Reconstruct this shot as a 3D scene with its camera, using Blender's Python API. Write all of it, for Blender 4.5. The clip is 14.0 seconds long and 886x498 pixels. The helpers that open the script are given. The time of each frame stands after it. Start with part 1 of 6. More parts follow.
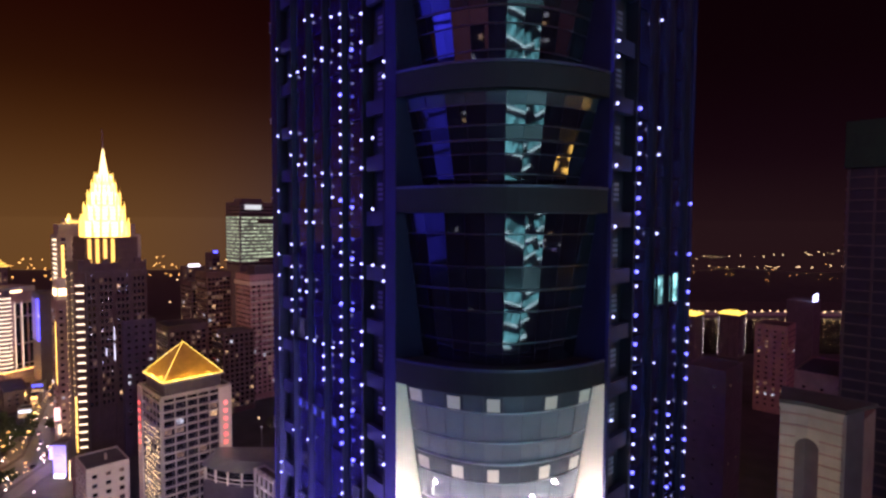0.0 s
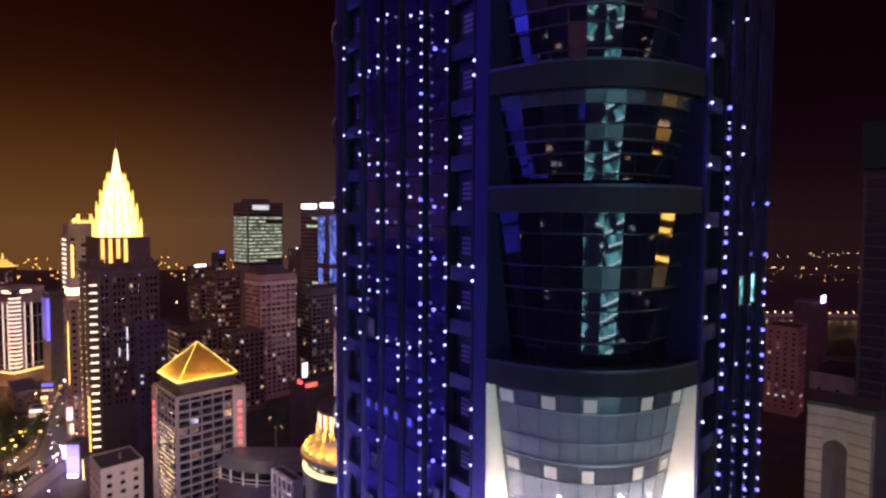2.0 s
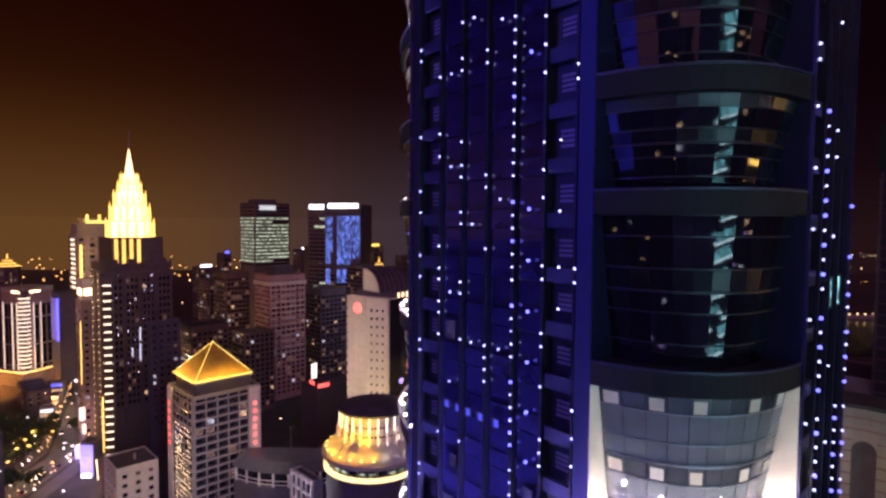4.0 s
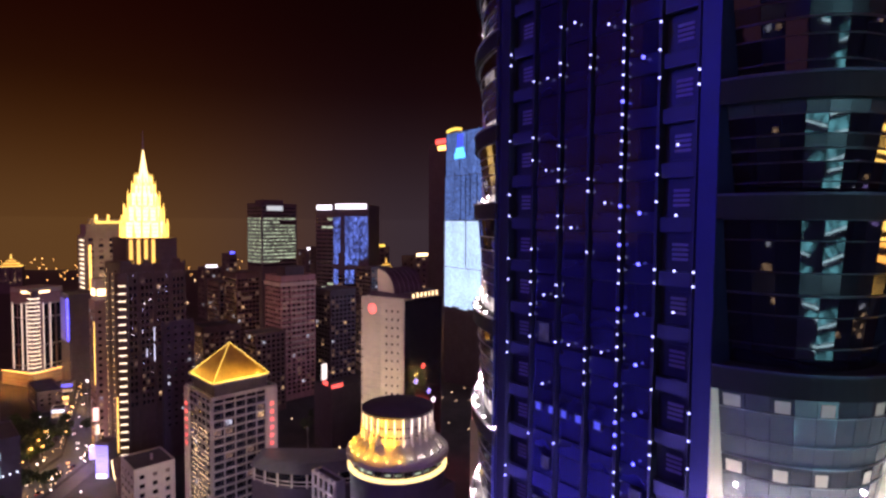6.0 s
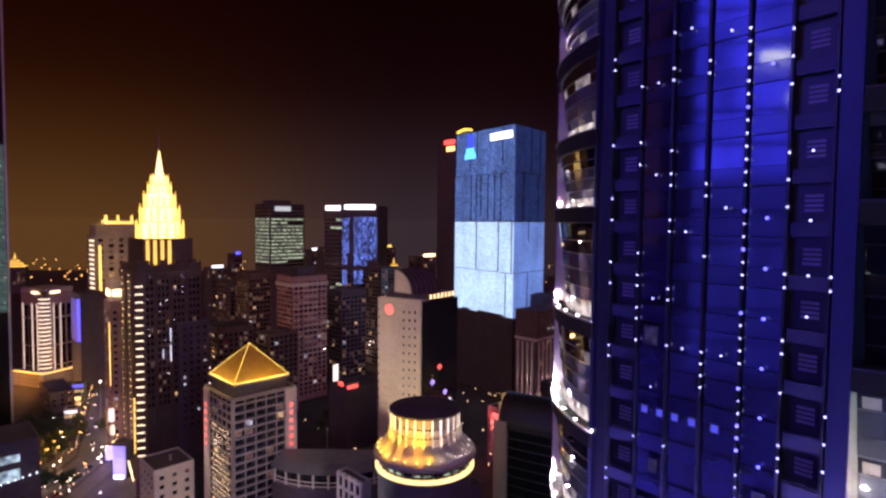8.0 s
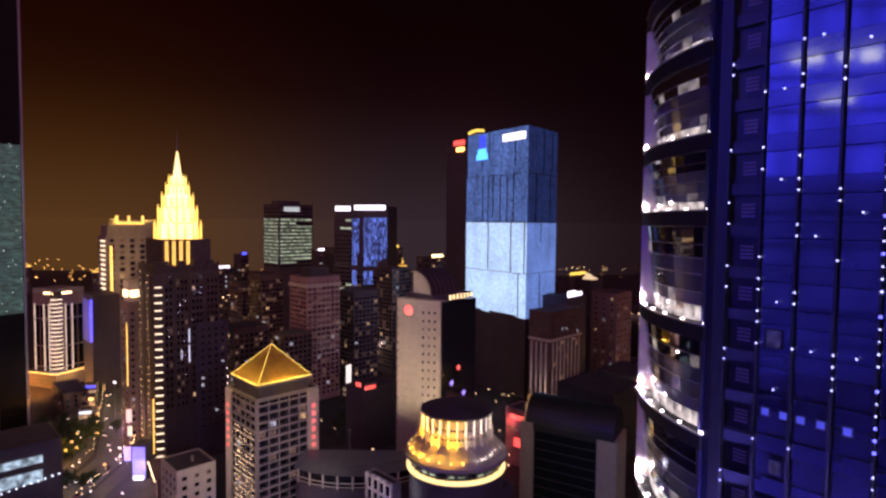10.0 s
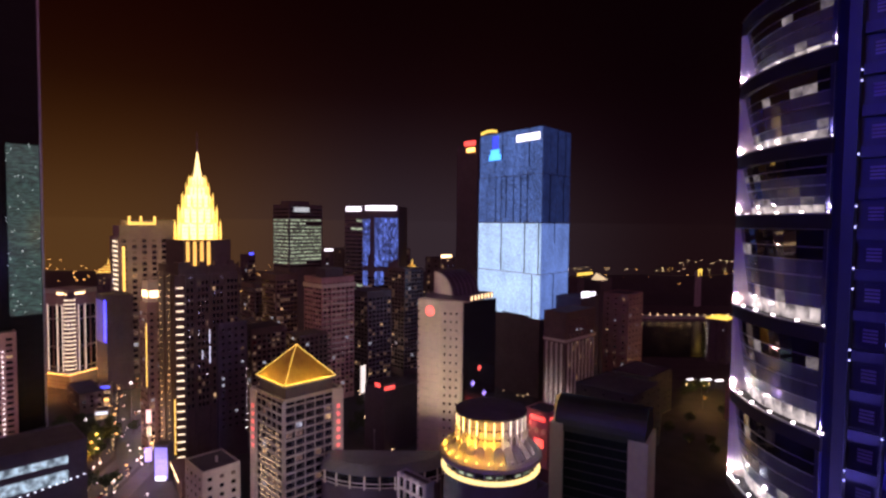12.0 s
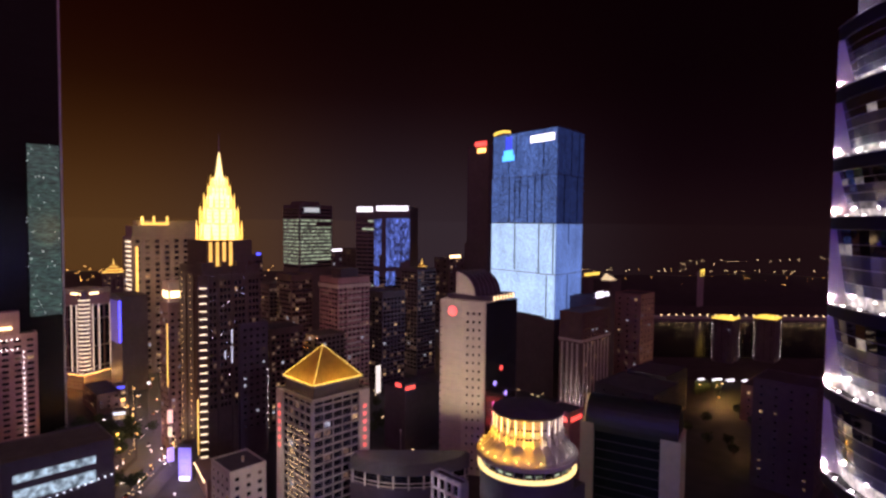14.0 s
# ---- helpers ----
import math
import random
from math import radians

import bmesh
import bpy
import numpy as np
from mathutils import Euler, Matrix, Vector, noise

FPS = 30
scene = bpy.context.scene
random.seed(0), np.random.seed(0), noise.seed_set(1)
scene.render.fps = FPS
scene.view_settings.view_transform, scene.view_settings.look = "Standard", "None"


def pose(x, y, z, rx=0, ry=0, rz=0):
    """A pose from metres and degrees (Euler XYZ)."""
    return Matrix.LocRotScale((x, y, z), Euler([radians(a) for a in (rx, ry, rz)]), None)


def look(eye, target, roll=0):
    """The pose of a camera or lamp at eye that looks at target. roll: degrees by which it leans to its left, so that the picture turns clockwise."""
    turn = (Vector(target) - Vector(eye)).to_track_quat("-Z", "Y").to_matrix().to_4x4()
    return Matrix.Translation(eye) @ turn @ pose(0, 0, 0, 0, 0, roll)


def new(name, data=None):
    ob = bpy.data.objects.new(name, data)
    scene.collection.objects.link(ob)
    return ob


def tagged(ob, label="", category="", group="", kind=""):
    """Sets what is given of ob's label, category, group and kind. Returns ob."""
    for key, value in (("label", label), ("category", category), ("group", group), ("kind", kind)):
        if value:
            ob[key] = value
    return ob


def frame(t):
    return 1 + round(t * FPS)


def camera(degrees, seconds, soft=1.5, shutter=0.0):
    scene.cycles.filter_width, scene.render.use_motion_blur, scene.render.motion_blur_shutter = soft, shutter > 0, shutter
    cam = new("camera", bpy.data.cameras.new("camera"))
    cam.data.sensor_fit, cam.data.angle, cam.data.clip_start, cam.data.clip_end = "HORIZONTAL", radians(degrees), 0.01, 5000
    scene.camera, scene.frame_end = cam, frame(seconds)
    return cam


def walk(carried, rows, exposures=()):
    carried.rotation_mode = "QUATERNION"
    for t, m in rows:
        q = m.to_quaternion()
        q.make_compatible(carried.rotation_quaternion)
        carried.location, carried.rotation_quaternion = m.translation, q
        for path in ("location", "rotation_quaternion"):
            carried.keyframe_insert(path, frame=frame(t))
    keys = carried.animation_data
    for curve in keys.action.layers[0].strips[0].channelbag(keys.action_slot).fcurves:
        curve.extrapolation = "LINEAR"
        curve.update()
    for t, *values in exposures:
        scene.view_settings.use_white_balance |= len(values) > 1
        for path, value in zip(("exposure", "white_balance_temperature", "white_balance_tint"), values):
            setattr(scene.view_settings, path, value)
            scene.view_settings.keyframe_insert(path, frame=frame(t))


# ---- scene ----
cam = camera(77.3, 14.0, 2.6)
# seconds, x, y, z, yaw, pitch, lean
PATH = [
    (0.0, 0.650, 0.393, 143.515, 0.113, -2.906, 0.272),
    (0.5, -0.834, 0.504, 143.467, 0.180, -2.891, 0.294),
    (1.0, -2.367, 0.565, 143.434, 0.235, -2.876, 0.316),
    (1.5, -3.957, 0.586, 143.416, 0.278, -2.861, 0.337),
    (2.0, -5.608, 0.575, 143.410, 0.311, -2.847, 0.357),
    (4.5, -14.997, 0.240, 143.532, 0.356, -2.786, 0.446),
    (5.0, -17.132, 0.151, 143.579, 0.347, -2.775, 0.462),
    (5.5, -19.361, 0.062, 143.632, 0.333, -2.765, 0.477),
    (6.0, -21.686, -0.024, 143.688, 0.315, -2.755, 0.491),
    (6.5, -24.108, -0.107, 143.747, 0.294, -2.745, 0.505),
    (7.0, -26.630, -0.185, 143.809, 0.270, -2.736, 0.517),
    (7.5, -29.251, -0.260, 143.871, 0.243, -2.727, 0.530),
    (8.0, -31.970, -0.331, 143.933, 0.213, -2.719, 0.541),
    (10.5, -46.995, -0.712, 144.204, 0.035, -2.682, 0.587),
    (11.0, -50.263, -0.819, 144.243, -0.007, -2.675, 0.594),
    (11.5, -53.608, -0.948, 144.275, -0.051, -2.668, 0.601),
    (12.0, -57.023, -1.105, 144.298, -0.098, -2.662, 0.606),
    (12.5, -60.501, -1.297, 144.313, -0.148, -2.656, 0.611),
    (13.0, -64.034, -1.532, 144.316, -0.201, -2.650, 0.615),
    (13.5, -67.613, -1.819, 144.309, -0.258, -2.644, 0.619),
    (14.0, -71.229, -2.166, 144.289, -0.319, -2.638, 0.622),
]
walk(cam, [(t, pose(x, y, z, 90 + p, 0, w) @ pose(0, 0, 0, 0, 0, r)) for t, x, y, z, w, p, r in PATH],
     [(0.0, 0.6, 6500, 34), (5.0, 0.38, 6500, 34), (8.0, 0.18, 6500, 34), (11.0, 0.0, 6500, 34), (14.0, 0.0, 6500, 34)])

# ---- world and lights ----
world = bpy.data.worlds.new("night_sky")
scene.world = world
world.use_nodes = True
WN, WL = world.node_tree.nodes, world.node_tree.links
WN.clear()
w_out, w_bg = WN.new("ShaderNodeOutputWorld"), WN.new("ShaderNodeBackground")
w_tc, w_sep = WN.new("ShaderNodeTexCoord"), WN.new("ShaderNodeSeparateXYZ")
WL.new(w_tc.outputs["Generated"], w_sep.inputs[0])


def sky_ramp(stops):
    r = WN.new("ShaderNodeValToRGB")
    r.color_ramp.interpolation = "B_SPLINE"
    e = r.color_ramp.elements
    while len(e) < len(stops):
        e.new(0.5)
    for el, (p, c) in zip(e, stops):
        el.position, el.color = p, (*c, 1)
    WL.new(w_sep.outputs["Z"], r.inputs[0])
    return r


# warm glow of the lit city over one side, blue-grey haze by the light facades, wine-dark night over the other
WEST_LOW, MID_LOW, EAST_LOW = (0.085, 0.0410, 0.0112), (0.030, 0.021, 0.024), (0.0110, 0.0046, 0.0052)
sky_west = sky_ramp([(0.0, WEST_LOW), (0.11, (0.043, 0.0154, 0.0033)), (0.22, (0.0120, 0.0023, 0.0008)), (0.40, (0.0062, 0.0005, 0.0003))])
sky_mid = sky_ramp([(0.0, MID_LOW), (0.11, (0.0165, 0.0084, 0.0096)), (0.22, (0.0056, 0.0011, 0.0014)), (0.40, (0.0030, 0.0004, 0.0006))])
sky_east = sky_ramp([(0.0, EAST_LOW), (0.10, (0.0046, 0.0012, 0.0026)), (0.25, (0.0026, 0.0004, 0.0010)), (0.6, (0.0018, 0.0003, 0.0007))])


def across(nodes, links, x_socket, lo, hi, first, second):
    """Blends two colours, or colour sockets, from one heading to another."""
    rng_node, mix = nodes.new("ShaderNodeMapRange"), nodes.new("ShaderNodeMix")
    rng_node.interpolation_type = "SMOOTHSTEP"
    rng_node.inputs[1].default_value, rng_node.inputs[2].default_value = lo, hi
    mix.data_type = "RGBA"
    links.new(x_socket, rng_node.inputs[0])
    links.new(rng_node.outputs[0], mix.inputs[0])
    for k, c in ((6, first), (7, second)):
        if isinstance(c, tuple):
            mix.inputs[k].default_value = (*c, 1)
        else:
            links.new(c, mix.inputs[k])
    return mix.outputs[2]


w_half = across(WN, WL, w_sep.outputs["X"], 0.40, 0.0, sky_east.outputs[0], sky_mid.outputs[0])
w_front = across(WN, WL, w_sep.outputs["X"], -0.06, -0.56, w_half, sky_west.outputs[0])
# town-centre glow behind the walk, out of view, raised to fill facing facades
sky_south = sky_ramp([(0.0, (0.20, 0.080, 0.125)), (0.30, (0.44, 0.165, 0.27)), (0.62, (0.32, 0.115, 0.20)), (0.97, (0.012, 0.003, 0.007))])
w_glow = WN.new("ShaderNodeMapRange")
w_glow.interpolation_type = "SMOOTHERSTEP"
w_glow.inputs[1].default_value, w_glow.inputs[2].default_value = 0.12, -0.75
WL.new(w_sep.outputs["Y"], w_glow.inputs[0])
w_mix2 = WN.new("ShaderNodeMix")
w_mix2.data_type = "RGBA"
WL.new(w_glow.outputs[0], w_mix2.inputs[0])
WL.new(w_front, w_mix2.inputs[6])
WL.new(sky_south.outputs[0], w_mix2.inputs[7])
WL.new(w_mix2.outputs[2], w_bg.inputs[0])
w_bg.inputs[1].default_value = 1.0
WL.new(w_bg.outputs[0], w_out.inputs[0])


def lamp(name, place, watts, color, radius=0.4):
    d = bpy.data.lights.new(name, "POINT")
    d.energy, d.color, d.shadow_soft_size = watts, color, radius
    ob = new(name, d)
    ob.location = place
    return ob


def spot(name, place, target, watts, color, cone=60.0):
    d = bpy.data.lights.new(name, "SPOT")
    d.energy, d.color, d.shadow_soft_size, d.spot_size, d.spot_blend = watts, color, 0.4, radians(cone), 0.6
    ob = new(name, d)
    ob.matrix_world = look(place, target)
    return ob


AMBER, WHITE, VIOLET, GOLD = (1.0, 0.55, 0.16), (1.0, 0.93, 0.82), (0.62, 0.5, 1.0), (1.0, 0.66, 0.12)
DEEPGOLD = (1.0, 0.5, 0.02)

# ---- materials ----


def material(name, color, rough=0.7, metal=0.0, vary=0.25, grain=0.6, bump=0.15, emit=None, power=0.0, spec=0.5):
    """A surface with variation at two scales, in metres, and by piece."""
    m = bpy.data.materials.new(name)
    m.use_nodes = True
    n, l = m.node_tree.nodes, m.node_tree.links
    b = n["Principled BSDF"]
    b.inputs["Roughness"].default_value, b.inputs["Metallic"].default_value = rough, metal
    b.inputs["Specular IOR Level"].default_value = spec
    tc, info = n.new("ShaderNodeTexCoord"), n.new("ShaderNodeObjectInfo")
    big, fine = n.new("ShaderNodeTexNoise"), n.new("ShaderNodeTexNoise")
    big.inputs["Scale"].default_value, fine.inputs["Scale"].default_value = 0.09, grain
    fine.inputs["Detail"].default_value = 6
    for x in (big, fine):
        l.new(tc.outputs["Object"], x.inputs["Vector"])
    a1, a2 = n.new("ShaderNodeMath"), n.new("ShaderNodeMath")
    a1.operation = a2.operation = "ADD"
    l.new(big.outputs[0], a1.inputs[0])
    l.new(fine.outputs[0], a1.inputs[1])
    half = n.new("ShaderNodeMath")
    half.operation = "MULTIPLY"
    half.inputs[1].default_value = 0.35
    l.new(info.outputs["Random"], half.inputs[0])
    l.new(a1.outputs[0], a2.inputs[0])
    l.new(half.outputs[0], a2.inputs[1])
    mr = n.new("ShaderNodeMapRange")
    mr.inputs[1].default_value, mr.inputs[2].default_value = 0.7, 1.6
    mr.inputs[3].default_value, mr.inputs[4].default_value = 1 - vary, 1 + vary
    l.new(a2.outputs[0], mr.inputs[0])
    mul = n.new("ShaderNodeMix")
    mul.data_type, mul.blend_type = "RGBA", "MULTIPLY"
    mul.inputs[0].default_value = 1
    mul.inputs[6].default_value = (*color, 1)
    l.new(mr.outputs[0], mul.inputs[7])
    l.new(mul.outputs[2], b.inputs["Base Color"])
    if bump:
        bp = n.new("ShaderNodeBump")
        bp.inputs["Strength"].default_value, bp.inputs["Distance"].default_value = bump, 0.05
        l.new(fine.outputs[0], bp.inputs["Height"])
        l.new(bp.outputs[0], b.inputs["Normal"])
    if emit:
        em = n.new("ShaderNodeMix")
        em.data_type, em.blend_type = "RGBA", "MULTIPLY"
        em.inputs[0].default_value = 1
        em.inputs[6].default_value = (*emit, 1)
        l.new(mr.outputs[0], em.inputs[7])
        l.new(em.outputs[2], b.inputs["Emission Color"])
        b.inputs["Emission Strength"].default_value = power
    return m


def lit_room(name, color, power, scale=1.1, low=0.38, high=0.72, tall=1.0, dark=0.12):
    """A lit window: bright and dim patches of the room behind the pane."""
    m = material(name, (0.05, 0.05, 0.06), 0.12, 0, 0.2, 1, 0)
    n, l = m.node_tree.nodes, m.node_tree.links
    b = n["Principled BSDF"]
    tc, info, add = n.new("ShaderNodeTexCoord"), n.new("ShaderNodeObjectInfo"), n.new("ShaderNodeVectorMath")
    l.new(tc.outputs["Object"], add.inputs[0])
    off = n.new("ShaderNodeVectorMath")
    off.operation = "SCALE"
    off.inputs[0].default_value = (37, 61, 17)
    l.new(info.outputs["Random"], off.inputs["Scale"])
    l.new(off.outputs[0], add.inputs[1])
    v = n.new("ShaderNodeTexNoise")
    v.inputs["Scale"].default_value, v.inputs["Detail"].default_value = scale, 3
    squash = n.new("ShaderNodeVectorMath")
    squash.operation = "MULTIPLY"
    squash.inputs[1].default_value = (1, 1, 1 / tall)
    l.new(add.outputs[0], squash.inputs[0])
    l.new(squash.outputs[0], v.inputs["Vector"])
    r = n.new("ShaderNodeMapRange")
    r.inputs[1].default_value, r.inputs[2].default_value = low, high
    r.inputs[3].default_value, r.inputs[4].default_value = dark, 1.0
    l.new(v.outputs[0], r.inputs[0])
    s = n.new("ShaderNodeMath")
    s.operation = "MULTIPLY"
    s.inputs[1].default_value = power
    l.new(r.outputs[0], s.inputs[0])
    b.inputs["Emission Color"].default_value = (*color, 1)
    l.new(s.outputs[0], b.inputs["Emission Strength"])
    return m


def glow(name, color, power):
    """A lamp's own face, or a lit part that emits in place of floodlight."""
    return material(name, (0.4, 0.4, 0.4), 0.5, 0, 0.12, 0.8, 0, color, power)


def led_wall(name, color, power, low, high, scale=0.5, stretch=0.35, cloud=1.0, floor=0.22):
    """A media facade: strips of small diodes, brighter and darker by cell."""
    m = material(name, (0.03, 0.035, 0.05), 0.35, 0, 0.2, 1, 0)
    n, l = m.node_tree.nodes, m.node_tree.links
    b = n["Principled BSDF"]
    tc, mp = n.new("ShaderNodeTexCoord"), n.new("ShaderNodeMapping")
    mp.inputs["Scale"].default_value = (1, 1, stretch)
    l.new(tc.outputs["Object"], mp.inputs[0])
    v, big = n.new("ShaderNodeTexNoise"), n.new("ShaderNodeTexNoise")
    v.inputs["Scale"].default_value, v.inputs["Detail"].default_value = scale, 5
    v.inputs["Roughness"].default_value = 0.75
    big.inputs["Scale"].default_value = 0.05
    l.new(mp.outputs[0], v.inputs["Vector"])
    l.new(mp.outputs[0], big.inputs["Vector"])
    s = n.new("ShaderNodeMath")
    s.operation = "ADD"
    l.new(v.outputs[0], s.inputs[0])
    w = n.new("ShaderNodeMath")
    w.operation = "MULTIPLY"
    w.inputs[1].default_value = cloud
    l.new(big.outputs[0], w.inputs[0])
    l.new(w.outputs[0], s.inputs[1])
    r = n.new("ShaderNodeMapRange")
    r.inputs[1].default_value, r.inputs[2].default_value = low, high
    r.inputs[3].default_value, r.inputs[4].default_value = power * floor, power
    l.new(s.outputs[0], r.inputs[0])
    b.inputs["Emission Color"].default_value = (*color, 1)
    l.new(r.outputs[0], b.inputs["Emission Strength"])
    return m


M_GROUND = material("asphalt_ground", (0.05, 0.045, 0.045), 0.9, 0, 0.4, 0.05)
M_ROAD = material("wet_asphalt", (0.05, 0.05, 0.055), 0.45, 0, 0.3, 0.3)
M_PAVE = material("paving_stone", (0.085, 0.078, 0.08), 0.8, 0, 0.3, 0.5)
M_WATER = material("river_water", (0.01, 0.012, 0.016), 0.18, 0, 0.2, 0.08, 0.6)
M_CREAM = material("cream_tile", (0.57, 0.52, 0.42), 0.7, 0, 0.14, 0.4)
M_STONE = material("pale_stone", (0.33, 0.295, 0.25), 0.75, 0, 0.2, 0.3)
M_BROWN = material("brown_tile", (0.26, 0.17, 0.15), 0.7, 0, 0.25, 0.35)
M_ROSE = material("rose_tile", (0.36, 0.22, 0.21), 0.7, 0, 0.22, 0.35)
M_GREY = material("grey_concrete", (0.25, 0.24, 0.25), 0.8, 0, 0.25, 0.3)
M_DARK = material("dark_cladding", (0.085, 0.07, 0.085), 0.6, 0, 0.3, 0.3)
M_ROOF = material("roof_felt", (0.07, 0.065, 0.065), 0.9, 0, 0.35, 0.25)
M_METAL = material("dull_metal", (0.3, 0.3, 0.32), 0.4, 0.8, 0.2, 0.6)
M_GLASS = material("dark_glass", (0.016, 0.018, 0.026), 0.1, 0, 0.35, 0.3, 0.03, spec=0.8)
M_GLASS_BLUE = material("blue_glass", (0.010, 0.009, 0.045), 0.06, 0.0, 0.25, 0.5, 0.04, spec=0.9)
M_SPANDREL = material("blue_spandrel", (0.011, 0.010, 0.048), 0.1, 0.0, 0.25, 0.6, 0.05, spec=0.75)
M_PIER = material("blue_black_pier", (0.006, 0.005, 0.014), 0.4, 0.0, 0.3, 0.6, 0.08)
M_SLAB = material("grey_blue_slab_edge", (0.015, 0.013, 0.05), 0.45, 0.0, 0.25, 0.6, 0.08)
M_BAYSPANDREL = material("bay_spandrel_glass", (0.006, 0.005, 0.010), 0.14, 0.0, 0.3, 0.5, 0.05, spec=0.3)
M_STRIPGLASS = material("pale_strip_glass", (0.022, 0.022, 0.03), 0.25, 0.0, 0.3, 0.5, 0.05)
M_PILASTER = material("dark_blue_panel", (0.010, 0.010, 0.06), 0.4, 0.2, 0.2, 0.5, 0.06)
M_LOUVRE = material("pale_louvre", (0.2, 0.19, 0.27), 0.5, 0.2, 0.2, 1)
M_BAND = material("grey_band_panel", (0.016, 0.013, 0.016), 0.65, 0.0, 0.2, 0.5, 0.08, spec=0.15)
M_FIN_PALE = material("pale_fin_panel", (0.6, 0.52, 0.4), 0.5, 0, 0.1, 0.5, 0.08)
# dark copy of the pale fin, with the shade put into its colour
M_FIN_SHADE = material("shaded_fin_panel", (0.006, 0.005, 0.024), 0.5, 0, 0.15, 0.5, 0.08, spec=0.1)
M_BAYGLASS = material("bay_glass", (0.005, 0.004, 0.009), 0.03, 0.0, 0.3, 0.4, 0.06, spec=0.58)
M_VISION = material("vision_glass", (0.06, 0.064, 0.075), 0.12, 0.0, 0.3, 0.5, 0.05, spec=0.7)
M_LITPANE = material("lit_bay_glass", (0.13, 0.14, 0.155), 0.06, 0.0, 0.25, 0.5, 0.05, spec=0.9)
M_LEAF = material("dark_leaves", (0.05, 0.075, 0.03), 0.8, 0, 0.4, 0.8)
M_BARK = material("bark", (0.12, 0.09, 0.07), 0.9, 0, 0.3, 2)
M_GOLDROOF = material("gold_roof_tile", (0.5, 0.3, 0.05), 0.45, 0.2, 0.25, 0.4, 0.2)
M_HILL = material("dark_hill", (0.03, 0.03, 0.03), 0.95, 0, 0.3, 0.02)

L_WARM = lit_room("warm_window", (1.0, 0.66, 0.3), 1.1)
L_DIM = lit_room("dim_window", (1.0, 0.62, 0.36), 0.24)
L_COOL = lit_room("cool_window", (0.8, 0.92, 1.0), 0.9)
L_OFFICE = lit_room("green_office_window", (0.72, 0.98, 0.62), 0.95, 0.3, 0.4, 0.66)
L_TEALBRIGHT = lit_room("bright_teal_window", (0.16, 0.72, 0.76), 7.0, 1.0, 0.42, 0.62, 5.0)
# reflections on the west tower's glass, put into emission with the flecks below
L_GREENREFLECT = lit_room("green_reflection_glow", (0.32, 0.75, 0.58), 0.22, 0.3, 0.42, 0.74, 0.22, 0.16)
L_REFLECTFLECK = glow("pale_green_reflection_fleck", (0.7, 1.0, 0.9), 0.8)
L_TEAL = lit_room("teal_window", (0.25, 0.85, 0.82), 1.6, 0.5, 0.45, 0.62)
R_WARM = lit_room("bright_warm_window", (1.0, 0.7, 0.36), 7.0)
R_GOLD = glow("bright_gold_panel", (1.0, 0.62, 0.1), 11.0)
R_AMBER = glow("bright_amber_panel", (1.0, 0.46, 0.06), 9.0)
R_COOL = lit_room("bright_cool_window", (0.75, 0.9, 1.0), 6.0)
R_VIOLET = lit_room("bright_violet_window", (0.5, 0.4, 1.0), 5.0)
L_BAY = lit_room("lit_bay_window", (1.0, 0.95, 0.82), 1.0, 0.55, 0.34, 0.72)
L_BAYDIM = lit_room("dim_bay_window", (0.85, 0.8, 0.72), 0.34, 0.7, 0.35, 0.7)
L_VIOLETDIM = lit_room("dim_violet_window", (0.45, 0.42, 0.95), 0.09, 1.6, 0.4, 0.7)
L_BLINDDIM = material("grey_blind", (0.34, 0.32, 0.26), 0.8, 0, 0.15, 1.5, 0.05, (0.9, 0.8, 0.62), 0.06)
L_BLIND = material("blind_panel", (0.4, 0.37, 0.3), 0.8, 0, 0.15, 1.5, 0.05, (0.9, 0.82, 0.62), 0.12)
G_WHITE = glow("white_lamp", (1.0, 0.95, 0.88), 6)
G_COOL = glow("cool_lamp", (0.44, 0.50, 1.0), 2.1)
G_COOLSPECK = glow("pale_blue_bulb", (0.6, 0.68, 1.0), 3.0)
G_RING = glow("ring_light", (1.0, 0.78, 0.26), 1.5)
G_CYAN = glow("cyan_white_lamp", (0.75, 0.9, 1.0), 2.0)
G_BLUE = glow("blue_lamp", (0.12, 0.13, 1.0), 2.6)
G_WARM = glow("warm_lamp", (1.0, 0.72, 0.32), 4)
G_AMBER = glow("amber_lamp", (1.0, 0.5, 0.1), 4)
G_GOLD = glow("gold_light", (1.0, 0.62, 0.09), 1.5)
G_CROWN = glow("crown_glow", (1.0, 0.76, 0.27), 2.3)
G_AMBERDIM = glow("dim_amber_light", (1.0, 0.52, 0.03), 1.0)
G_CROWNEDGE = glow("crown_edge_glow", (1.0, 0.62, 0.07), 1.7)
G_PILLAR = glow("gold_pillar_glow", (1.0, 0.6, 0.08), 1.25)
G_YELLOW = glow("yellow_neon", (1.0, 0.72, 0.08), 1.3)
G_TEALSILL = glow("teal_sill", (0.55, 1.0, 1.0), 9)
G_RED = glow("red_sign", (1.0, 0.08, 0.05), 1.8)
G_PINK = glow("pink_neon", (1.0, 0.15, 0.5), 1.6)
G_VIOLET = glow("violet_screen", (0.34, 0.26, 1.0), 1.4)
G_DEEPBLUE = glow("blue_neon", (0.05, 0.08, 1.0), 2.4)
G_BIGSIGN = glow("big_white_sign", (0.75, 0.85, 1.0), 9)
G_SIGN = glow("white_sign", (0.92, 0.95, 1.0), 2.2)
G_RIB = glow("rib_light", (1.0, 0.9, 0.66), 1.6)
G_STACK = glow("balcony_lamp", (1.0, 0.84, 0.52), 1.9)
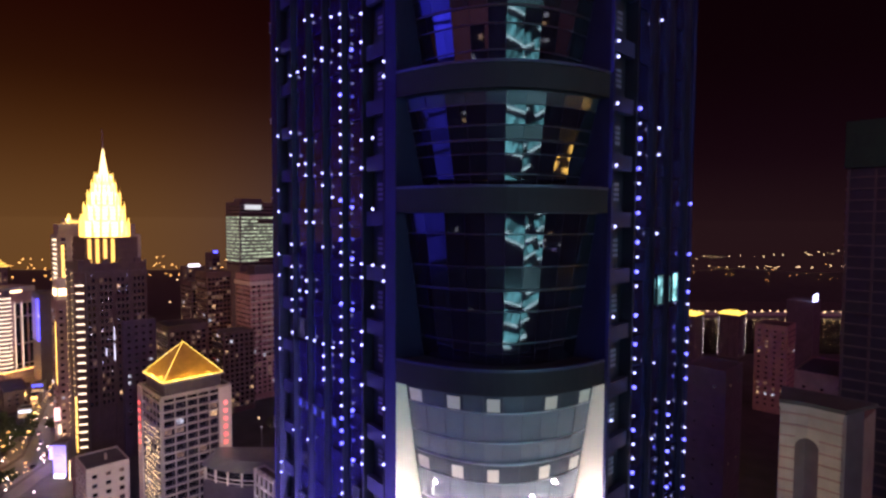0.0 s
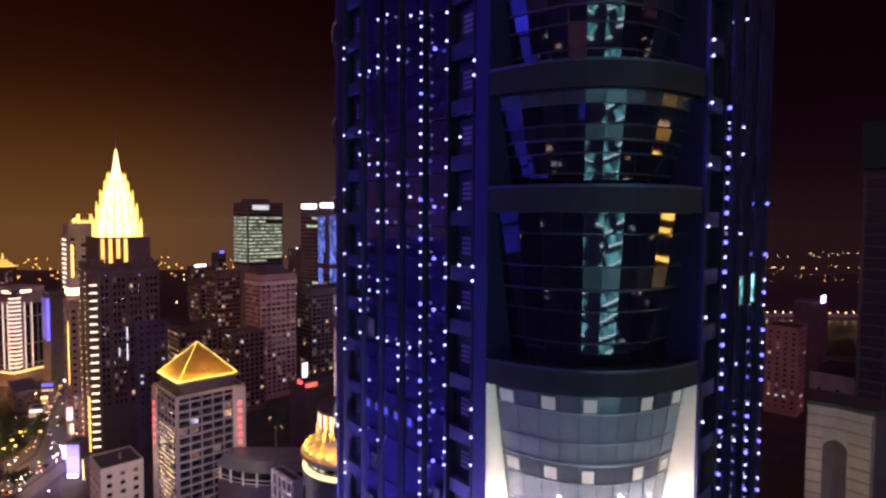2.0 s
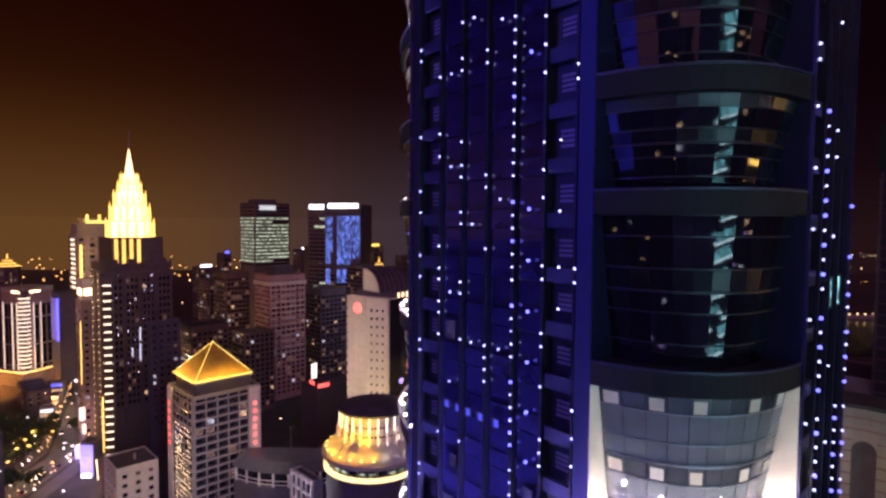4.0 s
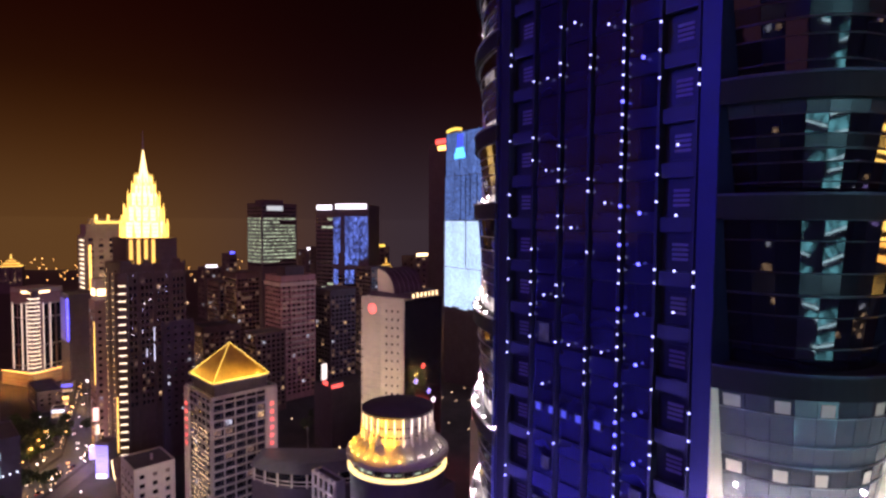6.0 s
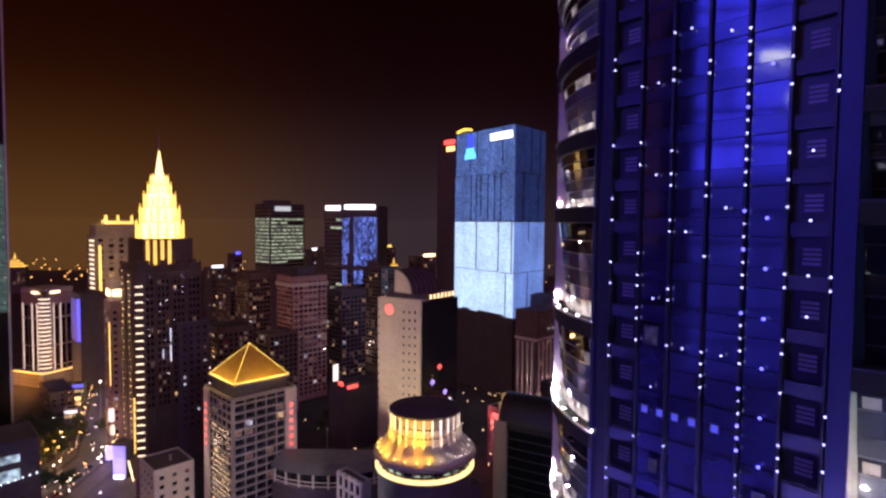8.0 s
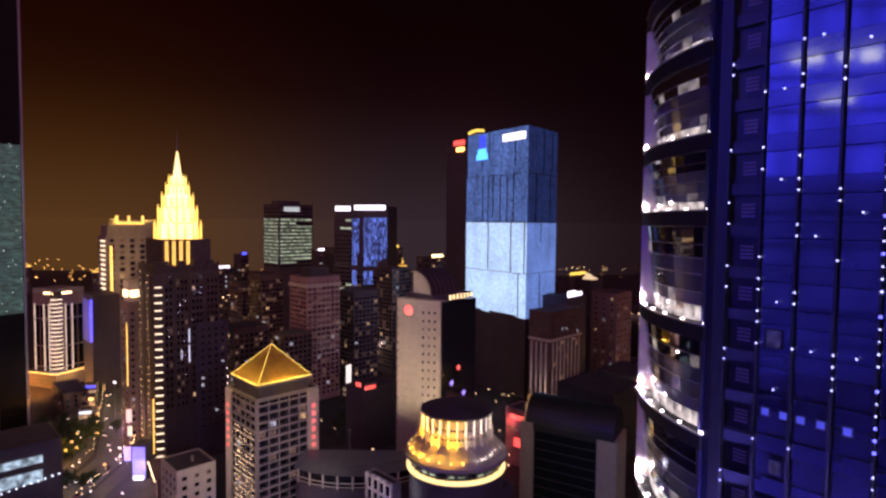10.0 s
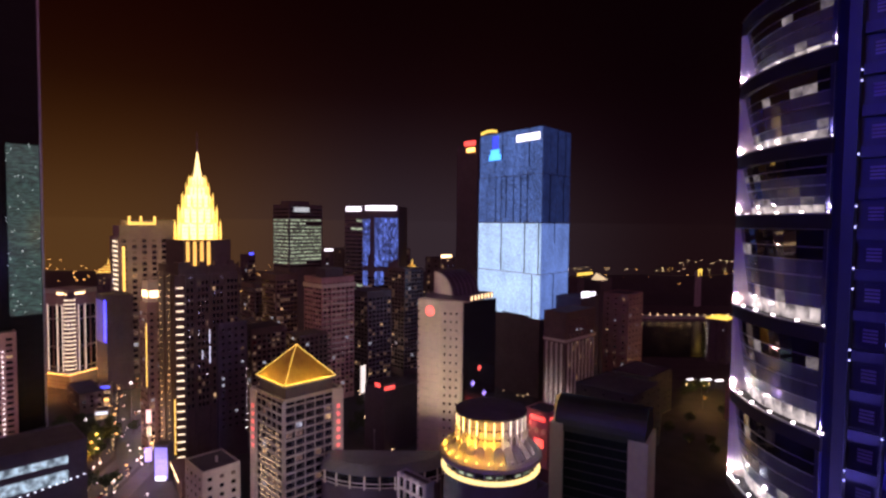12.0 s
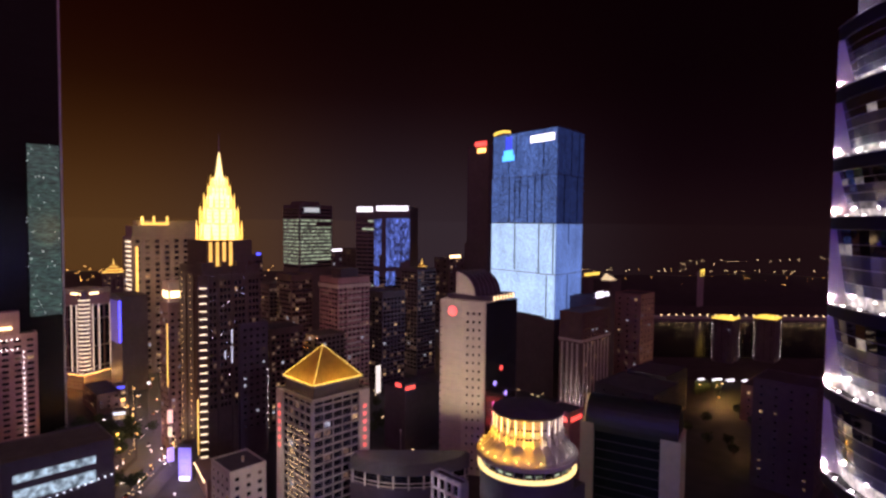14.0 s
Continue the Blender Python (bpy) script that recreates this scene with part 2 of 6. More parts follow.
G_LINE = glow("thin_light_line", (1.0, 0.80, 0.55), 0.75)
G_BAR = glow("white_light_bar", (1.0, 0.84, 0.56), 1.1)
LED_BRIGHT = led_wall("bright_media_panel", (0.46, 0.75, 1.0), 1.45, 0.48, 0.80, 1.1, 0.6, 0.28, 0.34)
LED_MID = led_wall("blue_media_panel", (0.15, 0.33, 0.85), 1.15, 0.54, 0.82, 1.2, 0.5, 0.2, 0.12)
LED_SIDE = led_wall("side_media_panel", (0.2, 0.4, 0.95), 0.75, 0.55, 0.9, 1.0, 0.5, 0.45, 0.35)
LED_DARK = led_wall("dim_media_panel", (0.06, 0.15, 0.55), 0.36, 0.5, 0.85, 0.6, 0.5, 0.15, 0.2)
LED_BEADS = led_wall("beaded_media_panel", (0.16, 0.30, 1.0), 1.5, 0.5, 0.7, 0.8, 0.25, 0.06, 0.03)
LED_BLUE = led_wall("deep_blue_wash_panel", (0.045, 0.05, 1.0), 10.5, 0.7, 1.4, 0.05)
LED_DEEP = led_wall("dark_blue_media_panel", (0.05, 0.05, 0.8), 3.0, 0.7, 1.4, 0.05)
LED_VIOLETFILL = led_wall("violet_fill_panel", (0.6, 0.3, 1.0), 0.25, 0.6, 1.2, 0.2)

# ---- mesh helpers ----
BOX_F = ((0, 3, 2, 1), (4, 5, 6, 7), (0, 1, 5, 4), (1, 2, 6, 5), (2, 3, 7, 6), (3, 0, 4, 7))


def add_box(bm, x0, x1, y0, y1, z0, z1, m=None):
    """A box, in the frame m."""
    vs = []
    for z in (z0, z1):
        for x, y in ((x0, y0), (x1, y0), (x1, y1), (x0, y1)):
            p = Vector((x, y, z))
            vs.append(bm.verts.new(m @ p if m else p))
    for f in BOX_F:
        bm.faces.new([vs[i] for i in f])


def add_prism(bm, poly, z0, z1, top=None):
    """An upright prism over poly; top: the polygon at its upper end."""
    lo = [bm.verts.new((x, y, z0)) for x, y in poly]
    hi = [bm.verts.new((x, y, z1)) for x, y in (top or poly)]
    n = len(poly)
    bm.faces.new(lo[::-1])
    bm.faces.new(hi)
    for i in range(n):
        bm.faces.new((lo[i], lo[(i + 1) % n], hi[(i + 1) % n], hi[i]))


def circle(r, n, cx=0, cy=0, a0=0.0, a1=math.tau):
    k = n if abs(a1 - a0 - math.tau) < 1e-6 else n - 1
    return [(cx + r * math.cos(a0 + (a1 - a0) * i / k), cy + r * math.sin(a0 + (a1 - a0) * i / k)) for i in range(n)]


def add_lathe(bm, profile, n=48):
    """A turned body: profile of (radius, z)."""
    rings = [[bm.verts.new((r * math.cos(math.tau * i / n), r * math.sin(math.tau * i / n), z)) for i in range(n)] for r, z in profile]
    for a, b in zip(rings, rings[1:]):
        for i in range(n):
            bm.faces.new((a[i], a[(i + 1) % n], b[(i + 1) % n], b[i]))
    bm.faces.new(rings[0][::-1])
    bm.faces.new(rings[-1])


def mesh_of(name, bm, *mats):
    bmesh.ops.recalc_face_normals(bm, faces=bm.faces)
    me = bpy.data.meshes.new(name)
    bm.to_mesh(me)
    bm.free()
    for m in mats:
        me.materials.append(m)
    return me


def part(name, bm, mat, parent, label="", m=None):
    """Links a bmesh or a mesh as one object under parent."""
    me = mesh_of(name, bm, mat) if isinstance(bm, bmesh.types.BMesh) else bm
    ob = new(name, me)
    ob.parent = parent
    if m is not None:
        ob.matrix_basis = m
    if label:
        ob["label"] = label
    return ob


def thing(name, m, label, category, group="", kind=""):
    ob = new(name)
    ob.empty_display_size = 1
    ob.matrix_basis = m
    return tagged(ob, label, category, group, kind)


def boxes(*rows, m=None):
    bm = bmesh.new()
    for r in rows:
        add_box(bm, *r, m=m)
    return bm


MESHES = {}


def box_mesh(w, d, h, mat):
    """A shared box: w along x, d along y towards the viewer's side, h up, centred."""
    key = ("box", round(w, 2), round(d, 2), round(h, 2), mat.name)
    if key not in MESHES:
        MESHES[key] = mesh_of("piece", boxes((-w / 2, w / 2, -d, 0.02, -h / 2, h / 2)), mat)
    return MESHES[key]


def window_mesh(w, h, pane, frame_mat, proud=0.12):
    """A shared window that looks towards -y: frame round a recessed pane."""
    key = ("win", round(w, 2), round(h, 2), pane.name, frame_mat.name)
    if key in MESHES:
        return MESHES[key]
    bm = bmesh.new()
    t = 0.07 * min(w, h) + 0.04

    def ring(a, b, y):
        return [bm.verts.new(p) for p in ((-a, y, -b), (a, y, -b), (a, y, b), (-a, y, b))]
    o0, o1 = ring(w / 2, h / 2, 0.03), ring(w / 2, h / 2, -proud)
    i1, i0 = ring(w / 2 - t, h / 2 - t, -proud), ring(w / 2 - t, h / 2 - t, -0.02)
    for a, b in ((o0, o1), (o1, i1), (i1, i0)):
        for i in range(4):
            bm.faces.new((a[i], a[(i + 1) % 4], b[(i + 1) % 4], b[i]))
    f = bm.faces.new(i0)
    f.material_index = 1
    MESHES[key] = mesh_of("window", bm, frame_mat, pane)
    return MESHES[key]


def on_face(face, s, z, out=0.0):
    """The pose of a piece on a block's right face ('r', along x) or left face ('l', along y)."""
    if face == "r":
        return Matrix.Translation((s, -out, z))
    return Matrix.Translation((-out, s, z)) @ Matrix.Rotation(-math.pi / 2, 4, "Z")


def grid(parent, face, ss, zs, variants, rng, name="window", out=0.0, skip=0.0):
    """Rows of windows on a face. variants: (weight, mesh)."""
    ms, ws = [v[1] for v in variants], [v[0] for v in variants]
    for z in zs:
        for s in ss:
            if rng.random() >= skip:
                part(name, rng.choices(ms, ws)[0], None, parent, m=on_face(face, s, z, out))


def steps(a, b, n):
    """n middles of equal stretches of a to b."""
    return [a + (b - a) * (i + 0.5) / n for i in range(n)]


def ground_z(x, y):
    """The town stands on a plateau that falls away to the river."""
    a = min(1, max(0, (y - 440) / 400))
    b = min(1, max(0, (x + 120) / 160))
    return -84 * (a * a * (3 - 2 * a)) * (b * b * (3 - 2 * b))


def block(name, near, b, a, z1, mat, label, category="building", ang=45.0, z0=0.0, roof=True, parapet=1.0, group=""):
    """A building: near corner, length b of the right face, a of the left face. Returns the thing."""
    t = thing(name, pose(near[0], near[1], z0, 0, 0, ang), label, category, group)
    h = z1 - z0
    deep = max(0.0, -min(ground_z(near[0] + dx, near[1] + dy) for dx in (-40, 0, 40) for dy in (0, 50)))
    part("wall", boxes((0, b, 0, a, -deep - (1 if deep else 0), h)), mat, t)
    if roof:
        k = 0.5
        part("parapet", boxes((0, b, 0, k, h, h + parapet), (0, b, a - k, a, h, h + parapet), (0, k, k, a - k, h, h + parapet), (b - k, b, k, a - k, h, h + parapet)), mat, t)
        part("roof", boxes((k, b - k, k, a - k, h, h + 0.3)), M_ROOF, t)
    return t


def dots(parent, mesh, places, name="lamp_bead"):
    for p in places:
        part(name, mesh, None, parent, m=Matrix.Translation(p))


def bead(r, mat):
    """A shared small lamp: a rounded eight-sided body."""
    key = ("bead", r, mat.name)
    if key not in MESHES:
        bm = bmesh.new()
        bmesh.ops.create_icosphere(bm, subdivisions=1, radius=r)
        MESHES[key] = mesh_of("lamp_bead", bm, mat)
    return MESHES[key]

# ---- ground, water, hills ----
bm = bmesh.new()
GX = [-4500, -1500, -400, -120, -80, -40, 0, 40, 200, 500, 1000, 2000, 4500]
GY = [-1500, 0, 440, 500, 560, 620, 680, 740, 800, 840, 1340, 1360, 1700, 5000]
gv = [[bm.verts.new((x, y, ground_z(x, y) if y < 1350 else ground_z(x, y) * 0.9)) for x in GX] for y in GY]
for r0, r1 in zip(gv, gv[1:]):
    for i in range(len(GX) - 1):
        bm.faces.new((r0[i], r0[i + 1], r1[i + 1], r1[i]))
ground = part("ground", bm, M_GROUND, None)
tagged(ground, "dark asphalt and paved city ground at night", "ground", kind="structure")
river = part("river", boxes((60, 3000, 950, 1342, -84.4, -83.6)), M_WATER, None)
tagged(river, "wide dark river with faint light reflections", "water", kind="structure")


def hill(name, x0, x1, y, height, seed, label, z0=0.0):
    bm = bmesh.new()
    n = 60
    rows = []
    for j, (dy, k) in enumerate(((0, 0), (120, 0.55), (260, 1.0), (480, 0.0))):
        row = []
        for i in range(n + 1):
            x = x0 + (x1 - x0) * i / n
            e = min(1, 6 * i / n, 6 * (n - i) / n)
            z = height * k * e * (0.62 + 0.75 * noise.noise(Vector((x / 420, j * 0.7 + seed, seed))))
            row.append(bm.verts.new((x, y + dy, z0 + max(z, 0) - 0.2)))
        rows.append(row)
    for a, b in zip(rows, rows[1:]):
        for i in range(n):
            bm.faces.new((a[i], a[i + 1], b[i + 1], b[i]))
    ob = part(name, bm, M_HILL, None)
    return tagged(ob, label, "hill", kind="structure")


hill("hill_1", 40, 3400, 1500, 92, 3, "long dark wooded ridge beyond the river", -78)
# upright sheet with haze painted in as emission, in the low sky colours
m_haze = bpy.data.materials.new("painted_haze")
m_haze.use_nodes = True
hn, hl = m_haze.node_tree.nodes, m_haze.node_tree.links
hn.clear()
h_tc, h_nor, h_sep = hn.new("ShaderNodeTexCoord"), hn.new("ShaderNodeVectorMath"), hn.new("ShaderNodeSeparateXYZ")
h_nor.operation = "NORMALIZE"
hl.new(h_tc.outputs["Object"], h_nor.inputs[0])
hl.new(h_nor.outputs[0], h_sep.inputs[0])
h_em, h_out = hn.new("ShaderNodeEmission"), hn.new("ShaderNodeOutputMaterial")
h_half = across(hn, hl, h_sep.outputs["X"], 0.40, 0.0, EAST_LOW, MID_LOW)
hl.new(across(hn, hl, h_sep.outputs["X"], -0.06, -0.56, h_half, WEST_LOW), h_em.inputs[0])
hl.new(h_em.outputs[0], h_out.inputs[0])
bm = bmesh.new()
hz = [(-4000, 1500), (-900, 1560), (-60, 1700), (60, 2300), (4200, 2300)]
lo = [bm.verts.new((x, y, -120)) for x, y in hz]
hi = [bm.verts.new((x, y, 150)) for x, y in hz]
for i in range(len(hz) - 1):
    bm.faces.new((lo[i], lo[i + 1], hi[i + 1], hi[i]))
tagged(part("backdrop", bm, m_haze, None), "glowing sheet painted as haze over the far city at night", "backdrop", kind="structure")

# ---- the glass tower with lit bays ----
BASE = Vector((2, 64, 0))
tower = thing("glass_tower", Matrix.Translation(BASE), "dark blue glass tower with curved bays and strings of lamps", "skyscraper")
UNBASE = Matrix.Translation(-BASE)
CORE = [(-0.6, 42.2), (9.9, 42.1), (20.6, 50.2), (21.4, 76), (9, 88), (-3, 88), (-13.8, 75.5), (-13.4, 56.8), (-14.6, 55.2), (-2.0, 41.6)]
bm = bmesh.new()
add_prism(bm, CORE, 0, 190)
part("core", bm, M_DARK, tower, "dark inner walls", UNBASE)
for prof in ([(-16.0, 54.9), (-2.7, 39.4), (12.0, 39.3), (21.8, 49.1), (21.8, 76), (9, 88.4), (-3, 88.4), (-17.0, 75)],):
    bm = bmesh.new()
    add_prism(bm, prof, 0, 97.9)
    part("lower_facade", bm, M_SPANDREL, tower, "dark blue lower storeys", UNBASE)
    bm = bmesh.new()
    add_prism(bm, prof, 182.2, 186.0)
    part("parapet", bm, M_PIER, tower, "dark roof parapet", UNBASE)
LEVELS = [110.2, 122.1, 133.7, 145.7, 153.6, 163.0, 171.4]
STOREY = 4.1
Z_LOW, Z_HIGH = 98.0, 182.0
rng = random.Random(4)


def frame_at(p, x_dir):
    """A wall's frame: x along it to the right as seen from outside, y inwards, z up."""
    x = Vector((*x_dir, 0)).normalized()
    y = Vector((-x.y, x.x, 0))
    m = Matrix((x, y, Vector((0, 0, 1)))).transposed().to_4x4()
    m.translation = (*p, 0)
    return UNBASE @ m


def slat_window(w, h):
    """A small recessed window with pale horizontal slats."""
    key = ("slat", w, h)
    if key not in MESHES:
        bm = bmesh.new()
        add_box(bm, -w / 2, w / 2, 0.0, 0.05, -h / 2, h / 2)
        for f in bm.faces:
            f.material_index = 0
        k = len(bm.faces)
        for i in range(4):
            z = h * (0.28 - 0.16 * i)
            add_box(bm, -0.62, 0.62, -0.08, 0.0, z - h * 0.045, z + h * 0.045)
        bm.faces.ensure_lookup_table()
        for f in bm.faces[k:]:
            f.material_index = 1
        MESHES[key] = mesh_of("slat_window", bm, M_PIER, M_LOUVRE)
    return MESHES[key]


def curtain_wall(name, m, length, columns, label):
    """columns: (start, end, kind) along the wall; kind g glass, r recess with small windows, p pilaster."""
    wall = part(name, boxes((0, length, 0.75, 1.2, Z_LOW, Z_HIGH)), M_PIER, tower, label, m)
    n = int((Z_HIGH - Z_LOW) / STOREY)
    for c0, c1, kind in columns:
        w, mid = c1 - c0, (c0 + c1) / 2
        if kind == "p":
            part("pilaster", boxes((c0, c1, -0.25, 0.75, Z_LOW, Z_HIGH)), M_PILASTER, wall, "dark blue metal pilaster")
            continue
        if kind == "d":
            part("pier", boxes((c0, c1, -0.3, 0.75, Z_LOW, Z_HIGH)), M_PIER, wall)
            continue
        for i in range(n):
            z = Z_LOW + STOREY * i
            if kind == "g":
                part("pane", box_mesh(w - 0.08, 0.1, 2.45, M_GLASS_BLUE), None, wall, m=Matrix.Translation((mid, 0.3, z + 2.75)))
                part("spandrel", box_mesh(w - 0.08, 0.16, 1.5, M_SPANDREL), None, wall, m=Matrix.Translation((mid, 0.3, z + 0.72)))
            else:
                part("slab_edge", box_mesh(w, 0.45, 1.1, M_SLAB), None, wall, m=Matrix.Translation((mid, 0.5, z + 0.55)))
                part("small_window", slat_window(round(w * 0.72, 2), 2.3), None, wall, m=Matrix.Translation((mid, 0.7, z + 2.5)))
        part("pier", boxes((c1 - 0.1, c1 + 0.12, -0.18, 0.75, Z_LOW, Z_HIGH)), M_PIER, wall)
    return wall


LEFT = frame_at((-16.1, 55.7), (13.55, -16.45))
left_wall = curtain_wall("left_facade", LEFT, 21.3,
                         [(0, 1.1, "d"), (1.3, 4.05, "r"), (4.3, 7.15, "g"), (7.4, 10.35, "g"), (10.6, 13.55, "g"), (13.8, 16.7, "g"), (16.95, 19.65, "r"), (19.95, 21.3, "p")],
                         "dark blue glass facade with vertical piers")
RIGHT = frame_at((12.0, 39.0), (0.71, 0.704))
right_wall = curtain_wall("right_facade", RIGHT, 14.2,
                          [(0, 0.35, "p"), (0.55, 3.7, "r"), (3.95, 7.05, "g"), (7.3, 9.95, "g"), (10.2, 13.35, "g"), (13.6, 14.2, "p")],
                          "dark blue glass facade with vertical piers")
for s in (8.85, 11.7):
    part("lit_window", window_mesh(1.3, 2.6, L_TEAL, M_PIER), None, right_wall, "lit window with pale curtain", m=Matrix.Translation((s, 0.12, 138.0)))
L_SQUARE = material("blue_lit_blind", (0.1, 0.1, 0.2), 0.5, 0, 0.2, 1.5, 0, (0.10, 0.13, 1.0), 0.55)
for s in (5.1, 6.65, 8.1, 9.7, 11.7):
    part("lit_window", window_mesh(0.85, 0.9, L_SQUARE, M_PIER), None, left_wall, "small blue-lit window", m=Matrix.Translation((s, 0.12, 126.4)))
for s in (4.0, 10.6, 17.0):
    part("facade_flood", boxes((s - 0.3, s + 0.3, -4.2, -3.6, 98.4, 98.9), (s - 0.06, s + 0.06, -3.6, 0.5, 98.5, 98.7)), M_METAL, left_wall, "floodlight on a bracket")
    lamp("facade_wash", LEFT @ Vector((s, -3.9, 99.6)) + BASE, 90000, (0.36, 0.33, 1.0), 0.2)


rw = random.Random(8)
for s in (5.7, 8.9, 12.1, 15.2):
    for i in (4, 5, 6, 7, 8):
        if rw.random() < 0.3:
            part("lit_window", window_mesh(rw.choice((1.0, 1.5)), rw.choice((1.3, 1.9)), L_VIOLETDIM, M_PIER), None, left_wall, "dimly lit window", m=Matrix.Translation((s + rw.uniform(-0.6, 0.6), 0.12, Z_LOW + STOREY * i + 2.7)))


def bead_string(wall, s, z_top, pitch, pattern, out=0.3):
    """Lamps down a pier. W white, B blue, . none."""
    for i, c in enumerate(pattern):
        if c != ".":
            part("lamp_bead", bead(0.115 if c == "W" else 0.09 if c == "w" else 0.16, G_BLUE if c == "B" else G_COOL), None, wall, m=Matrix.Translation((s, -out, z_top - pitch * i)))


bead_string(left_wall, 13.7, 159.75, 1.045, "WWWWWWBWWWWWW.BwWBWWW.BWwWW.BwWBBB.WwW.WBwBW.WwBwWB", 0.35)
bead_string(left_wall, 15.4, 156.6, 4.02, "B..BBBBBB", 0.3)
bead_string(left_wall, 1.25, 161.0, 1.04, ".WW......W....W.W...W.W.....WW..........WW", 0.3)
bead_string(left_wall, 4.2, 161.0, 1.04, "....W....W.W.......W.WW.WW.W........W", 0.3)
bead_string(left_wall, 5.85, 161.0, 1.04, "....W.......W..........W.......W", 0.3)
bead_string(left_wall, 7.3, 161.0, 1.04, "W..WW.....W.WW..WW....WW...W........W", 0.3)
bead_string(left_wall, 8.8, 161.0, 1.04, "W................W.........W", 0.3)
bead_string(left_wall, 10.5, 161.0, 1.04, "...WW........WW....W.......WWWW", 0.3)
bead_string(left_wall, 12.2, 161.0, 1.04, ".W.............W...........W", 0.3)
bead_string(left_wall, 16.8, 161.0, 1.04, "..W.W.W....W.W.W....WW...WW..W...WWW", 0.3)
bead_string(left_wall, 18.4, 161.0, 1.04, "...........W....W...W..W", 0.3)
bead_string(left_wall, 19.85, 161.0, 1.04, "......WW............WW........W.W.W", 0.3)
bead_string(right_wall, 3.85, 151.8, 1.09, "BwBWBWBBWBWBW.BWBWWB.WBWWBWW..BWBW.WBWW", 0.35)
bead_string(right_wall, 0.45, 155.9, 1.06, "WW..W...W...W.....W......W........W", 0.35)
bead_string(right_wall, 13.55, 145.1, 1.09, "B...B.WBW.BWBWB.W.WBW.WBWBWB", 0.35)
bead_string(right_wall, 10.05, 128.5, 1.03, "WBWWBWWBWWBW", 0.35)
bead_string(right_wall, 7.2, 159.0, 2.05, "W...WW..W....w..W", 0.3)


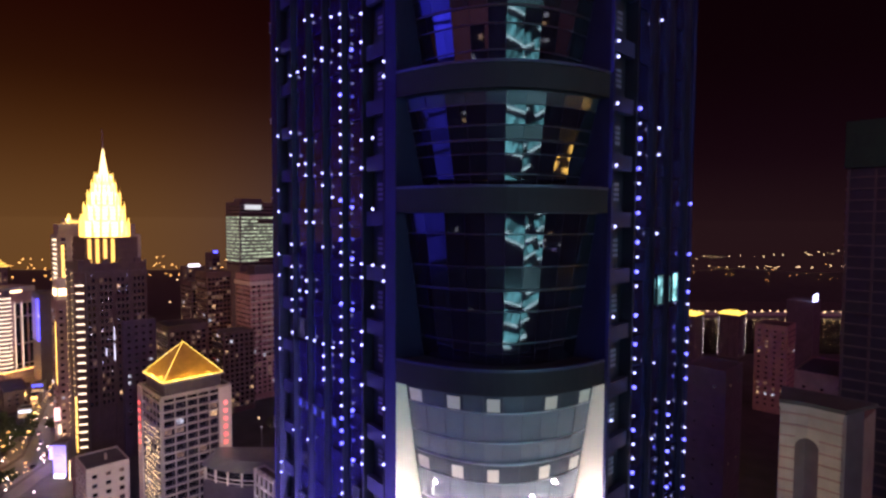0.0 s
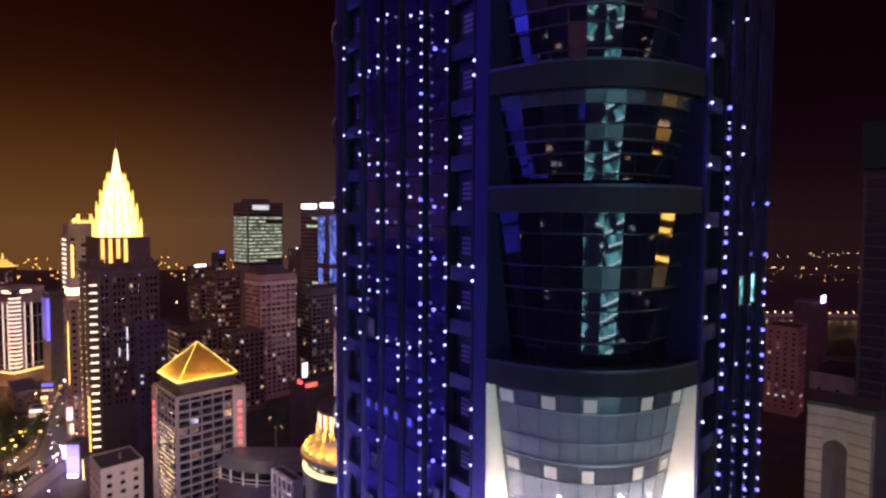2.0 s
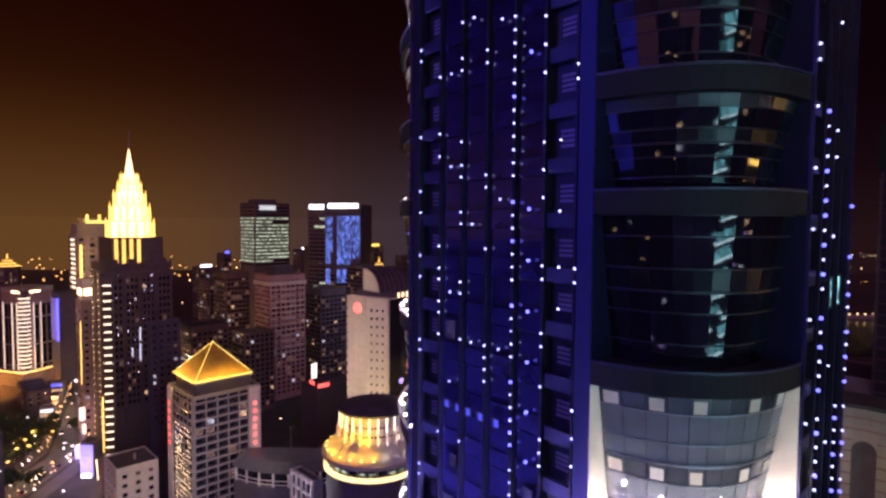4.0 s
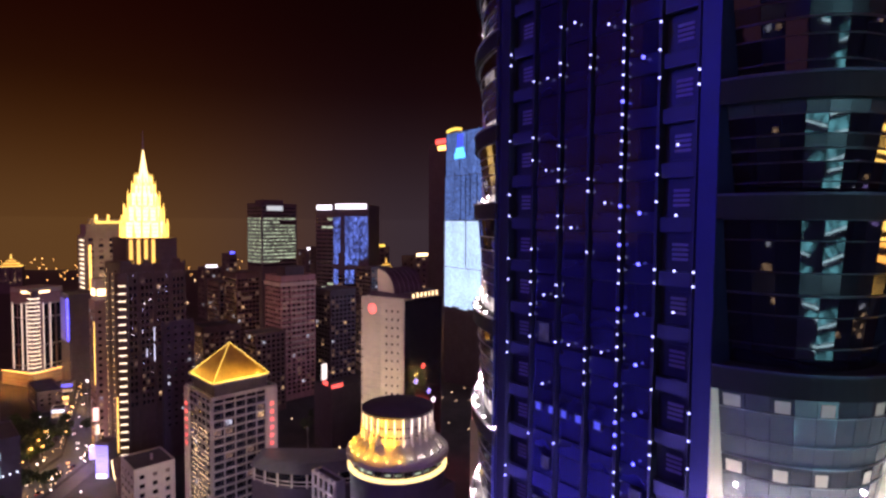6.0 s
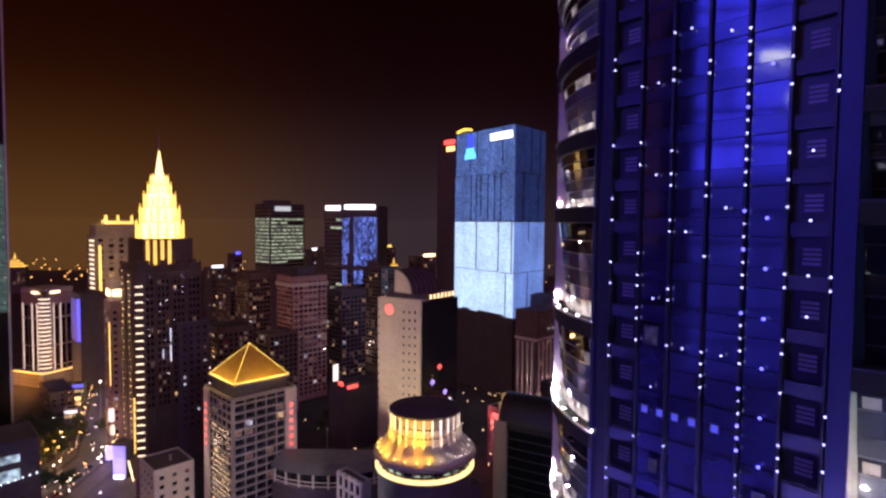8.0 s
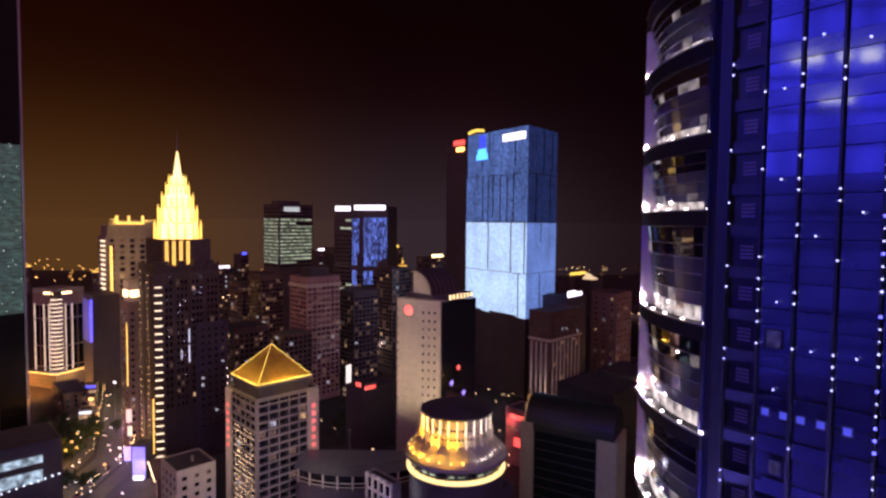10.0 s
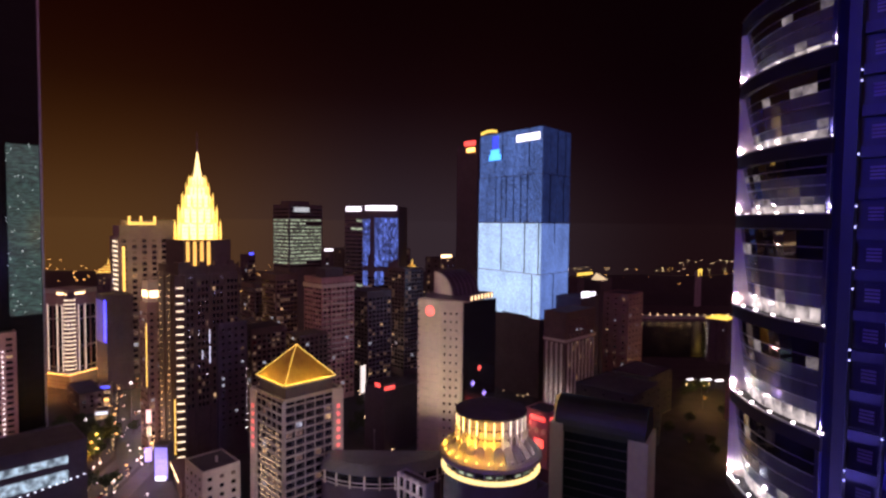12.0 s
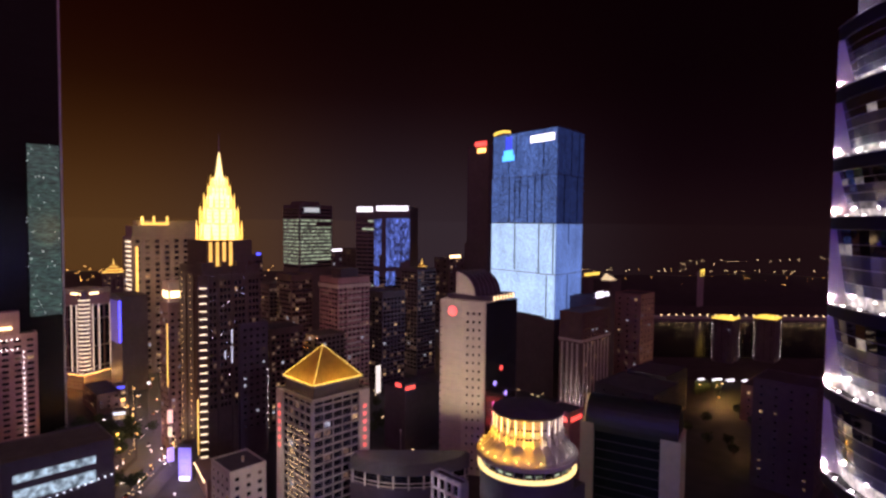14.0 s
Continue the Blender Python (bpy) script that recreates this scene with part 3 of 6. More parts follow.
class Bay:
    """A curved bay between two white fins: bands at the levels, leaning panes between."""

    def __init__(self, name, m, width, bulge, label, fin, lip, fin_right=None):
        self.w, self.b, self.fin, self.lip, self.fin_right = width, bulge, fin, lip, fin_right
        self.ob = part(name, boxes((1.5, width - 1.5, 2.2, 2.5, Z_LOW, Z_HIGH)), M_DARK, tower, label, m)

    def arc(self, u, bulge):
        return -bulge * (1 - u * u)

    def at(self, u, q, z, back=0.0):
        half = self.w / 2 - (1.9 - 1.25 * q)
        return Vector((self.w / 2 + u * half, self.arc(u, self.b * 0.92) + 1.25 - 0.95 * q + back, z))

    def band(self, z1, h=1.6):
        bm = bmesh.new()
        pts = [(self.w / 2 * (1 + u), self.arc(u, self.b) - 0.05) for u in np.linspace(-1, 1, 21)]
        add_prism(bm, pts + [(self.w - 0.2, 2.0), (0.2, 2.0)], z1 - h, z1)
        part("band", bm, M_BAND, self.ob, "smooth grey metal band")
        bm = bmesh.new()
        add_prism(bm, [(x, y - 0.12) for x, y in pts] + [(x, y + 0.2) for x, y in pts[::-1]], z1, z1 + 0.16)
        part("band_lip", bm, self.lip, self.ob)

    def slab(self, u0, u1, z0, z1, zb, zt, mat, name="pane", back=0.0, thick=0.07):
        bm = bmesh.new()
        q0, q1 = (z0 - zb) / (zt - zb), (z1 - zb) / (zt - zb)
        f = [self.at(u0, q0, z0, back), self.at(u1, q0, z0, back), self.at(u1, q1, z1, back), self.at(u0, q1, z1, back)]
        tx, tz = rng.uniform(-0.004, 0.004), rng.uniform(-0.004, 0.004)
        for p, sx, sz in zip(f, (-1, 1, 1, -1), (-1, -1, 1, 1)):
            p.y += tx * sx + tz * sz
        nrm = (f[1] - f[0]).cross(f[2] - f[0])
        f[3].y = f[0].y - (nrm.x * (f[3].x - f[0].x) + nrm.z * (f[3].z - f[0].z)) / nrm.y
        v = [bm.verts.new(p) for p in f] + [bm.verts.new(p + Vector((0, thick, 0))) for p in f]
        for q in ((0, 1, 2, 3), (7, 6, 5, 4), (0, 4, 5, 1), (1, 5, 6, 2), (2, 6, 7, 3), (3, 7, 4, 0)):
            bm.faces.new([v[i] for i in q])
        return part(name, bm, mat, self.ob)

    def rail(self, segs, z, half, out, zb, zt, mat):
        """A bent rail along the panes."""
        bm = bmesh.new()
        q = (z - zb) / (zt - zb)
        rows = []
        for i in range(segs + 1):
            u = -1 + 2 * i / segs
            rows.append([bm.verts.new(self.at(u, q, z + dz, dy)) for dz, dy in ((-half, -out), (half, -out), (half, 0.05), (-half, 0.05))])
        for a, b in zip(rows, rows[1:]):
            for k in range(4):
                bm.faces.new((a[k], a[(k + 1) % 4], b[(k + 1) % 4], b[k]))
        bm.faces.new(rows[0])
        bm.faces.new(rows[-1][::-1])
        part("transom", bm, mat, self.ob)

    def module(self, zb, zt, chooser, segs=10, edge=M_METAL, cuts=(0.0, 0.3, 0.72, 1.0)):
        """zb: top of the band below; zt: underside of the band above; cuts: rows of panes in a storey."""
        n = max(2, round((zt - zb) / STOREY - 0.2))
        for k in range(n):
            z0, h = zb + (zt - zb) * k / n, (zt - zb) / n
            for j, (c0, c1) in enumerate(zip(cuts, cuts[1:])):
                za, zc = z0 + h * c0, z0 + h * c1
                for i in range(segs):
                    u0, u1 = -1 + 2 * i / segs + 0.002, -1 + 2 * (i + 1) / segs - 0.002
                    self.slab(u0, u1, za + 0.04, zc - 0.04, zb, zt, chooser(k, i, j, n))
                self.rail(segs, zc, 0.07 if c1 == 1.0 else 0.04, 0.13 if c1 == 1.0 else 0.08, zb, zt, edge)
        for side in (-1, 1):
            bm = bmesh.new()
            x = 0.0 if side < 0 else self.w
            a, b = self.at(side, 0, zb), self.at(side, 1, zt)
            f = [Vector((x, -0.05, zb)), a, b, Vector((x, -0.05, zt))]
            back = Vector((0, 0.25, 0))
            v = [bm.verts.new(p) for p in f] + [bm.verts.new(p + back) for p in f]
            for q in ((0, 1, 2, 3), (7, 6, 5, 4), (0, 4, 5, 1), (1, 5, 6, 2), (2, 6, 7, 3), (3, 7, 4, 0)):
                bm.faces.new([v[i] for i in q])
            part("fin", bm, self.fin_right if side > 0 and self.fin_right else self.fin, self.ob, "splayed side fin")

    def flood(self, u, z, watts, color=WHITE, size=0.28, out=0.9):
        p = Vector((self.w / 2 * (1 + u), self.arc(u, self.b) + 0.35, z + 0.22))
        part("flood_lamp", boxes((p.x - size, p.x + size, p.y - 0.16, p.y + 0.16, z + 0.15, z + 0.15 + size)), G_WHITE, self.ob, "white flood lamp")
        if watts:
            lamp("flood_light", self.ob.matrix_basis @ Vector((p.x, p.y - out, z + 0.9)) + BASE, watts, color, 0.15)


# front fin and lip start from dark copies, coloured as if unlit
front = Bay("front_bay", frame_at((-2.7, 39.1), (14.7, -0.1)), 14.7, 3.1, "curved dark glass bay between splayed fins", M_FIN_SHADE, M_SLAB)
west = Bay("side_bay", frame_at((-16.9, 74.6), (0.2, -18.0)), 18.0, 1.5, "curved bay with lit office storeys", M_FIN_PALE, M_METAL, M_PILASTER)


part("corner_pilaster", boxes((0, 2.0, -0.1, 1.2, Z_LOW, Z_HIGH)), M_PILASTER, tower, "dark blue metal pilaster", frame_at((-16.5, 57.55), (0.35, -1.9)))


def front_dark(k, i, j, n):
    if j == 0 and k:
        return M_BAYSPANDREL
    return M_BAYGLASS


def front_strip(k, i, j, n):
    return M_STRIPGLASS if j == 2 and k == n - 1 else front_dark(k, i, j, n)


# lit storeys take paler glass, brightness put into the pane colour
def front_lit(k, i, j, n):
    return M_VISION if j == 2 else M_LITPANE


def west_lit(k, i, j, n):
    if k == 0:
        return (L_BAY, L_BAYDIM if rng.random() < 0.22 else M_LITPANE, M_VISION)[j]
    if j == 0:
        return M_VISION
    return L_BAYDIM if j == 1 and rng.random() < 0.2 else M_BAYGLASS


for z in LEVELS:
    front.band(z)
    west.band(z)
for zb, above in zip(LEVELS, LEVELS[1:]):
    # above 125 m, dark copies put shade into fins, panes and rails
    front.fin = M_FIN_PALE if zb < 125 else M_FIN_SHADE
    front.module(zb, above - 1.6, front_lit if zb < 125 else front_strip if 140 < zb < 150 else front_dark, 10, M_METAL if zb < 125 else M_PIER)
    west.module(zb, above - 1.6, west_lit, 9, M_METAL, (0.0, 0.34, 0.62, 1.0))
zb, zt = LEVELS[1], LEVELS[2] - 1.6
for k in range(2):
    for i in (0, 2, 4, 7, 9):
        z0 = zb + (zt - zb) * (k + 0.72) / 2
        u0 = -1 + 0.2 * i + 0.035
        front.slab(u0, u0 + 0.13, z0 + 0.12, z0 + 1.0, zb, zt, L_BLINDDIM if k else L_BLIND, "blind", -0.05, 0.04)
for z in LEVELS[:2]:
    for u, w in ((-0.97, 560), (0.97, 560), (-0.5, 480), (0.0, 480), (0.5, 480)):
        front.flood(u, z, w)
for z in LEVELS:
    for u, w in ((-0.97, 600), (0.97, 380)):
        west.flood(u, z, w * (4.6 if z < 125 else 2.2 if z < 140 else 1.3), size=0.28 if z < 125 else 0.18, out=0.2)
    for u in (-0.6, -0.2, 0.2, 0.6):
        west.flood(u, z, (420 if z < 125 else 150) if u == -0.2 else 0, size=0.14, out=0.2)

# ---- the spired tower with the gold crown ----
rng = random.Random(11)


def lit_bar(w, mat, h=0.5):
    return box_mesh(w, 0.5, h, mat)


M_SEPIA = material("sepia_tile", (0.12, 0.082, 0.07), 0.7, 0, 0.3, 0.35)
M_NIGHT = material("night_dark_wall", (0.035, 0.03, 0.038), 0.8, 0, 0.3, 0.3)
M_UMBER = material("dark_umber_tile", (0.10, 0.068, 0.05), 0.6, 0, 0.3, 0.35)
spire_tower = block("spired_tower", (-206.4, 313.3), 35.0, 35.0, 117.0, M_UMBER, "tall brown tower with a glowing gold stepped crown and spire", "skyscraper")
part("crown_base", boxes((3.5, 31.5, 3.5, 31.5, 117, 133.0)), M_UMBER, spire_tower)
for s, w, z1 in ((0.5, 1.0, 119.5), (8.6, 0.8, 117.4), (17.4, 1.0, 118.6), (26.2, 0.8, 117.4), (34.4, 1.0, 119.5)):
    part("pilaster", box_mesh(w, 0.7, z1, M_UMBER), None, spire_tower, m=on_face("r", s, z1 / 2))
for face in "rl":
    part("cornice", box_mesh(35.6, 0.9, 1.4, M_UMBER), None, spire_tower, m=on_face(face, 17.5, 112.5))
for s, z in ((4.4, 118.0), (13.0, 118.0), (21.8, 118.0), (30.6, 118.0)):
    part("roof_turret", boxes((s - 1.6, s + 1.6, 0.4, 3.0, 117, 120.5)), M_UMBER, spire_tower)
# pillars, crown steps, gables and spire emit; floodlighting is put into them
for s in (6.0, 10.0, 14.0, 18.0):
    for face in "r":
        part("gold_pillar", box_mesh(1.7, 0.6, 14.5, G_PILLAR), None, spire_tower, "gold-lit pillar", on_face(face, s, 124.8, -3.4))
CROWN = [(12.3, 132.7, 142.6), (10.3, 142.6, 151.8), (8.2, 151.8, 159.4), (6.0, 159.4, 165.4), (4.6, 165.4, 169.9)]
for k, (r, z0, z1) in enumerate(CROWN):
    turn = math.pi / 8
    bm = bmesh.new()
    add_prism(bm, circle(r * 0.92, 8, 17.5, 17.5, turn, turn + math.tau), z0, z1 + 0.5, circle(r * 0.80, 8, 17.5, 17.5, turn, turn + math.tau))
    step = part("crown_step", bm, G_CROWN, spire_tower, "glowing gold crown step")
    bm = bmesh.new()
    add_prism(bm, circle(r * 1.09, 8, 17.5, 17.5, turn, turn + math.tau), z0 - 0.5, z0 + 0.45)
    for i in range(16):
        a = turn + math.tau * i / 16
        reach = r * 1.04 * (math.cos(turn) if i % 2 else 1.0)
        px, py = 17.5 + reach * math.cos(a), 17.5 + reach * math.sin(a)
        top = z1 - (0.6 if i % 2 else -1.6)
        add_prism(bm, circle(0.3 + r * 0.03, 6, px, py), z0, top - 2.6, circle(0.26 + r * 0.025, 6, px, py))
        add_prism(bm, circle(0.26 + r * 0.025, 6, px, py), top - 2.6, top + 0.6, circle(0.06, 6, px, py))
    for z in np.arange(z0 + 2.4, z1 - 1.0, 2.4):
        add_prism(bm, circle(r * 1.0, 8, 17.5, 17.5, turn, turn + math.tau), z, z + 0.4)
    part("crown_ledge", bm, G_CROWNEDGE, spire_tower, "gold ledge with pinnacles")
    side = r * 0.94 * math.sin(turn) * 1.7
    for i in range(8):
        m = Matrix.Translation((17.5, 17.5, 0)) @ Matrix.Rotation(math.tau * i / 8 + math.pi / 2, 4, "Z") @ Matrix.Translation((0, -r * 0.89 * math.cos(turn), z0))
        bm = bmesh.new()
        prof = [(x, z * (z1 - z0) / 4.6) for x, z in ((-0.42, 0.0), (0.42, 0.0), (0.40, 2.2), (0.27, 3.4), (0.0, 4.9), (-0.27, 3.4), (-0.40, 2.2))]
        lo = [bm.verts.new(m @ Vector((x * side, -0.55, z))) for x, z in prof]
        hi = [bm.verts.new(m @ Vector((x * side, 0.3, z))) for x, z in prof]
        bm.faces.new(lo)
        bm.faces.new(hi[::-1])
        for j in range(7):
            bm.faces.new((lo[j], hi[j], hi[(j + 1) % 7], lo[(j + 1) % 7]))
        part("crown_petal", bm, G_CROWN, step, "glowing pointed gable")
        if k < 4:
            part("gable_window", boxes((-side * 0.1, side * 0.1, -0.68, -0.5, 0.9, 2.9), m=m), G_AMBERDIM, step, "amber arched window")
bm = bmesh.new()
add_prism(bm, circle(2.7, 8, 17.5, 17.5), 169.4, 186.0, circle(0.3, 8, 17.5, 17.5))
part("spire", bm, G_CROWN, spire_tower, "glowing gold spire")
bm = bmesh.new()
add_prism(bm, circle(0.35, 6, 17.5, 17.5), 186, 198, circle(0.1, 6, 17.5, 17.5))
part("mast", bm, M_METAL, spire_tower)
CORNER = Matrix.Translation((0.4, 0.4, 0)) @ Matrix.Rotation(radians(-25), 4, "Z")
part("corner_bay", boxes((-2.9, 2.9, -1.3, 1.5, 0, 113)), M_UMBER, spire_tower, "projecting corner bay", CORNER)
for z in np.arange(8, 110, 4.45):
    part("balcony_light", box_mesh(3.9, 0.5, 0.55, G_STACK), None, spire_tower, "warm white balcony light", CORNER @ Matrix.Translation((0, -1.35, z)))
    part("balcony", box_mesh(5.9, 0.9, 0.7, M_UMBER), None, spire_tower, m=CORNER @ Matrix.Translation((0, -1.3, z - 0.9)))
for s in (12.0, 24.0):
    part("pilaster", box_mesh(0.9, 0.6, 114, M_UMBER), None, spire_tower, m=on_face("l", s, 57))
dots(spire_tower, bead(0.24, G_WARM), [(-0.8, 16.0, z) for z in np.arange(10, 112, 3.9)] + [(-0.8, 29.5, z) for z in np.arange(4, 114, 3.9)])
part("gold_strip", boxes((-3.5, -2.8, -1.9, -1.3, 10, 42)), G_GOLD, spire_tower, "gold light strip", CORNER)
part("cap", boxes((-0.6, 5.5, -0.6, 9.0, 113, 120)), M_UMBER, spire_tower, "stepped corner cap")
var = [(9, window_mesh(1.7, 2.6, M_GLASS, M_UMBER)), (0.4, window_mesh(1.7, 2.6, L_DIM, M_UMBER)), (0.08, window_mesh(1.7, 2.6, L_COOL, M_UMBER)), (0.07, window_mesh(1.7, 2.6, L_WARM, M_UMBER))]
grid(spire_tower, "r", [s + d for s in (4.4, 13.0, 21.8, 30.6) for d in (-2.2, 0.1, 2.4)], np.arange(36.0, 110, 4.0), var, rng, skip=0.05)
specks = [(rng.choice((2.4, 5.2, 10.8, 14.4, 19.4, 23.6)) + rng.uniform(-0.8, 0.8), -0.5, rng.uniform(52, 116)) for _ in range(26)]
dots(spire_tower, bead(0.17, G_COOLSPECK), specks[:18])
dots(spire_tower, bead(0.2, G_WHITE), specks[18:])
wing = block("dark_wing", (-190.0, 326.5), 18.0, 15.0, 82.0, M_DARK, "dark residential wing beside the spired tower", "building")
dots(wing, bead(0.25, G_WHITE), [(17.6, -0.5, z) for z in np.arange(16, 56, 4.6)])
grid(wing, "r", steps(1, 17, 4), np.arange(20, 80, 4.2), [(9, window_mesh(2, 1.8, M_GLASS, M_DARK)), (0.6, window_mesh(2, 1.8, L_COOL, M_DARK)), (0.3, window_mesh(2, 1.8, L_DIM, M_DARK))], rng)

G_STRIP = glow("cool_strip_light", (0.75, 0.85, 1.0), 1.1)
part("cool_strip", boxes((16.6, 17.05, -0.7, -0.2, 60, 70), (16.6, 17.05, -0.7, -0.2, 72, 80)), G_STRIP, spire_tower, "thin cool light strip")
part("cool_strip", boxes((12.4, 12.7, -0.7, -0.2, 63, 68)), G_STRIP, spire_tower, "thin cool light strip")

# ---- the tower with the gold pyramid roof ----
pyr = block("pyramid_roof_tower", (-129.8, 252.0), 33.0, 32.0, 60.5, M_STONE, "pale stone tower with a gold-lit pyramid roof and red sign bars", "tower")
part("attic", boxes((2.6, 29.2, 2.6, 28.5, 60.5, 66.5)), M_DARK, pyr)
part("eave", boxes((1.2, 30.4, 1.2, 29.8, 66.5, 67.6)), M_STONE, pyr)
bm = bmesh.new()
PB = [(1.8, 1.8), (29.6, 1.8), (29.6, 29.0), (1.8, 29.0)]
add_prism(bm, PB, 67.6, 82.6, [(15.6, 15.3), (15.8, 15.3), (15.8, 15.5), (15.6, 15.5)])
part("pyramid_roof", bm, M_GOLDROOF, pyr, "gold-lit tiled pyramid roof")
for x, y in PB[:2] + PB[3:]:
    a, b = Vector((x, y, 67.9)), Vector((15.7, 15.4, 82.9))
    m = Matrix.Translation(a) @ (b - a).to_track_quat("X", "Z").to_matrix().to_4x4()
    part("ridge_light", boxes((0, (b - a).length, -0.1, 0.1, -0.1, 0.14), m=m), G_YELLOW, pyr, "thin gold ridge light")
part("eave_light", boxes((1.6, 29.4, 1.0, 1.2, 67.6, 67.95), (1.0, 1.2, 1.6, 29.0, 67.6, 67.95)), G_YELLOW, pyr, "gold eave light")
for i, (lx, ly) in enumerate(((8, 0.3), (15, 0.3), (23, 0.3), (0.3, 8), (0.3, 15), (0.3, 23))):
    lamp("roof_light", pyr.matrix_basis @ Vector((lx, ly, 69.0)), 2000, GOLD, 0.3)
# frame of piers and slab edges round recessed glazing
for face, ln in (("r", 33.0), ("l", 32.0)):
    part("glazing", box_mesh(ln - 8.0, 0.12, 59.0, M_GLASS), None, pyr, m=on_face(face, (ln - 6) / 2 + 0.4, 30.3))
    for s in steps(0.2, ln - 6.2, 5):
        part("pier", box_mesh(0.6, 0.4, 60.0, M_STONE), None, pyr, m=on_face(face, s - 2.2, 30.2))
    for z in np.arange(2, 62, 4.0):
        part("slab_edge", box_mesh(ln - 7.0, 0.45, 0.9, M_STONE), None, pyr, m=on_face(face, (ln - 6) / 2, z))
    part("corner_pier", box_mesh(6.2, 0.8, 61.0, M_CREAM), None, pyr, "plain pale corner pier", on_face(face, ln - 3.2, 30.2))
    for i in range(6):
        part("sign_mark", boxes((-0.85, 0.85, -0.2, 0, 0.55, 0.85), (-0.95, 0.95, -0.2, 0, -0.15, 0.15), (-0.85, 0.85, -0.2, 0, -0.85, -0.55), (-0.55, -0.25, -0.22, -0.02, -0.8, 0.8), (0.35, 0.65, -0.22, -0.02, -0.8, 0.8)), G_RED, pyr, "red sign mark of plain bars", on_face(face, ln - 3.2, 52.5 - 4.0 * i, 0.85))
    var = [(7, window_mesh(3.7, 2.9, M_GLASS, M_DARK)), (1.4, window_mesh(3.7, 2.9, L_DIM, M_DARK)), (0.5, window_mesh(3.7, 2.9, L_WARM, M_DARK)), (0.2, window_mesh(3.7, 2.9, L_COOL, M_DARK))]
    grid(pyr, face, [s for s in steps(0.2, ln - 6.2, 5)], np.arange(4.2, 60, 4.0), var, rng, out=0.14)
dots(pyr, bead(0.19, G_WARM), [(-0.7, s + rng.uniform(-0.15, 0.15), 3 + 2.45 * k) for s in (3.2, 5.4, 7.6, 9.8, 12.0, 14.2, 16.4, 18.6, 20.8) for k in range(18) if rng.random() < 0.8])

# ---- the drum-roofed building ----
drum = thing("drum_building", pose(-38.6, 197, 0), "round building with a gold-lit drum roof and a glowing ring", "building")
bm = bmesh.new()
add_lathe(bm, [(17.0, 0), (17.0, 55.6), (17.6, 55.8), (17.6, 56.6)])
part("body", bm, M_DARK, drum)
bm = bmesh.new()
add_lathe(bm, [(17.5, 56.7), (17.9, 56.9), (17.9, 57.6), (17.5, 57.9)], 64)
part("light_ring", bm, G_RING, drum, "glowing yellow ring")
bm = bmesh.new()
add_lathe(bm, [(16.4, 57.9), (16.4, 61.0)], 48)
part("ring_glazing", bm, M_GLASS, drum)
for i in range(30):
    a = math.tau * i / 30
    part("ring_post", box_mesh(0.35, 0.4, 2.9, M_METAL), None, drum, m=Matrix.Rotation(a, 4, "Z") @ Matrix.Translation((0, -16.4, 59.4)))
    if i % 3 != 1:
        part("ring_lamp", box_mesh(2.2, 0.15, 0.7, L_OFFICE), None, drum, m=Matrix.Rotation(a + 0.1, 4, "Z") @ Matrix.Translation((0, -16.4, 59.2)))
bm = bmesh.new()
add_lathe(bm, [(16.6, 60.8), (18.3, 61.0), (18.5, 61.6), (18.4, 62.6), (17.6, 63.0), (12.9, 67.6), (12.6, 67.8)], 64)
skirt = part("skirt_roof", bm, M_STONE, drum, "sloping pale skirt roof")
bm = bmesh.new()
add_lathe(bm, [(12.6, 67.6), (11.7, 71.0), (11.3, 76.4), (11.2, 76.6)], 64)
drum_wall = part("drum_wall", bm, M_STONE, drum)
bm = bmesh.new()
add_lathe(bm, [(11.2, 76.5), (12.9, 76.7), (12.9, 77.4), (8.0, 78.3), (2.0, 78.9)], 48)
part("drum_roof", bm, M_ROOF, drum)
RIBS = 26
for i in range(RIBS):
    a = math.tau * i / RIBS
    rot = Matrix.Rotation(a, 4, "Z")
    part("rib", boxes((-0.26, 0.26, -12.5, -11.2, 71.0, 77.0), (-0.26, 0.26, -13.3, -11.8, 67.2, 71.0)), M_CREAM, drum_wall, m=rot)
    # emissive strip stands in for lamplight on the rib's face
    part("rib_light", boxes((-0.17, 0.17, -12.6, -12.5, 71.6, 76.8)), G_RIB, drum_wall, "rib face with white light put into its glow", rot)
    part("skirt_rib", boxes((-0.14, 0.14, -2.4, 2.4, 0, 0.3)), M_STONE, skirt, m=Matrix.Rotation(a, 4, "Z") @ Matrix.Translation((0, -15.2, 65.2)) @ Matrix.Rotation(radians(44.4), 4, "X"))
    for da in (-0.055, 0.055):
        for z in (70.0, 73.0):
            part("drum_window", window_mesh(0.95, 0.75, M_GLASS, M_STONE), None, drum_wall, m=Matrix.Rotation(a + math.pi / RIBS + da, 4, "Z") @ Matrix.Translation((0, -12.0 if z < 71 else -11.55, z)))
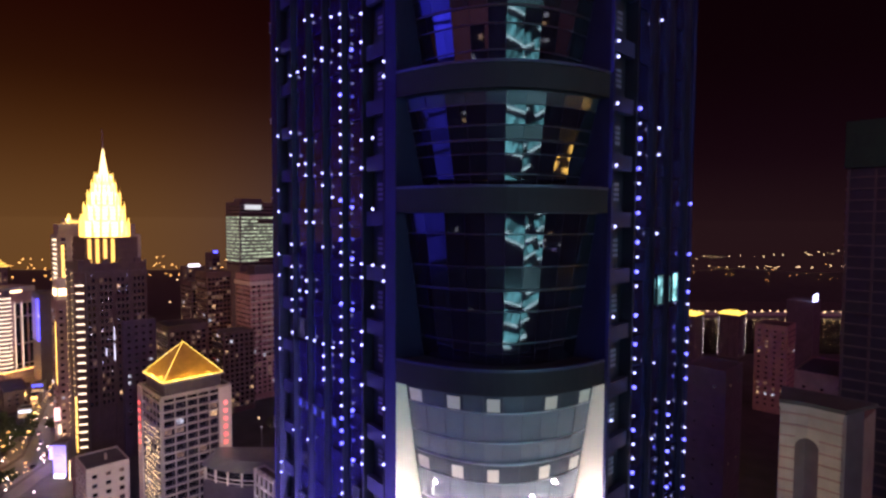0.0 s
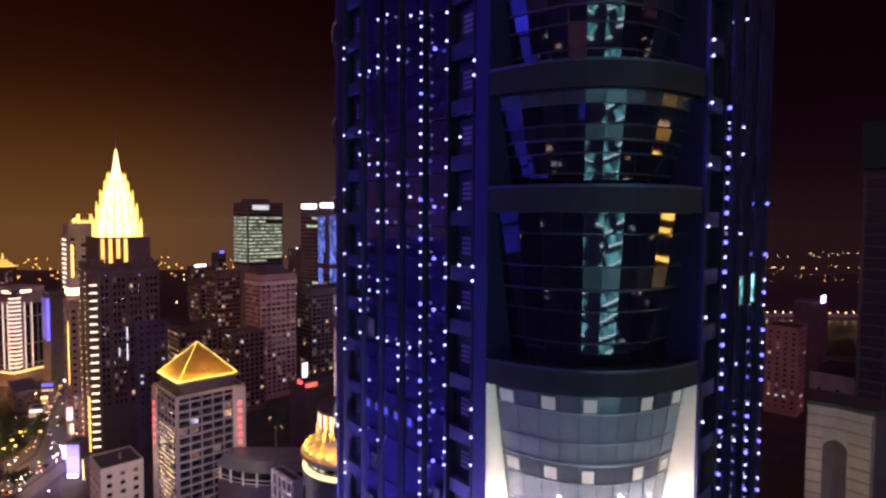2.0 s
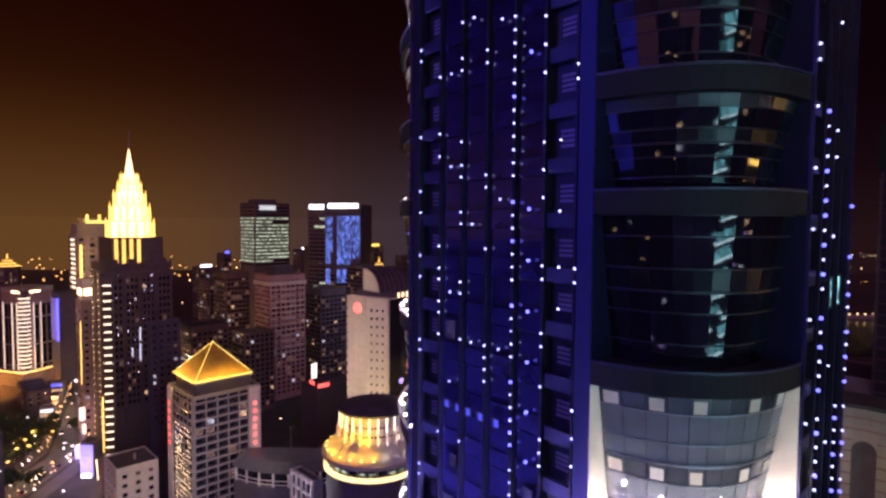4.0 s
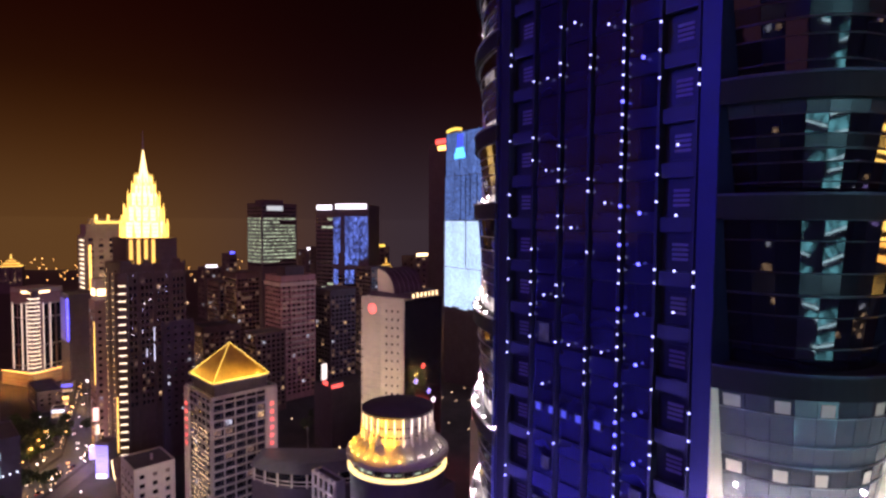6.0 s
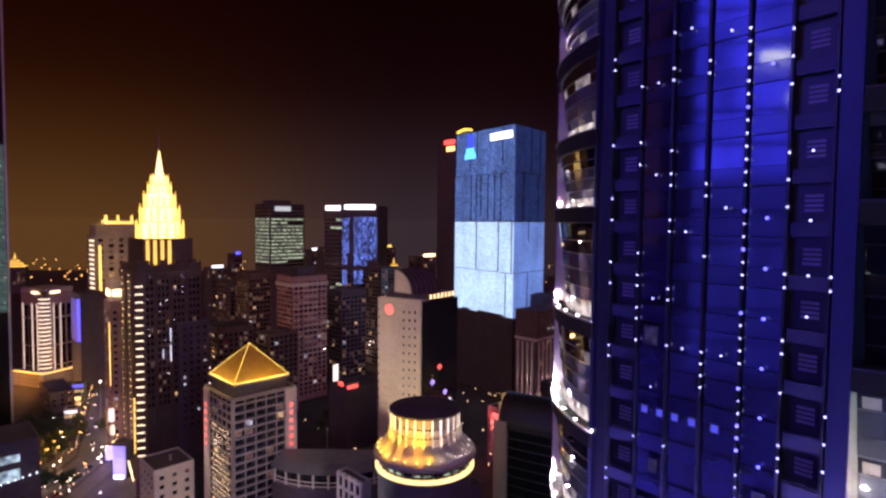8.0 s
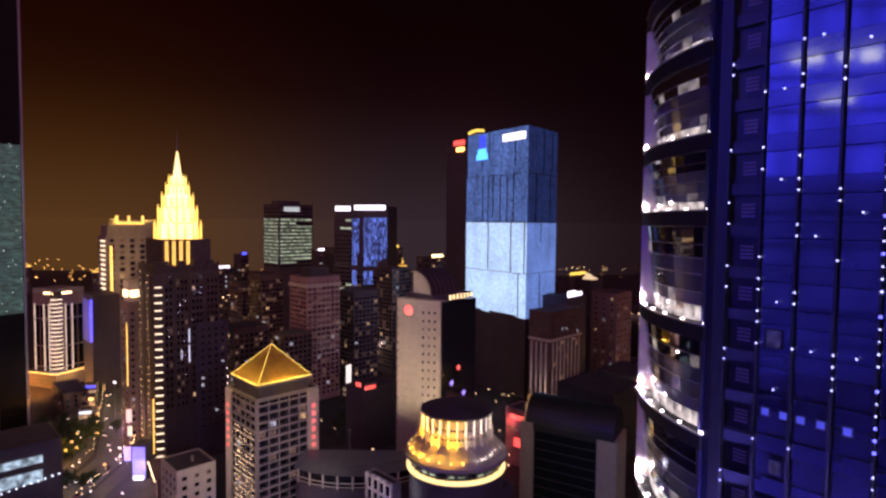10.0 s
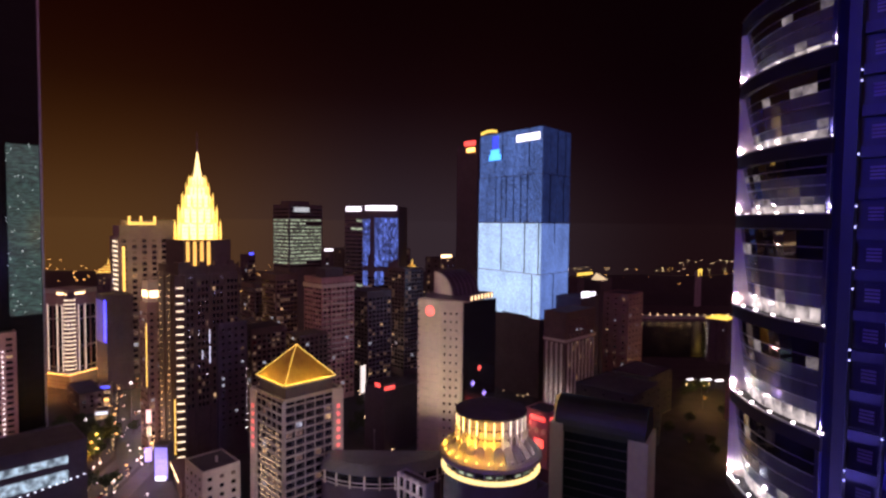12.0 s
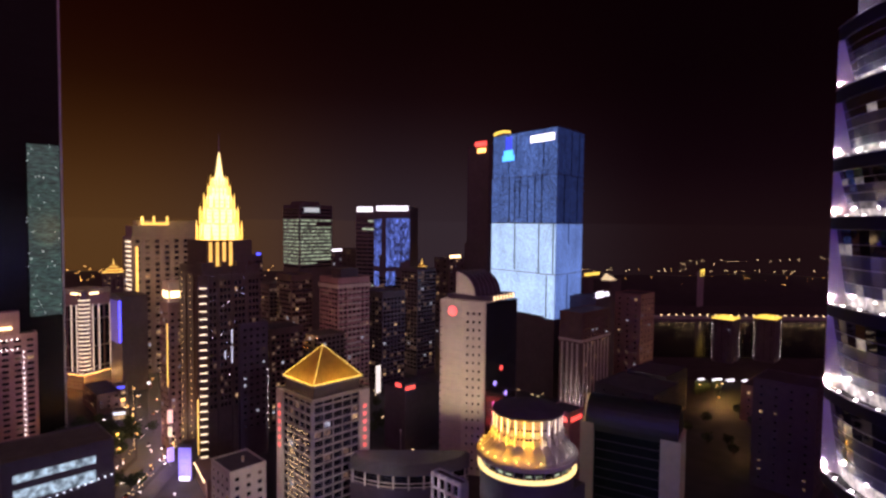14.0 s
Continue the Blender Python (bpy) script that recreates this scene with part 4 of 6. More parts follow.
for i in range(RIBS):
    a = math.tau * (i + 0.5) / RIBS
    sx, cx = math.sin(a), math.cos(a)
    gold = sx < 0.25
    part("roof_lamp", boxes((-0.25, 0.25, -0.2, 0.2, -0.3, 0.2)), G_RING if gold else M_METAL, skirt, m=Matrix.Translation((17.0 * sx, -17.0 * cx, 64.0)) @ Matrix.Rotation(a, 4, "Z"))
    if cx > -0.3:
        lamp("skirt_light", (-38.6 + 16.7 * sx, 197 - 16.7 * cx, 64.9), 480 if gold else 80, DEEPGOLD if gold else WHITE, 0.12)
        if i % 2:
            spot("drum_light", (-38.6 + 18.6 * sx, 197 - 18.6 * cx, 64.2), (-38.6 + 11.5 * sx, 197 - 11.5 * cx, 73.0), 38000 if gold else 6000, DEEPGOLD if gold else (1.0, 0.8, 0.55), 56)

# ---- the white tower ----
WHITE_PLAN = [(-70.6, 319.7), (-58.1, 311.4), (-45.2, 308.2), (-23.0, 332.0), (-40, 346), (-58, 340)]
white = thing("white_tower", pose(-47, 325, 0), "tall cream-white hotel tower with a dark vaulted roof", "tower")
W0 = Matrix.Translation((47, -325, 0))
bm = bmesh.new()
add_prism(bm, WHITE_PLAN[:3] + [(-40.5, 313.8), (-54, 334), (-64, 332)], 0, 100.4)
part("wall", bm, M_CREAM, white, "cream tiled wall", W0)
bm = bmesh.new()
add_prism(bm, [(-44.7, 308.8), (-24.0, 332.0), (-40, 346), (-54, 334.5), (-40, 314.2)], 0, 99.5)
part("dark_wing", bm, M_GLASS, white, "dark glazed wing", W0)


def facing(p, q, s, z, out=0.0):
    """The pose of a piece on the upright plane from p to q (p left as seen from outside)."""
    p, q = Vector((*p, 0)), Vector((*q, 0))
    x = (q - p).normalized()
    y = Vector((-x.y, x.x, 0))
    m = Matrix((x, y, Vector((0, 0, 1)))).transposed().to_4x4()
    m.translation = p + x * s - y * out + Vector((0, 0, z))
    return m


for z in np.arange(4, 98, 4.7):
    for s in (3.2, 6.6, 10.0):
        part("window", window_mesh(1.25, 1.6, M_GLASS if rng.random() < 0.9 else L_DIM, M_CREAM), None, white, m=W0 @ facing(WHITE_PLAN[1], WHITE_PLAN[2], s, z))
    part("window", window_mesh(0.9, 1.4, M_GLASS, M_CREAM), None, white, m=W0 @ facing(WHITE_PLAN[0], WHITE_PLAN[1], 0.8, z))
for z in np.arange(6, 100, 4.7):
    part("joint", box_mesh(14.9, 0.02, 0.08, M_GREY), None, white, m=W0 @ facing(WHITE_PLAN[0], WHITE_PLAN[1], 7.5, z))
bm = bmesh.new()
rim = circle(2.9, 20)
lo, hi = [bm.verts.new((x, -0.25, z)) for x, z in rim], [bm.verts.new((x, 0, z)) for x, z in rim]
bm.faces.new(lo)
bm.faces.new(hi[::-1])
for i in range(20):
    bm.faces.new((lo[i], lo[(i + 1) % 20], hi[(i + 1) % 20], hi[i]))
part("red_emblem", bm, G_RED, white, "round plain red sign", W0 @ facing(WHITE_PLAN[0], WHITE_PLAN[1], 8.5, 94.0))
bm = bmesh.new()
add_prism(bm, [(-66, 322), (-41, 310), (-26, 330), (-50, 342)], 100.4, 103.5)
part("roof_step", bm, M_DARK, white, "", W0)
for s in steps(0, 29, 7):
    part("crown_lamp", box_mesh(0.5, 0.3, 2.6, G_WARM), None, white, m=W0 @ facing((-41, 310), (-26, 330), s * 0.85, 102.0, 0.1))
ax = Vector((23, 20, 0))
vm = Matrix.Translation((-61, 323, 103.5)) @ ax.to_track_quat("Y", "Z").to_matrix().to_4x4()
arc = [(0, 0)] + [(16.5 * math.sin(math.pi / 2 * i / 12), 13.2 * math.cos(math.pi / 2 * i / 12)) for i in range(13)]


def quarter_vault(y0, y1, k):
    bm = bmesh.new()
    lo = [bm.verts.new(vm @ Vector((x * k, y0, z * k))) for x, z in arc]
    hi = [bm.verts.new(vm @ Vector((x * k, y1, z * k))) for x, z in arc]
    bm.faces.new(lo)
    bm.faces.new(hi[::-1])
    for i in range(len(arc)):
        j = (i + 1) % len(arc)
        bm.faces.new((lo[i], lo[j], hi[j], hi[i]))
    return bm


part("vault_roof", quarter_vault(0, 20, 1.0), M_DARK, white, "dark quarter-vaulted roof", W0)
part("gable", quarter_vault(-0.6, -0.1, 0.95), M_CREAM, white, "pale rounded gable wall", W0)
for i in range(1, 6):
    part("vault_seam", quarter_vault(i * 3.4, i * 3.4 + 0.25, 1.008), M_METAL, white, "", W0)
# lamp without a fitting, added to brighten the gable
lamp("gable_light", (-69, 311, 106), 1500, (1.0, 0.84, 0.62), 0.4)
for s, z, g in ((8, 40, G_PINK), (20, 44, G_VIOLET), (9, 52, G_VIOLET), (24, 38, G_SIGN), (15, 60, G_RED)):
    part("neon_sign", boxes((-1.6, 1.6, -0.3, 0, -0.4, 0.4), (-0.5, 0.6, -0.3, 0, -1.6, 1.4)), g, white, m=W0 @ facing((-44.7, 308.8), (-24.0, 332.0), s, z, 0.15))


# masts are added to carry fill light for the white tower
def fill_mast(x, y, h, target, watts, color, cone):
    t = thing("fill_mast", Matrix.Translation((x, y, 0)), "added steel mast carrying a fill lamp", "mast", "flood masts")
    bm = bmesh.new()
    add_prism(bm, circle(0.3, 8), 0, h, circle(0.15, 8))
    part("pole", bm, M_METAL, t)
    part("lamp_head", boxes((-0.5, 0.5, -0.7, -0.2, h, h + 0.7)), M_METAL, t)
    spot("facade_flood", (x, y, h + 1.2), target, watts, color, cone)


fill_mast(-90, 272, 40, (-62, 316, 78), 52000, (1.0, 0.84, 0.52), 100)
fill_mast(-46, 266, 36, (-50, 311, 74), 23000, (1.0, 0.84, 0.52), 100)
# bare spots without fittings, added to brighten the pyramid tower and cream block
spot("tower_flood", (-170, 246, 24), (-140, 264, 36), 16000, (1.0, 0.8, 0.52), 100)
spot("tower_flood", (-92, 222, 42), (-116, 266, 36), 18000, (1.0, 0.8, 0.55), 90)
spot("tower_flood", (-150, 232, 6), (-166, 270, 14), 9000, (1.0, 0.86, 0.7), 100)

# more bare spots, added to warm the brown towers
spot("facade_flood", (-236, 296, 17), (-214, 326, 74), 60000, (1.0, 0.56, 0.16), 80)
spot("facade_flood", (-164, 396, 62), (-148, 440, 74), 11000, (1.0, 0.55, 0.22), 110)
spot("facade_flood", (-176, 420, 4), (-176, 462, 66), 12000, (1.0, 0.5, 0.16), 90)
spot("facade_flood", (-200, 346, 86), (-194, 446, 84), 10000, (1.0, 0.5, 0.16), 90)

# ---- the media-facade tower ----
media = thing("media_tower", pose(15, 495, 0), "very tall square tower wrapped in bright blue-white light panels", "skyscraper")
MP = [(-22.5, 520.0), (24.8, 457.0), (56.0, 495.0), (8.7, 558.0)]
M0 = Matrix.Translation((-15, -495, 0))
bm = bmesh.new()
add_prism(bm, MP, -86, 223.5)
part("wall", bm, M_DARK, media, "dark shaft", M0)
TIERS = [(65, 102, LED_BRIGHT, LED_SIDE), (102.6, 145, LED_BRIGHT, LED_SIDE), (146, 186, LED_MID, LED_DARK), (186.6, 225, LED_MID, LED_DARK)]
# unlit joints: share of the face's width, share of the tier's height
SLITS = ([[(0.88, 1.0)], [(0.39, 0.97), (0.76, 1.0), (0.965, 1.0)], [(0.29, 1.0), (0.38, 0.98), (0.46, 0.9), (0.58, 1.0), (0.69, 1.0), (0.79, 1.0)], [(0.005, 1.0), (0.27, 0.9), (0.39, 0.6), (0.81, 0.85)]],
         [[(0.42, 1.0)], [(0.44, 0.4)], [(0.25, 1.0), (0.75, 1.0)], [(0.5, 1.0), (0.8, 1.0)]])
M_SLIT = material("unlit_joint", (0.01, 0.012, 0.03), 0.5, 0, 0.2, 1, 0)
for p, q, n, side in ((MP[0], MP[1], 7, 0), (MP[1], MP[2], 4, 1)):
    ln = math.dist(p, q)
    for j, tier in enumerate(TIERS):
        z0, z1 = tier[:2]
        for i in range(n):
            a, b = ln * i / n, ln * (i + 1) / n
            part("light_panel", boxes((a + 0.12, b - 0.12, -0.5, 0, z0 + (rng.choice((0, 0, 1.5)) if j == 0 else 0), z1)), tier[2 + side], media, m=M0 @ facing(p, q, 0, 0))
        for k, h in SLITS[side][j]:
            part("dark_slit", boxes((k * ln, k * ln + 1.0, -0.75, -0.5, z1 - h * (z1 - z0), z1)), M_SLIT, media, "dark unlit joint", M0 @ facing(p, q, 0, 0))
part("roof_sign", boxes((49, 76, -1.0, -0.4, 214.6, 220.6)), G_SIGN, media, "white roof sign", M0 @ facing(MP[0], MP[1], 0, 0))
bm = bmesh.new()
bow = [[bm.verts.new((1 + 1.55 * i, y, z + 1.5 * math.sin(math.pi * i / 14))) for y, z in ((-0.2, 226.2), (-0.2, 228.6), (0.6, 228.6), (0.6, 226.2))] for i in range(15)]
for r0, r1 in zip(bow, bow[1:]):
    for k in range(4):
        bm.faces.new((r0[k], r0[(k + 1) % 4], r1[(k + 1) % 4], r1[k]))
bm.faces.new(bow[0])
bm.faces.new(bow[-1][::-1])
part("yellow_neon", bm, G_YELLOW, media, "bowed yellow neon roof sign", M0 @ facing(MP[0], MP[1], 0, 0))
part("sign_frame", boxes((1, 22, 0.7, 1.1, 223.5, 228)), M_METAL, media, "", M0 @ facing(MP[0], MP[1], 0, 0))
part("blue_emblem", boxes((14, 29, -0.9, -0.4, 201.5, 206.5), (16, 27, -0.9, -0.4, 206.5, 211)), glow("azure_sign", (0.03, 0.42, 1.0), 2.4), media, "azure sign of plain bars", M0 @ facing(MP[0], MP[1], 0, 0))
part("blue_emblem", boxes((18, 26, -0.9, -0.4, 211, 223)), glow("royal_blue_sign", (0.01, 0.08, 1.0), 1.0), media, "deep blue sign of plain bars", M0 @ facing(MP[0], MP[1], 0, 0))

neon = block("neon_topped_tower", (-20, 596), 26, 30, 228, M_DARK, "dark tower behind with red and yellow neon on its roof", "skyscraper")
part("red_neon", boxes((-1, 0, 3, 19, 228.5, 233.5)), G_RED, neon, "red neon roof sign")
part("orange_neon", boxes((-1, 0, 4, 15, 221.5, 226)), G_AMBER, neon)
part("sign_frame", boxes((-0.2, 0.2, 3, 19, 227, 233)), M_METAL, neon)

# ---- office towers in the distance ----
green = block("green_office_tower", (-231, 628), 44, 36, 163, M_DARK, "dark office tower with rows of green-white lit floors", "skyscraper")
for i, z in enumerate(np.arange(60, 160, 4.1)):
    for face, ln in (("r", 44), ("l", 36)):
        if z < 92:
            continue
        for s in steps(1.5, ln - 1.5, 2):
            lit = 96 < z < 150 and rng.random() < 0.93
            part("window_band", box_mesh((ln - 3) / 2 - 0.4, 0.25, 1.3, L_OFFICE if lit else M_GLASS), None, green, m=on_face(face, s, z))
part("roof_sign", boxes((6, 26, -0.6, 0, 155.5, 161)), glow("dim_sign", (0.8, 1.0, 0.95), 0.5), green, "pale roof sign")
part("roof_house", boxes((6, 30, 6, 28, 163, 168)), M_DARK, green)

led = thing("blue_bead_tower", pose(-130, 590, 0), "dark office tower with blue light curtains and white roof signs", "skyscraper")
LP = [(-162, 596), (-141, 586), (-102, 574), (-96, 615), (-150, 630)]
D0 = Matrix.Translation((130, -590, 0))
bm = bmesh.new()
add_prism(bm, LP, -20, 161)
part("wall", bm, M_DARK, led, "", D0)
for a, b, z0, z1 in ((0.4, 5.6, 98, 148), (6.0, 8.0, 110, 148), (13.8, 18.6, 98, 149), (19.0, 23.4, 98, 149), (23.8, 29.2, 99, 149), (29.6, 34.4, 104, 149), (34.8, 39.6, 106, 149), (0.4, 5.6, 78, 93), (13.8, 18.6, 78, 93), (19.0, 24.0, 79, 93)):
    part("light_curtain", boxes((a, b, -0.4, 0, z0 + rng.uniform(-1, 1), z1)), LED_BEADS, led, "curtain of blue light beads", D0 @ facing(LP[1], LP[2], 0, 0))
part("roof_sign", boxes((3, 38, -0.8, 0, 157, 162)), G_SIGN, led, "white roof sign", D0 @ facing(LP[1], LP[2], 0, 0))
part("roof_sign", boxes((2, 21, -0.8, 0, 156, 161)), G_SIGN, led, "white roof sign", D0 @ facing(LP[0], LP[1], 0, 0))
for z in np.arange(30, 150, 4.3):
    for s in steps(0.5, 22.5, 3):
        part("window_band", box_mesh(6.6, 0.25, 1.9, M_GLASS if rng.random() < 0.93 else L_OFFICE), None, led, m=D0 @ facing(LP[0], LP[1], s, z))
    if z < 88:
        for s in steps(1, 40, 4):
            part("window_band", box_mesh(8.6, 0.25, 1.9, M_GLASS if rng.random() < 0.82 else L_DIM), None, led, m=D0 @ facing(LP[1], LP[2], s, z))


def window_field(parent, name, items, label=""):
    """Many small far windows as one joined part. items: (pose, width, height, material)."""
    verts, faces, slots, mats = [], [], [], []
    for m, w, h, mat in items:
        if mat not in mats:
            mats.append(mat)
        k = len(verts)
        verts += [m @ Vector((x, y, z)) for y in (-0.08, 0.02) for x, z in ((-w / 2, -h / 2), (w / 2, -h / 2), (w / 2, h / 2), (-w / 2, h / 2))]
        faces += [[k + i for i in f] for f in ((0, 1, 2, 3), (0, 4, 5, 1), (1, 5, 6, 2), (2, 6, 7, 3), (3, 7, 4, 0))]
        slots += [mats.index(mat)] * 5
    me = bpy.data.meshes.new(name)
    me.from_pydata(verts, [], faces)
    for mat in mats:
        me.materials.append(mat)
    me.polygons.foreach_set("material_index", slots)
    return tagged(part(name, me, None, parent, label), kind="stuff")


def flats(name, near, b, a, z1, mat, label, seed, nb, na, floor=3.6, lit=0.06, z_from=6.0, dim=0.12, win=(1.7, 1.5), group="", ang=45.0):
    """A block of flats with slab edges and windows on both seen faces."""
    r = random.Random(seed)
    t = block(name, near, b, a, z1, mat, label, "building", ang, group=group)
    var = [(1 - lit - dim, window_mesh(*win, M_GLASS, mat)), (dim, window_mesh(*win, L_DIM, mat)), (lit * 0.6, window_mesh(*win, L_WARM, mat)), (lit * 0.4, window_mesh(*win, L_COOL, mat))]
    zs = np.arange(z_from, z1 - 2, floor)
    if math.hypot(*near) > 415:
        panes, ws = (M_GLASS, L_DIM, L_WARM, L_COOL), [v[0] for v in var]
        window_field(t, "far_glazing", [(on_face(face, s, z), *win, r.choices(panes, ws)[0]) for face, ln, k in (("r", b, nb), ("l", a, na)) for z in zs for s in steps(0.6, ln - 0.6, k)])
    else:
        grid(t, "r", steps(0.6, b - 0.6, nb), zs, var, r)
        grid(t, "l", steps(0.6, a - 0.6, na), zs, var, r)
    for z in zs[::2]:
        for face, ln in (("r", b), ("l", a)):
            part("slab_edge", box_mesh(ln, 0.2, 0.4, mat), None, t, m=on_face(face, ln / 2, z - floor / 2))
    return t


brown = flats("brown_tower", (-151, 432), 31, 26, 99.5, M_ROSE, "rose-brown tiled residential tower with a flat roof cap", 21, 7, 6, 3.7, 0.03, dim=0.12, win=(2.2, 1.9))
part("roof_cap", boxes((-0.8, 31.8, -0.8, 26.8, 92, 95)), M_CREAM, brown, "pale roof cornice")
part("roof_house", boxes((7, 24, 6, 20, 100, 107)), M_DARK, brown)
for z in np.arange(36, 92, 4.6):
    part("balcony_band", boxes((9, 22, -1.3, 0, z + 1.2, z + 2.5), (0.5, 7, -0.5, 0, z + 1.4, z + 2.3), (24, 30.5, -0.5, 0, z + 1.4, z + 2.3)), M_CREAM, brown, "pale balcony band")
flats("brown_tower", (-192, 448), 20, 24, 100.0, M_SEPIA, "dark brown residential tower among others", 22, 6, 6, 3.7, 0.05, dim=0.22, win=(2.2, 1.9))
flats("brown_tower", (-222, 486), 28, 26, 88.0, M_SEPIA, "dark brown residential tower among others", 23, 7, 6, 3.7, 0.05, dim=0.2, win=(2.2, 1.9))
flats("brown_tower", (-186, 372), 26, 24, 70.0, M_SEPIA, "dark brown flats behind the pyramid roof", 24, 7, 5, 3.7, 0.05, dim=0.2, win=(2.0, 1.9))
flats("brown_tower", (-160, 400), 24, 20, 60.0, M_SEPIA, "dark brown flats behind the pyramid roof", 25, 6, 5, 3.7, 0.06, win=(2.0, 1.9))
flats("dark_tower", (-120, 470), 26, 24, 84.0, M_DARK, "dark flats in the middle distance", 26, 6, 5, 3.8, 0.03, dim=0.14, win=(2.4, 1.8))
flats("dark_tower", (-92, 520), 24, 24, 100.0, M_DARK, "dark flats in the middle distance", 27, 6, 5, 3.8, 0.03, dim=0.14, win=(2.4, 1.8))

# ---- left of the street ----
tall = flats("tall_flats", (-353, 505), 70, 26, 128.0, M_STONE, "tall pale residential tower with gold corner strips", 31, 8, 2, 5.4, 0.08, dim=0.2, win=(3.6, 2.9))
part("upper_storeys", boxes((2, 66, 3, 24, 128, 139)), M_STONE, tall)
part("roof_house", boxes((8, 60, 6, 22, 139, 144)), M_STONE, tall)
part("gold_strip", boxes((3.4, 5.2, -0.5, 0, 10, 120)), G_GOLD, tall, "gold light strip")
for z in np.arange(32, 128, 4.4):
    part("balcony_light", lit_bar(14, G_STACK, 1.1), None, tall, m=on_face("l", 8.0, z, 0.3))
# bare spot over the next roof, added to gild this facade
spot("facade_flood", (-318, 468, 83), (-322, 522, 108), 70000, (1.0, 0.62, 0.26), 110)
part("roof_sign", boxes((10, 34, 5.2, 5.8, 140, 142), (10, 12, 5.2, 5.8, 142, 148), (20, 22, 5.2, 5.8, 142, 148), (32, 34, 5.2, 5.8, 142, 148)), G_GOLD, tall, "gold roof sign of plain bars")
lamp("roof_light", (-352, 512, 146), 22000, GOLD, 1.0)
lamp("roof_light", (-330, 535, 148), 12000, GOLD, 1.0)
lantern = flats("lantern_tower", (-240, 341), 18, 14, 92, M_BROWN, "brown tower topped by a lit cream lantern storey", 32, 4, 3, 4.2, 0.06)
part("lantern", boxes((1, 15, 1, 12, 93, 106)), M_CREAM, lantern, "lit cream lantern storey")
part("lantern_window", boxes((2, 14, 0.7, 1.0, 96, 100), (0.7, 1.0, 2, 11, 96, 100)), G_WARM, lantern)
part("gold_strip", boxes((-0.4, 0, 0.5, 1.4, 40, 80)), G_GOLD, lantern, "gold light strip")
lamp("lantern_light", (-245, 335, 95), 4500, (1.0, 0.72, 0.4), 0.5)

hotel = block("curved_hotel", (-375, 470), 26, 28, 79, M_BROWN, "cream hotel with a lit rounded stair bay", "building", 72)
bm = bmesh.new()
add_prism(bm, circle(4.0, 24, 0.6, 0.6), 0, 82)
part("round_bay", bm, M_SEPIA, hotel)
for z in np.arange(12, 78, 3.5):
    bm = bmesh.new()
    add_prism(bm, circle(4.2, 20, 0.6, 0.6), z, z + 0.75)
    part("bay_light", bm, G_STACK, hotel)
for face, ln in (("r", 26), ("l", 28)):
    for s in (10.2, 16.2, 22.2):
        part("window_strip", box_mesh(4.6, 0.2, 60, M_GLASS), None, hotel, m=on_face(face, s, 40))
for face in "rl":
    for s in (8.0, 14.0, 25.0):
        part("light_line", box_mesh(0.3, 0.9, 62, G_LINE), None, hotel, "thin warm light line", on_face(face, s, 40))
    for z in (16, 34, 58, 70):
        part("floor_band", box_mesh(19, 0.5, 1.0, M_STONE), None, hotel, m=on_face(face, 16.5, z))
part("roof_ring", boxes((0, 26, 0, 28, 80, 84)), M_STONE, hotel)
part("roof_light", boxes((-3.5, 14, -0.5, 0, 79.6, 81.2), (-0.5, 0, 0, 14, 79.6, 81.2)), G_WARM, hotel, "warm roof edge light")
part("lit_podium", boxes((-6, 30, -6, 32, 0, 12.5)), M_STONE, hotel)
for z in (3, 6, 9, 12.0):
    part("podium_band", boxes((-6.3, 30, -6.3, -6, z, z + 0.45), (-6.3, -6, -6, 32, z, z + 0.45)), G_AMBER if z > 11 else M_BROWN, hotel, "amber-lit podium band")
for p in ((-374, 446, 6), (-398, 462, 6), (-408, 480, 7), (-360, 458, 8)):
    lamp("podium_light", p, 7000, (1.0, 0.36, 0.04), 0.8)
lamp("roof_light", (-388, 462, 84), 1000, WHITE, 0.6)

blue_block = block("blue_lit_block", (-334, 455), 20, 34, 80, M_DARK, "dark block with blue neon on its face", "building")
part("blue_neon", boxes((-0.6, 0, 3, 6.5, 42, 77)), glow("pale_blue_neon", (0.05, 0.055, 1.0), 3.2), blue_block, "tall blue neon strip")
lamp("neon_light", (-342, 456, 60), 6000, (0.2, 0.2, 1.0), 0.6)
# plain wall that emits, the neon's blue wash put into it
part("blue_neon", boxes((-0.4, 0, 7, 32, 40, 76)), glow("blue_wash_glow", (0.03, 0.03, 0.5), 0.35), blue_block, "dim wall with the blue neon's wash put into its glow")
flats("grey_block", (-322, 400), 16, 40, 15, M_SEPIA, "grey block along the street with warm corner lights", 33, 3, 8, 3.4, 0.04)

M_GLASS_WEST = material("smoked_glass", (0.007, 0.006, 0.007), 0.2, 0, 0.3, 0.3, 0.03, spec=0.12)
glass_tower_west = block("green_reflecting_tower", (-340, 331), 36, 40, 300, M_GLASS_WEST, "very tall dark glass tower with green reflections put into glowing panes", "skyscraper")
# glowing panes and beads imitate green streaks reflected in the glass
for z in np.arange(20, 298, 6.0):
    part("pane", box_mesh(8.2, 0.12, 5.6, M_GLASS_WEST), None, glass_tower_west, m=on_face("r", 13.75, z))
    part("pane", box_mesh(16.8, 0.12, 5.8, L_GREENREFLECT if 82 < z < 190 else M_GLASS_WEST), None, glass_tower_west, m=on_face("r", 26.5, z))
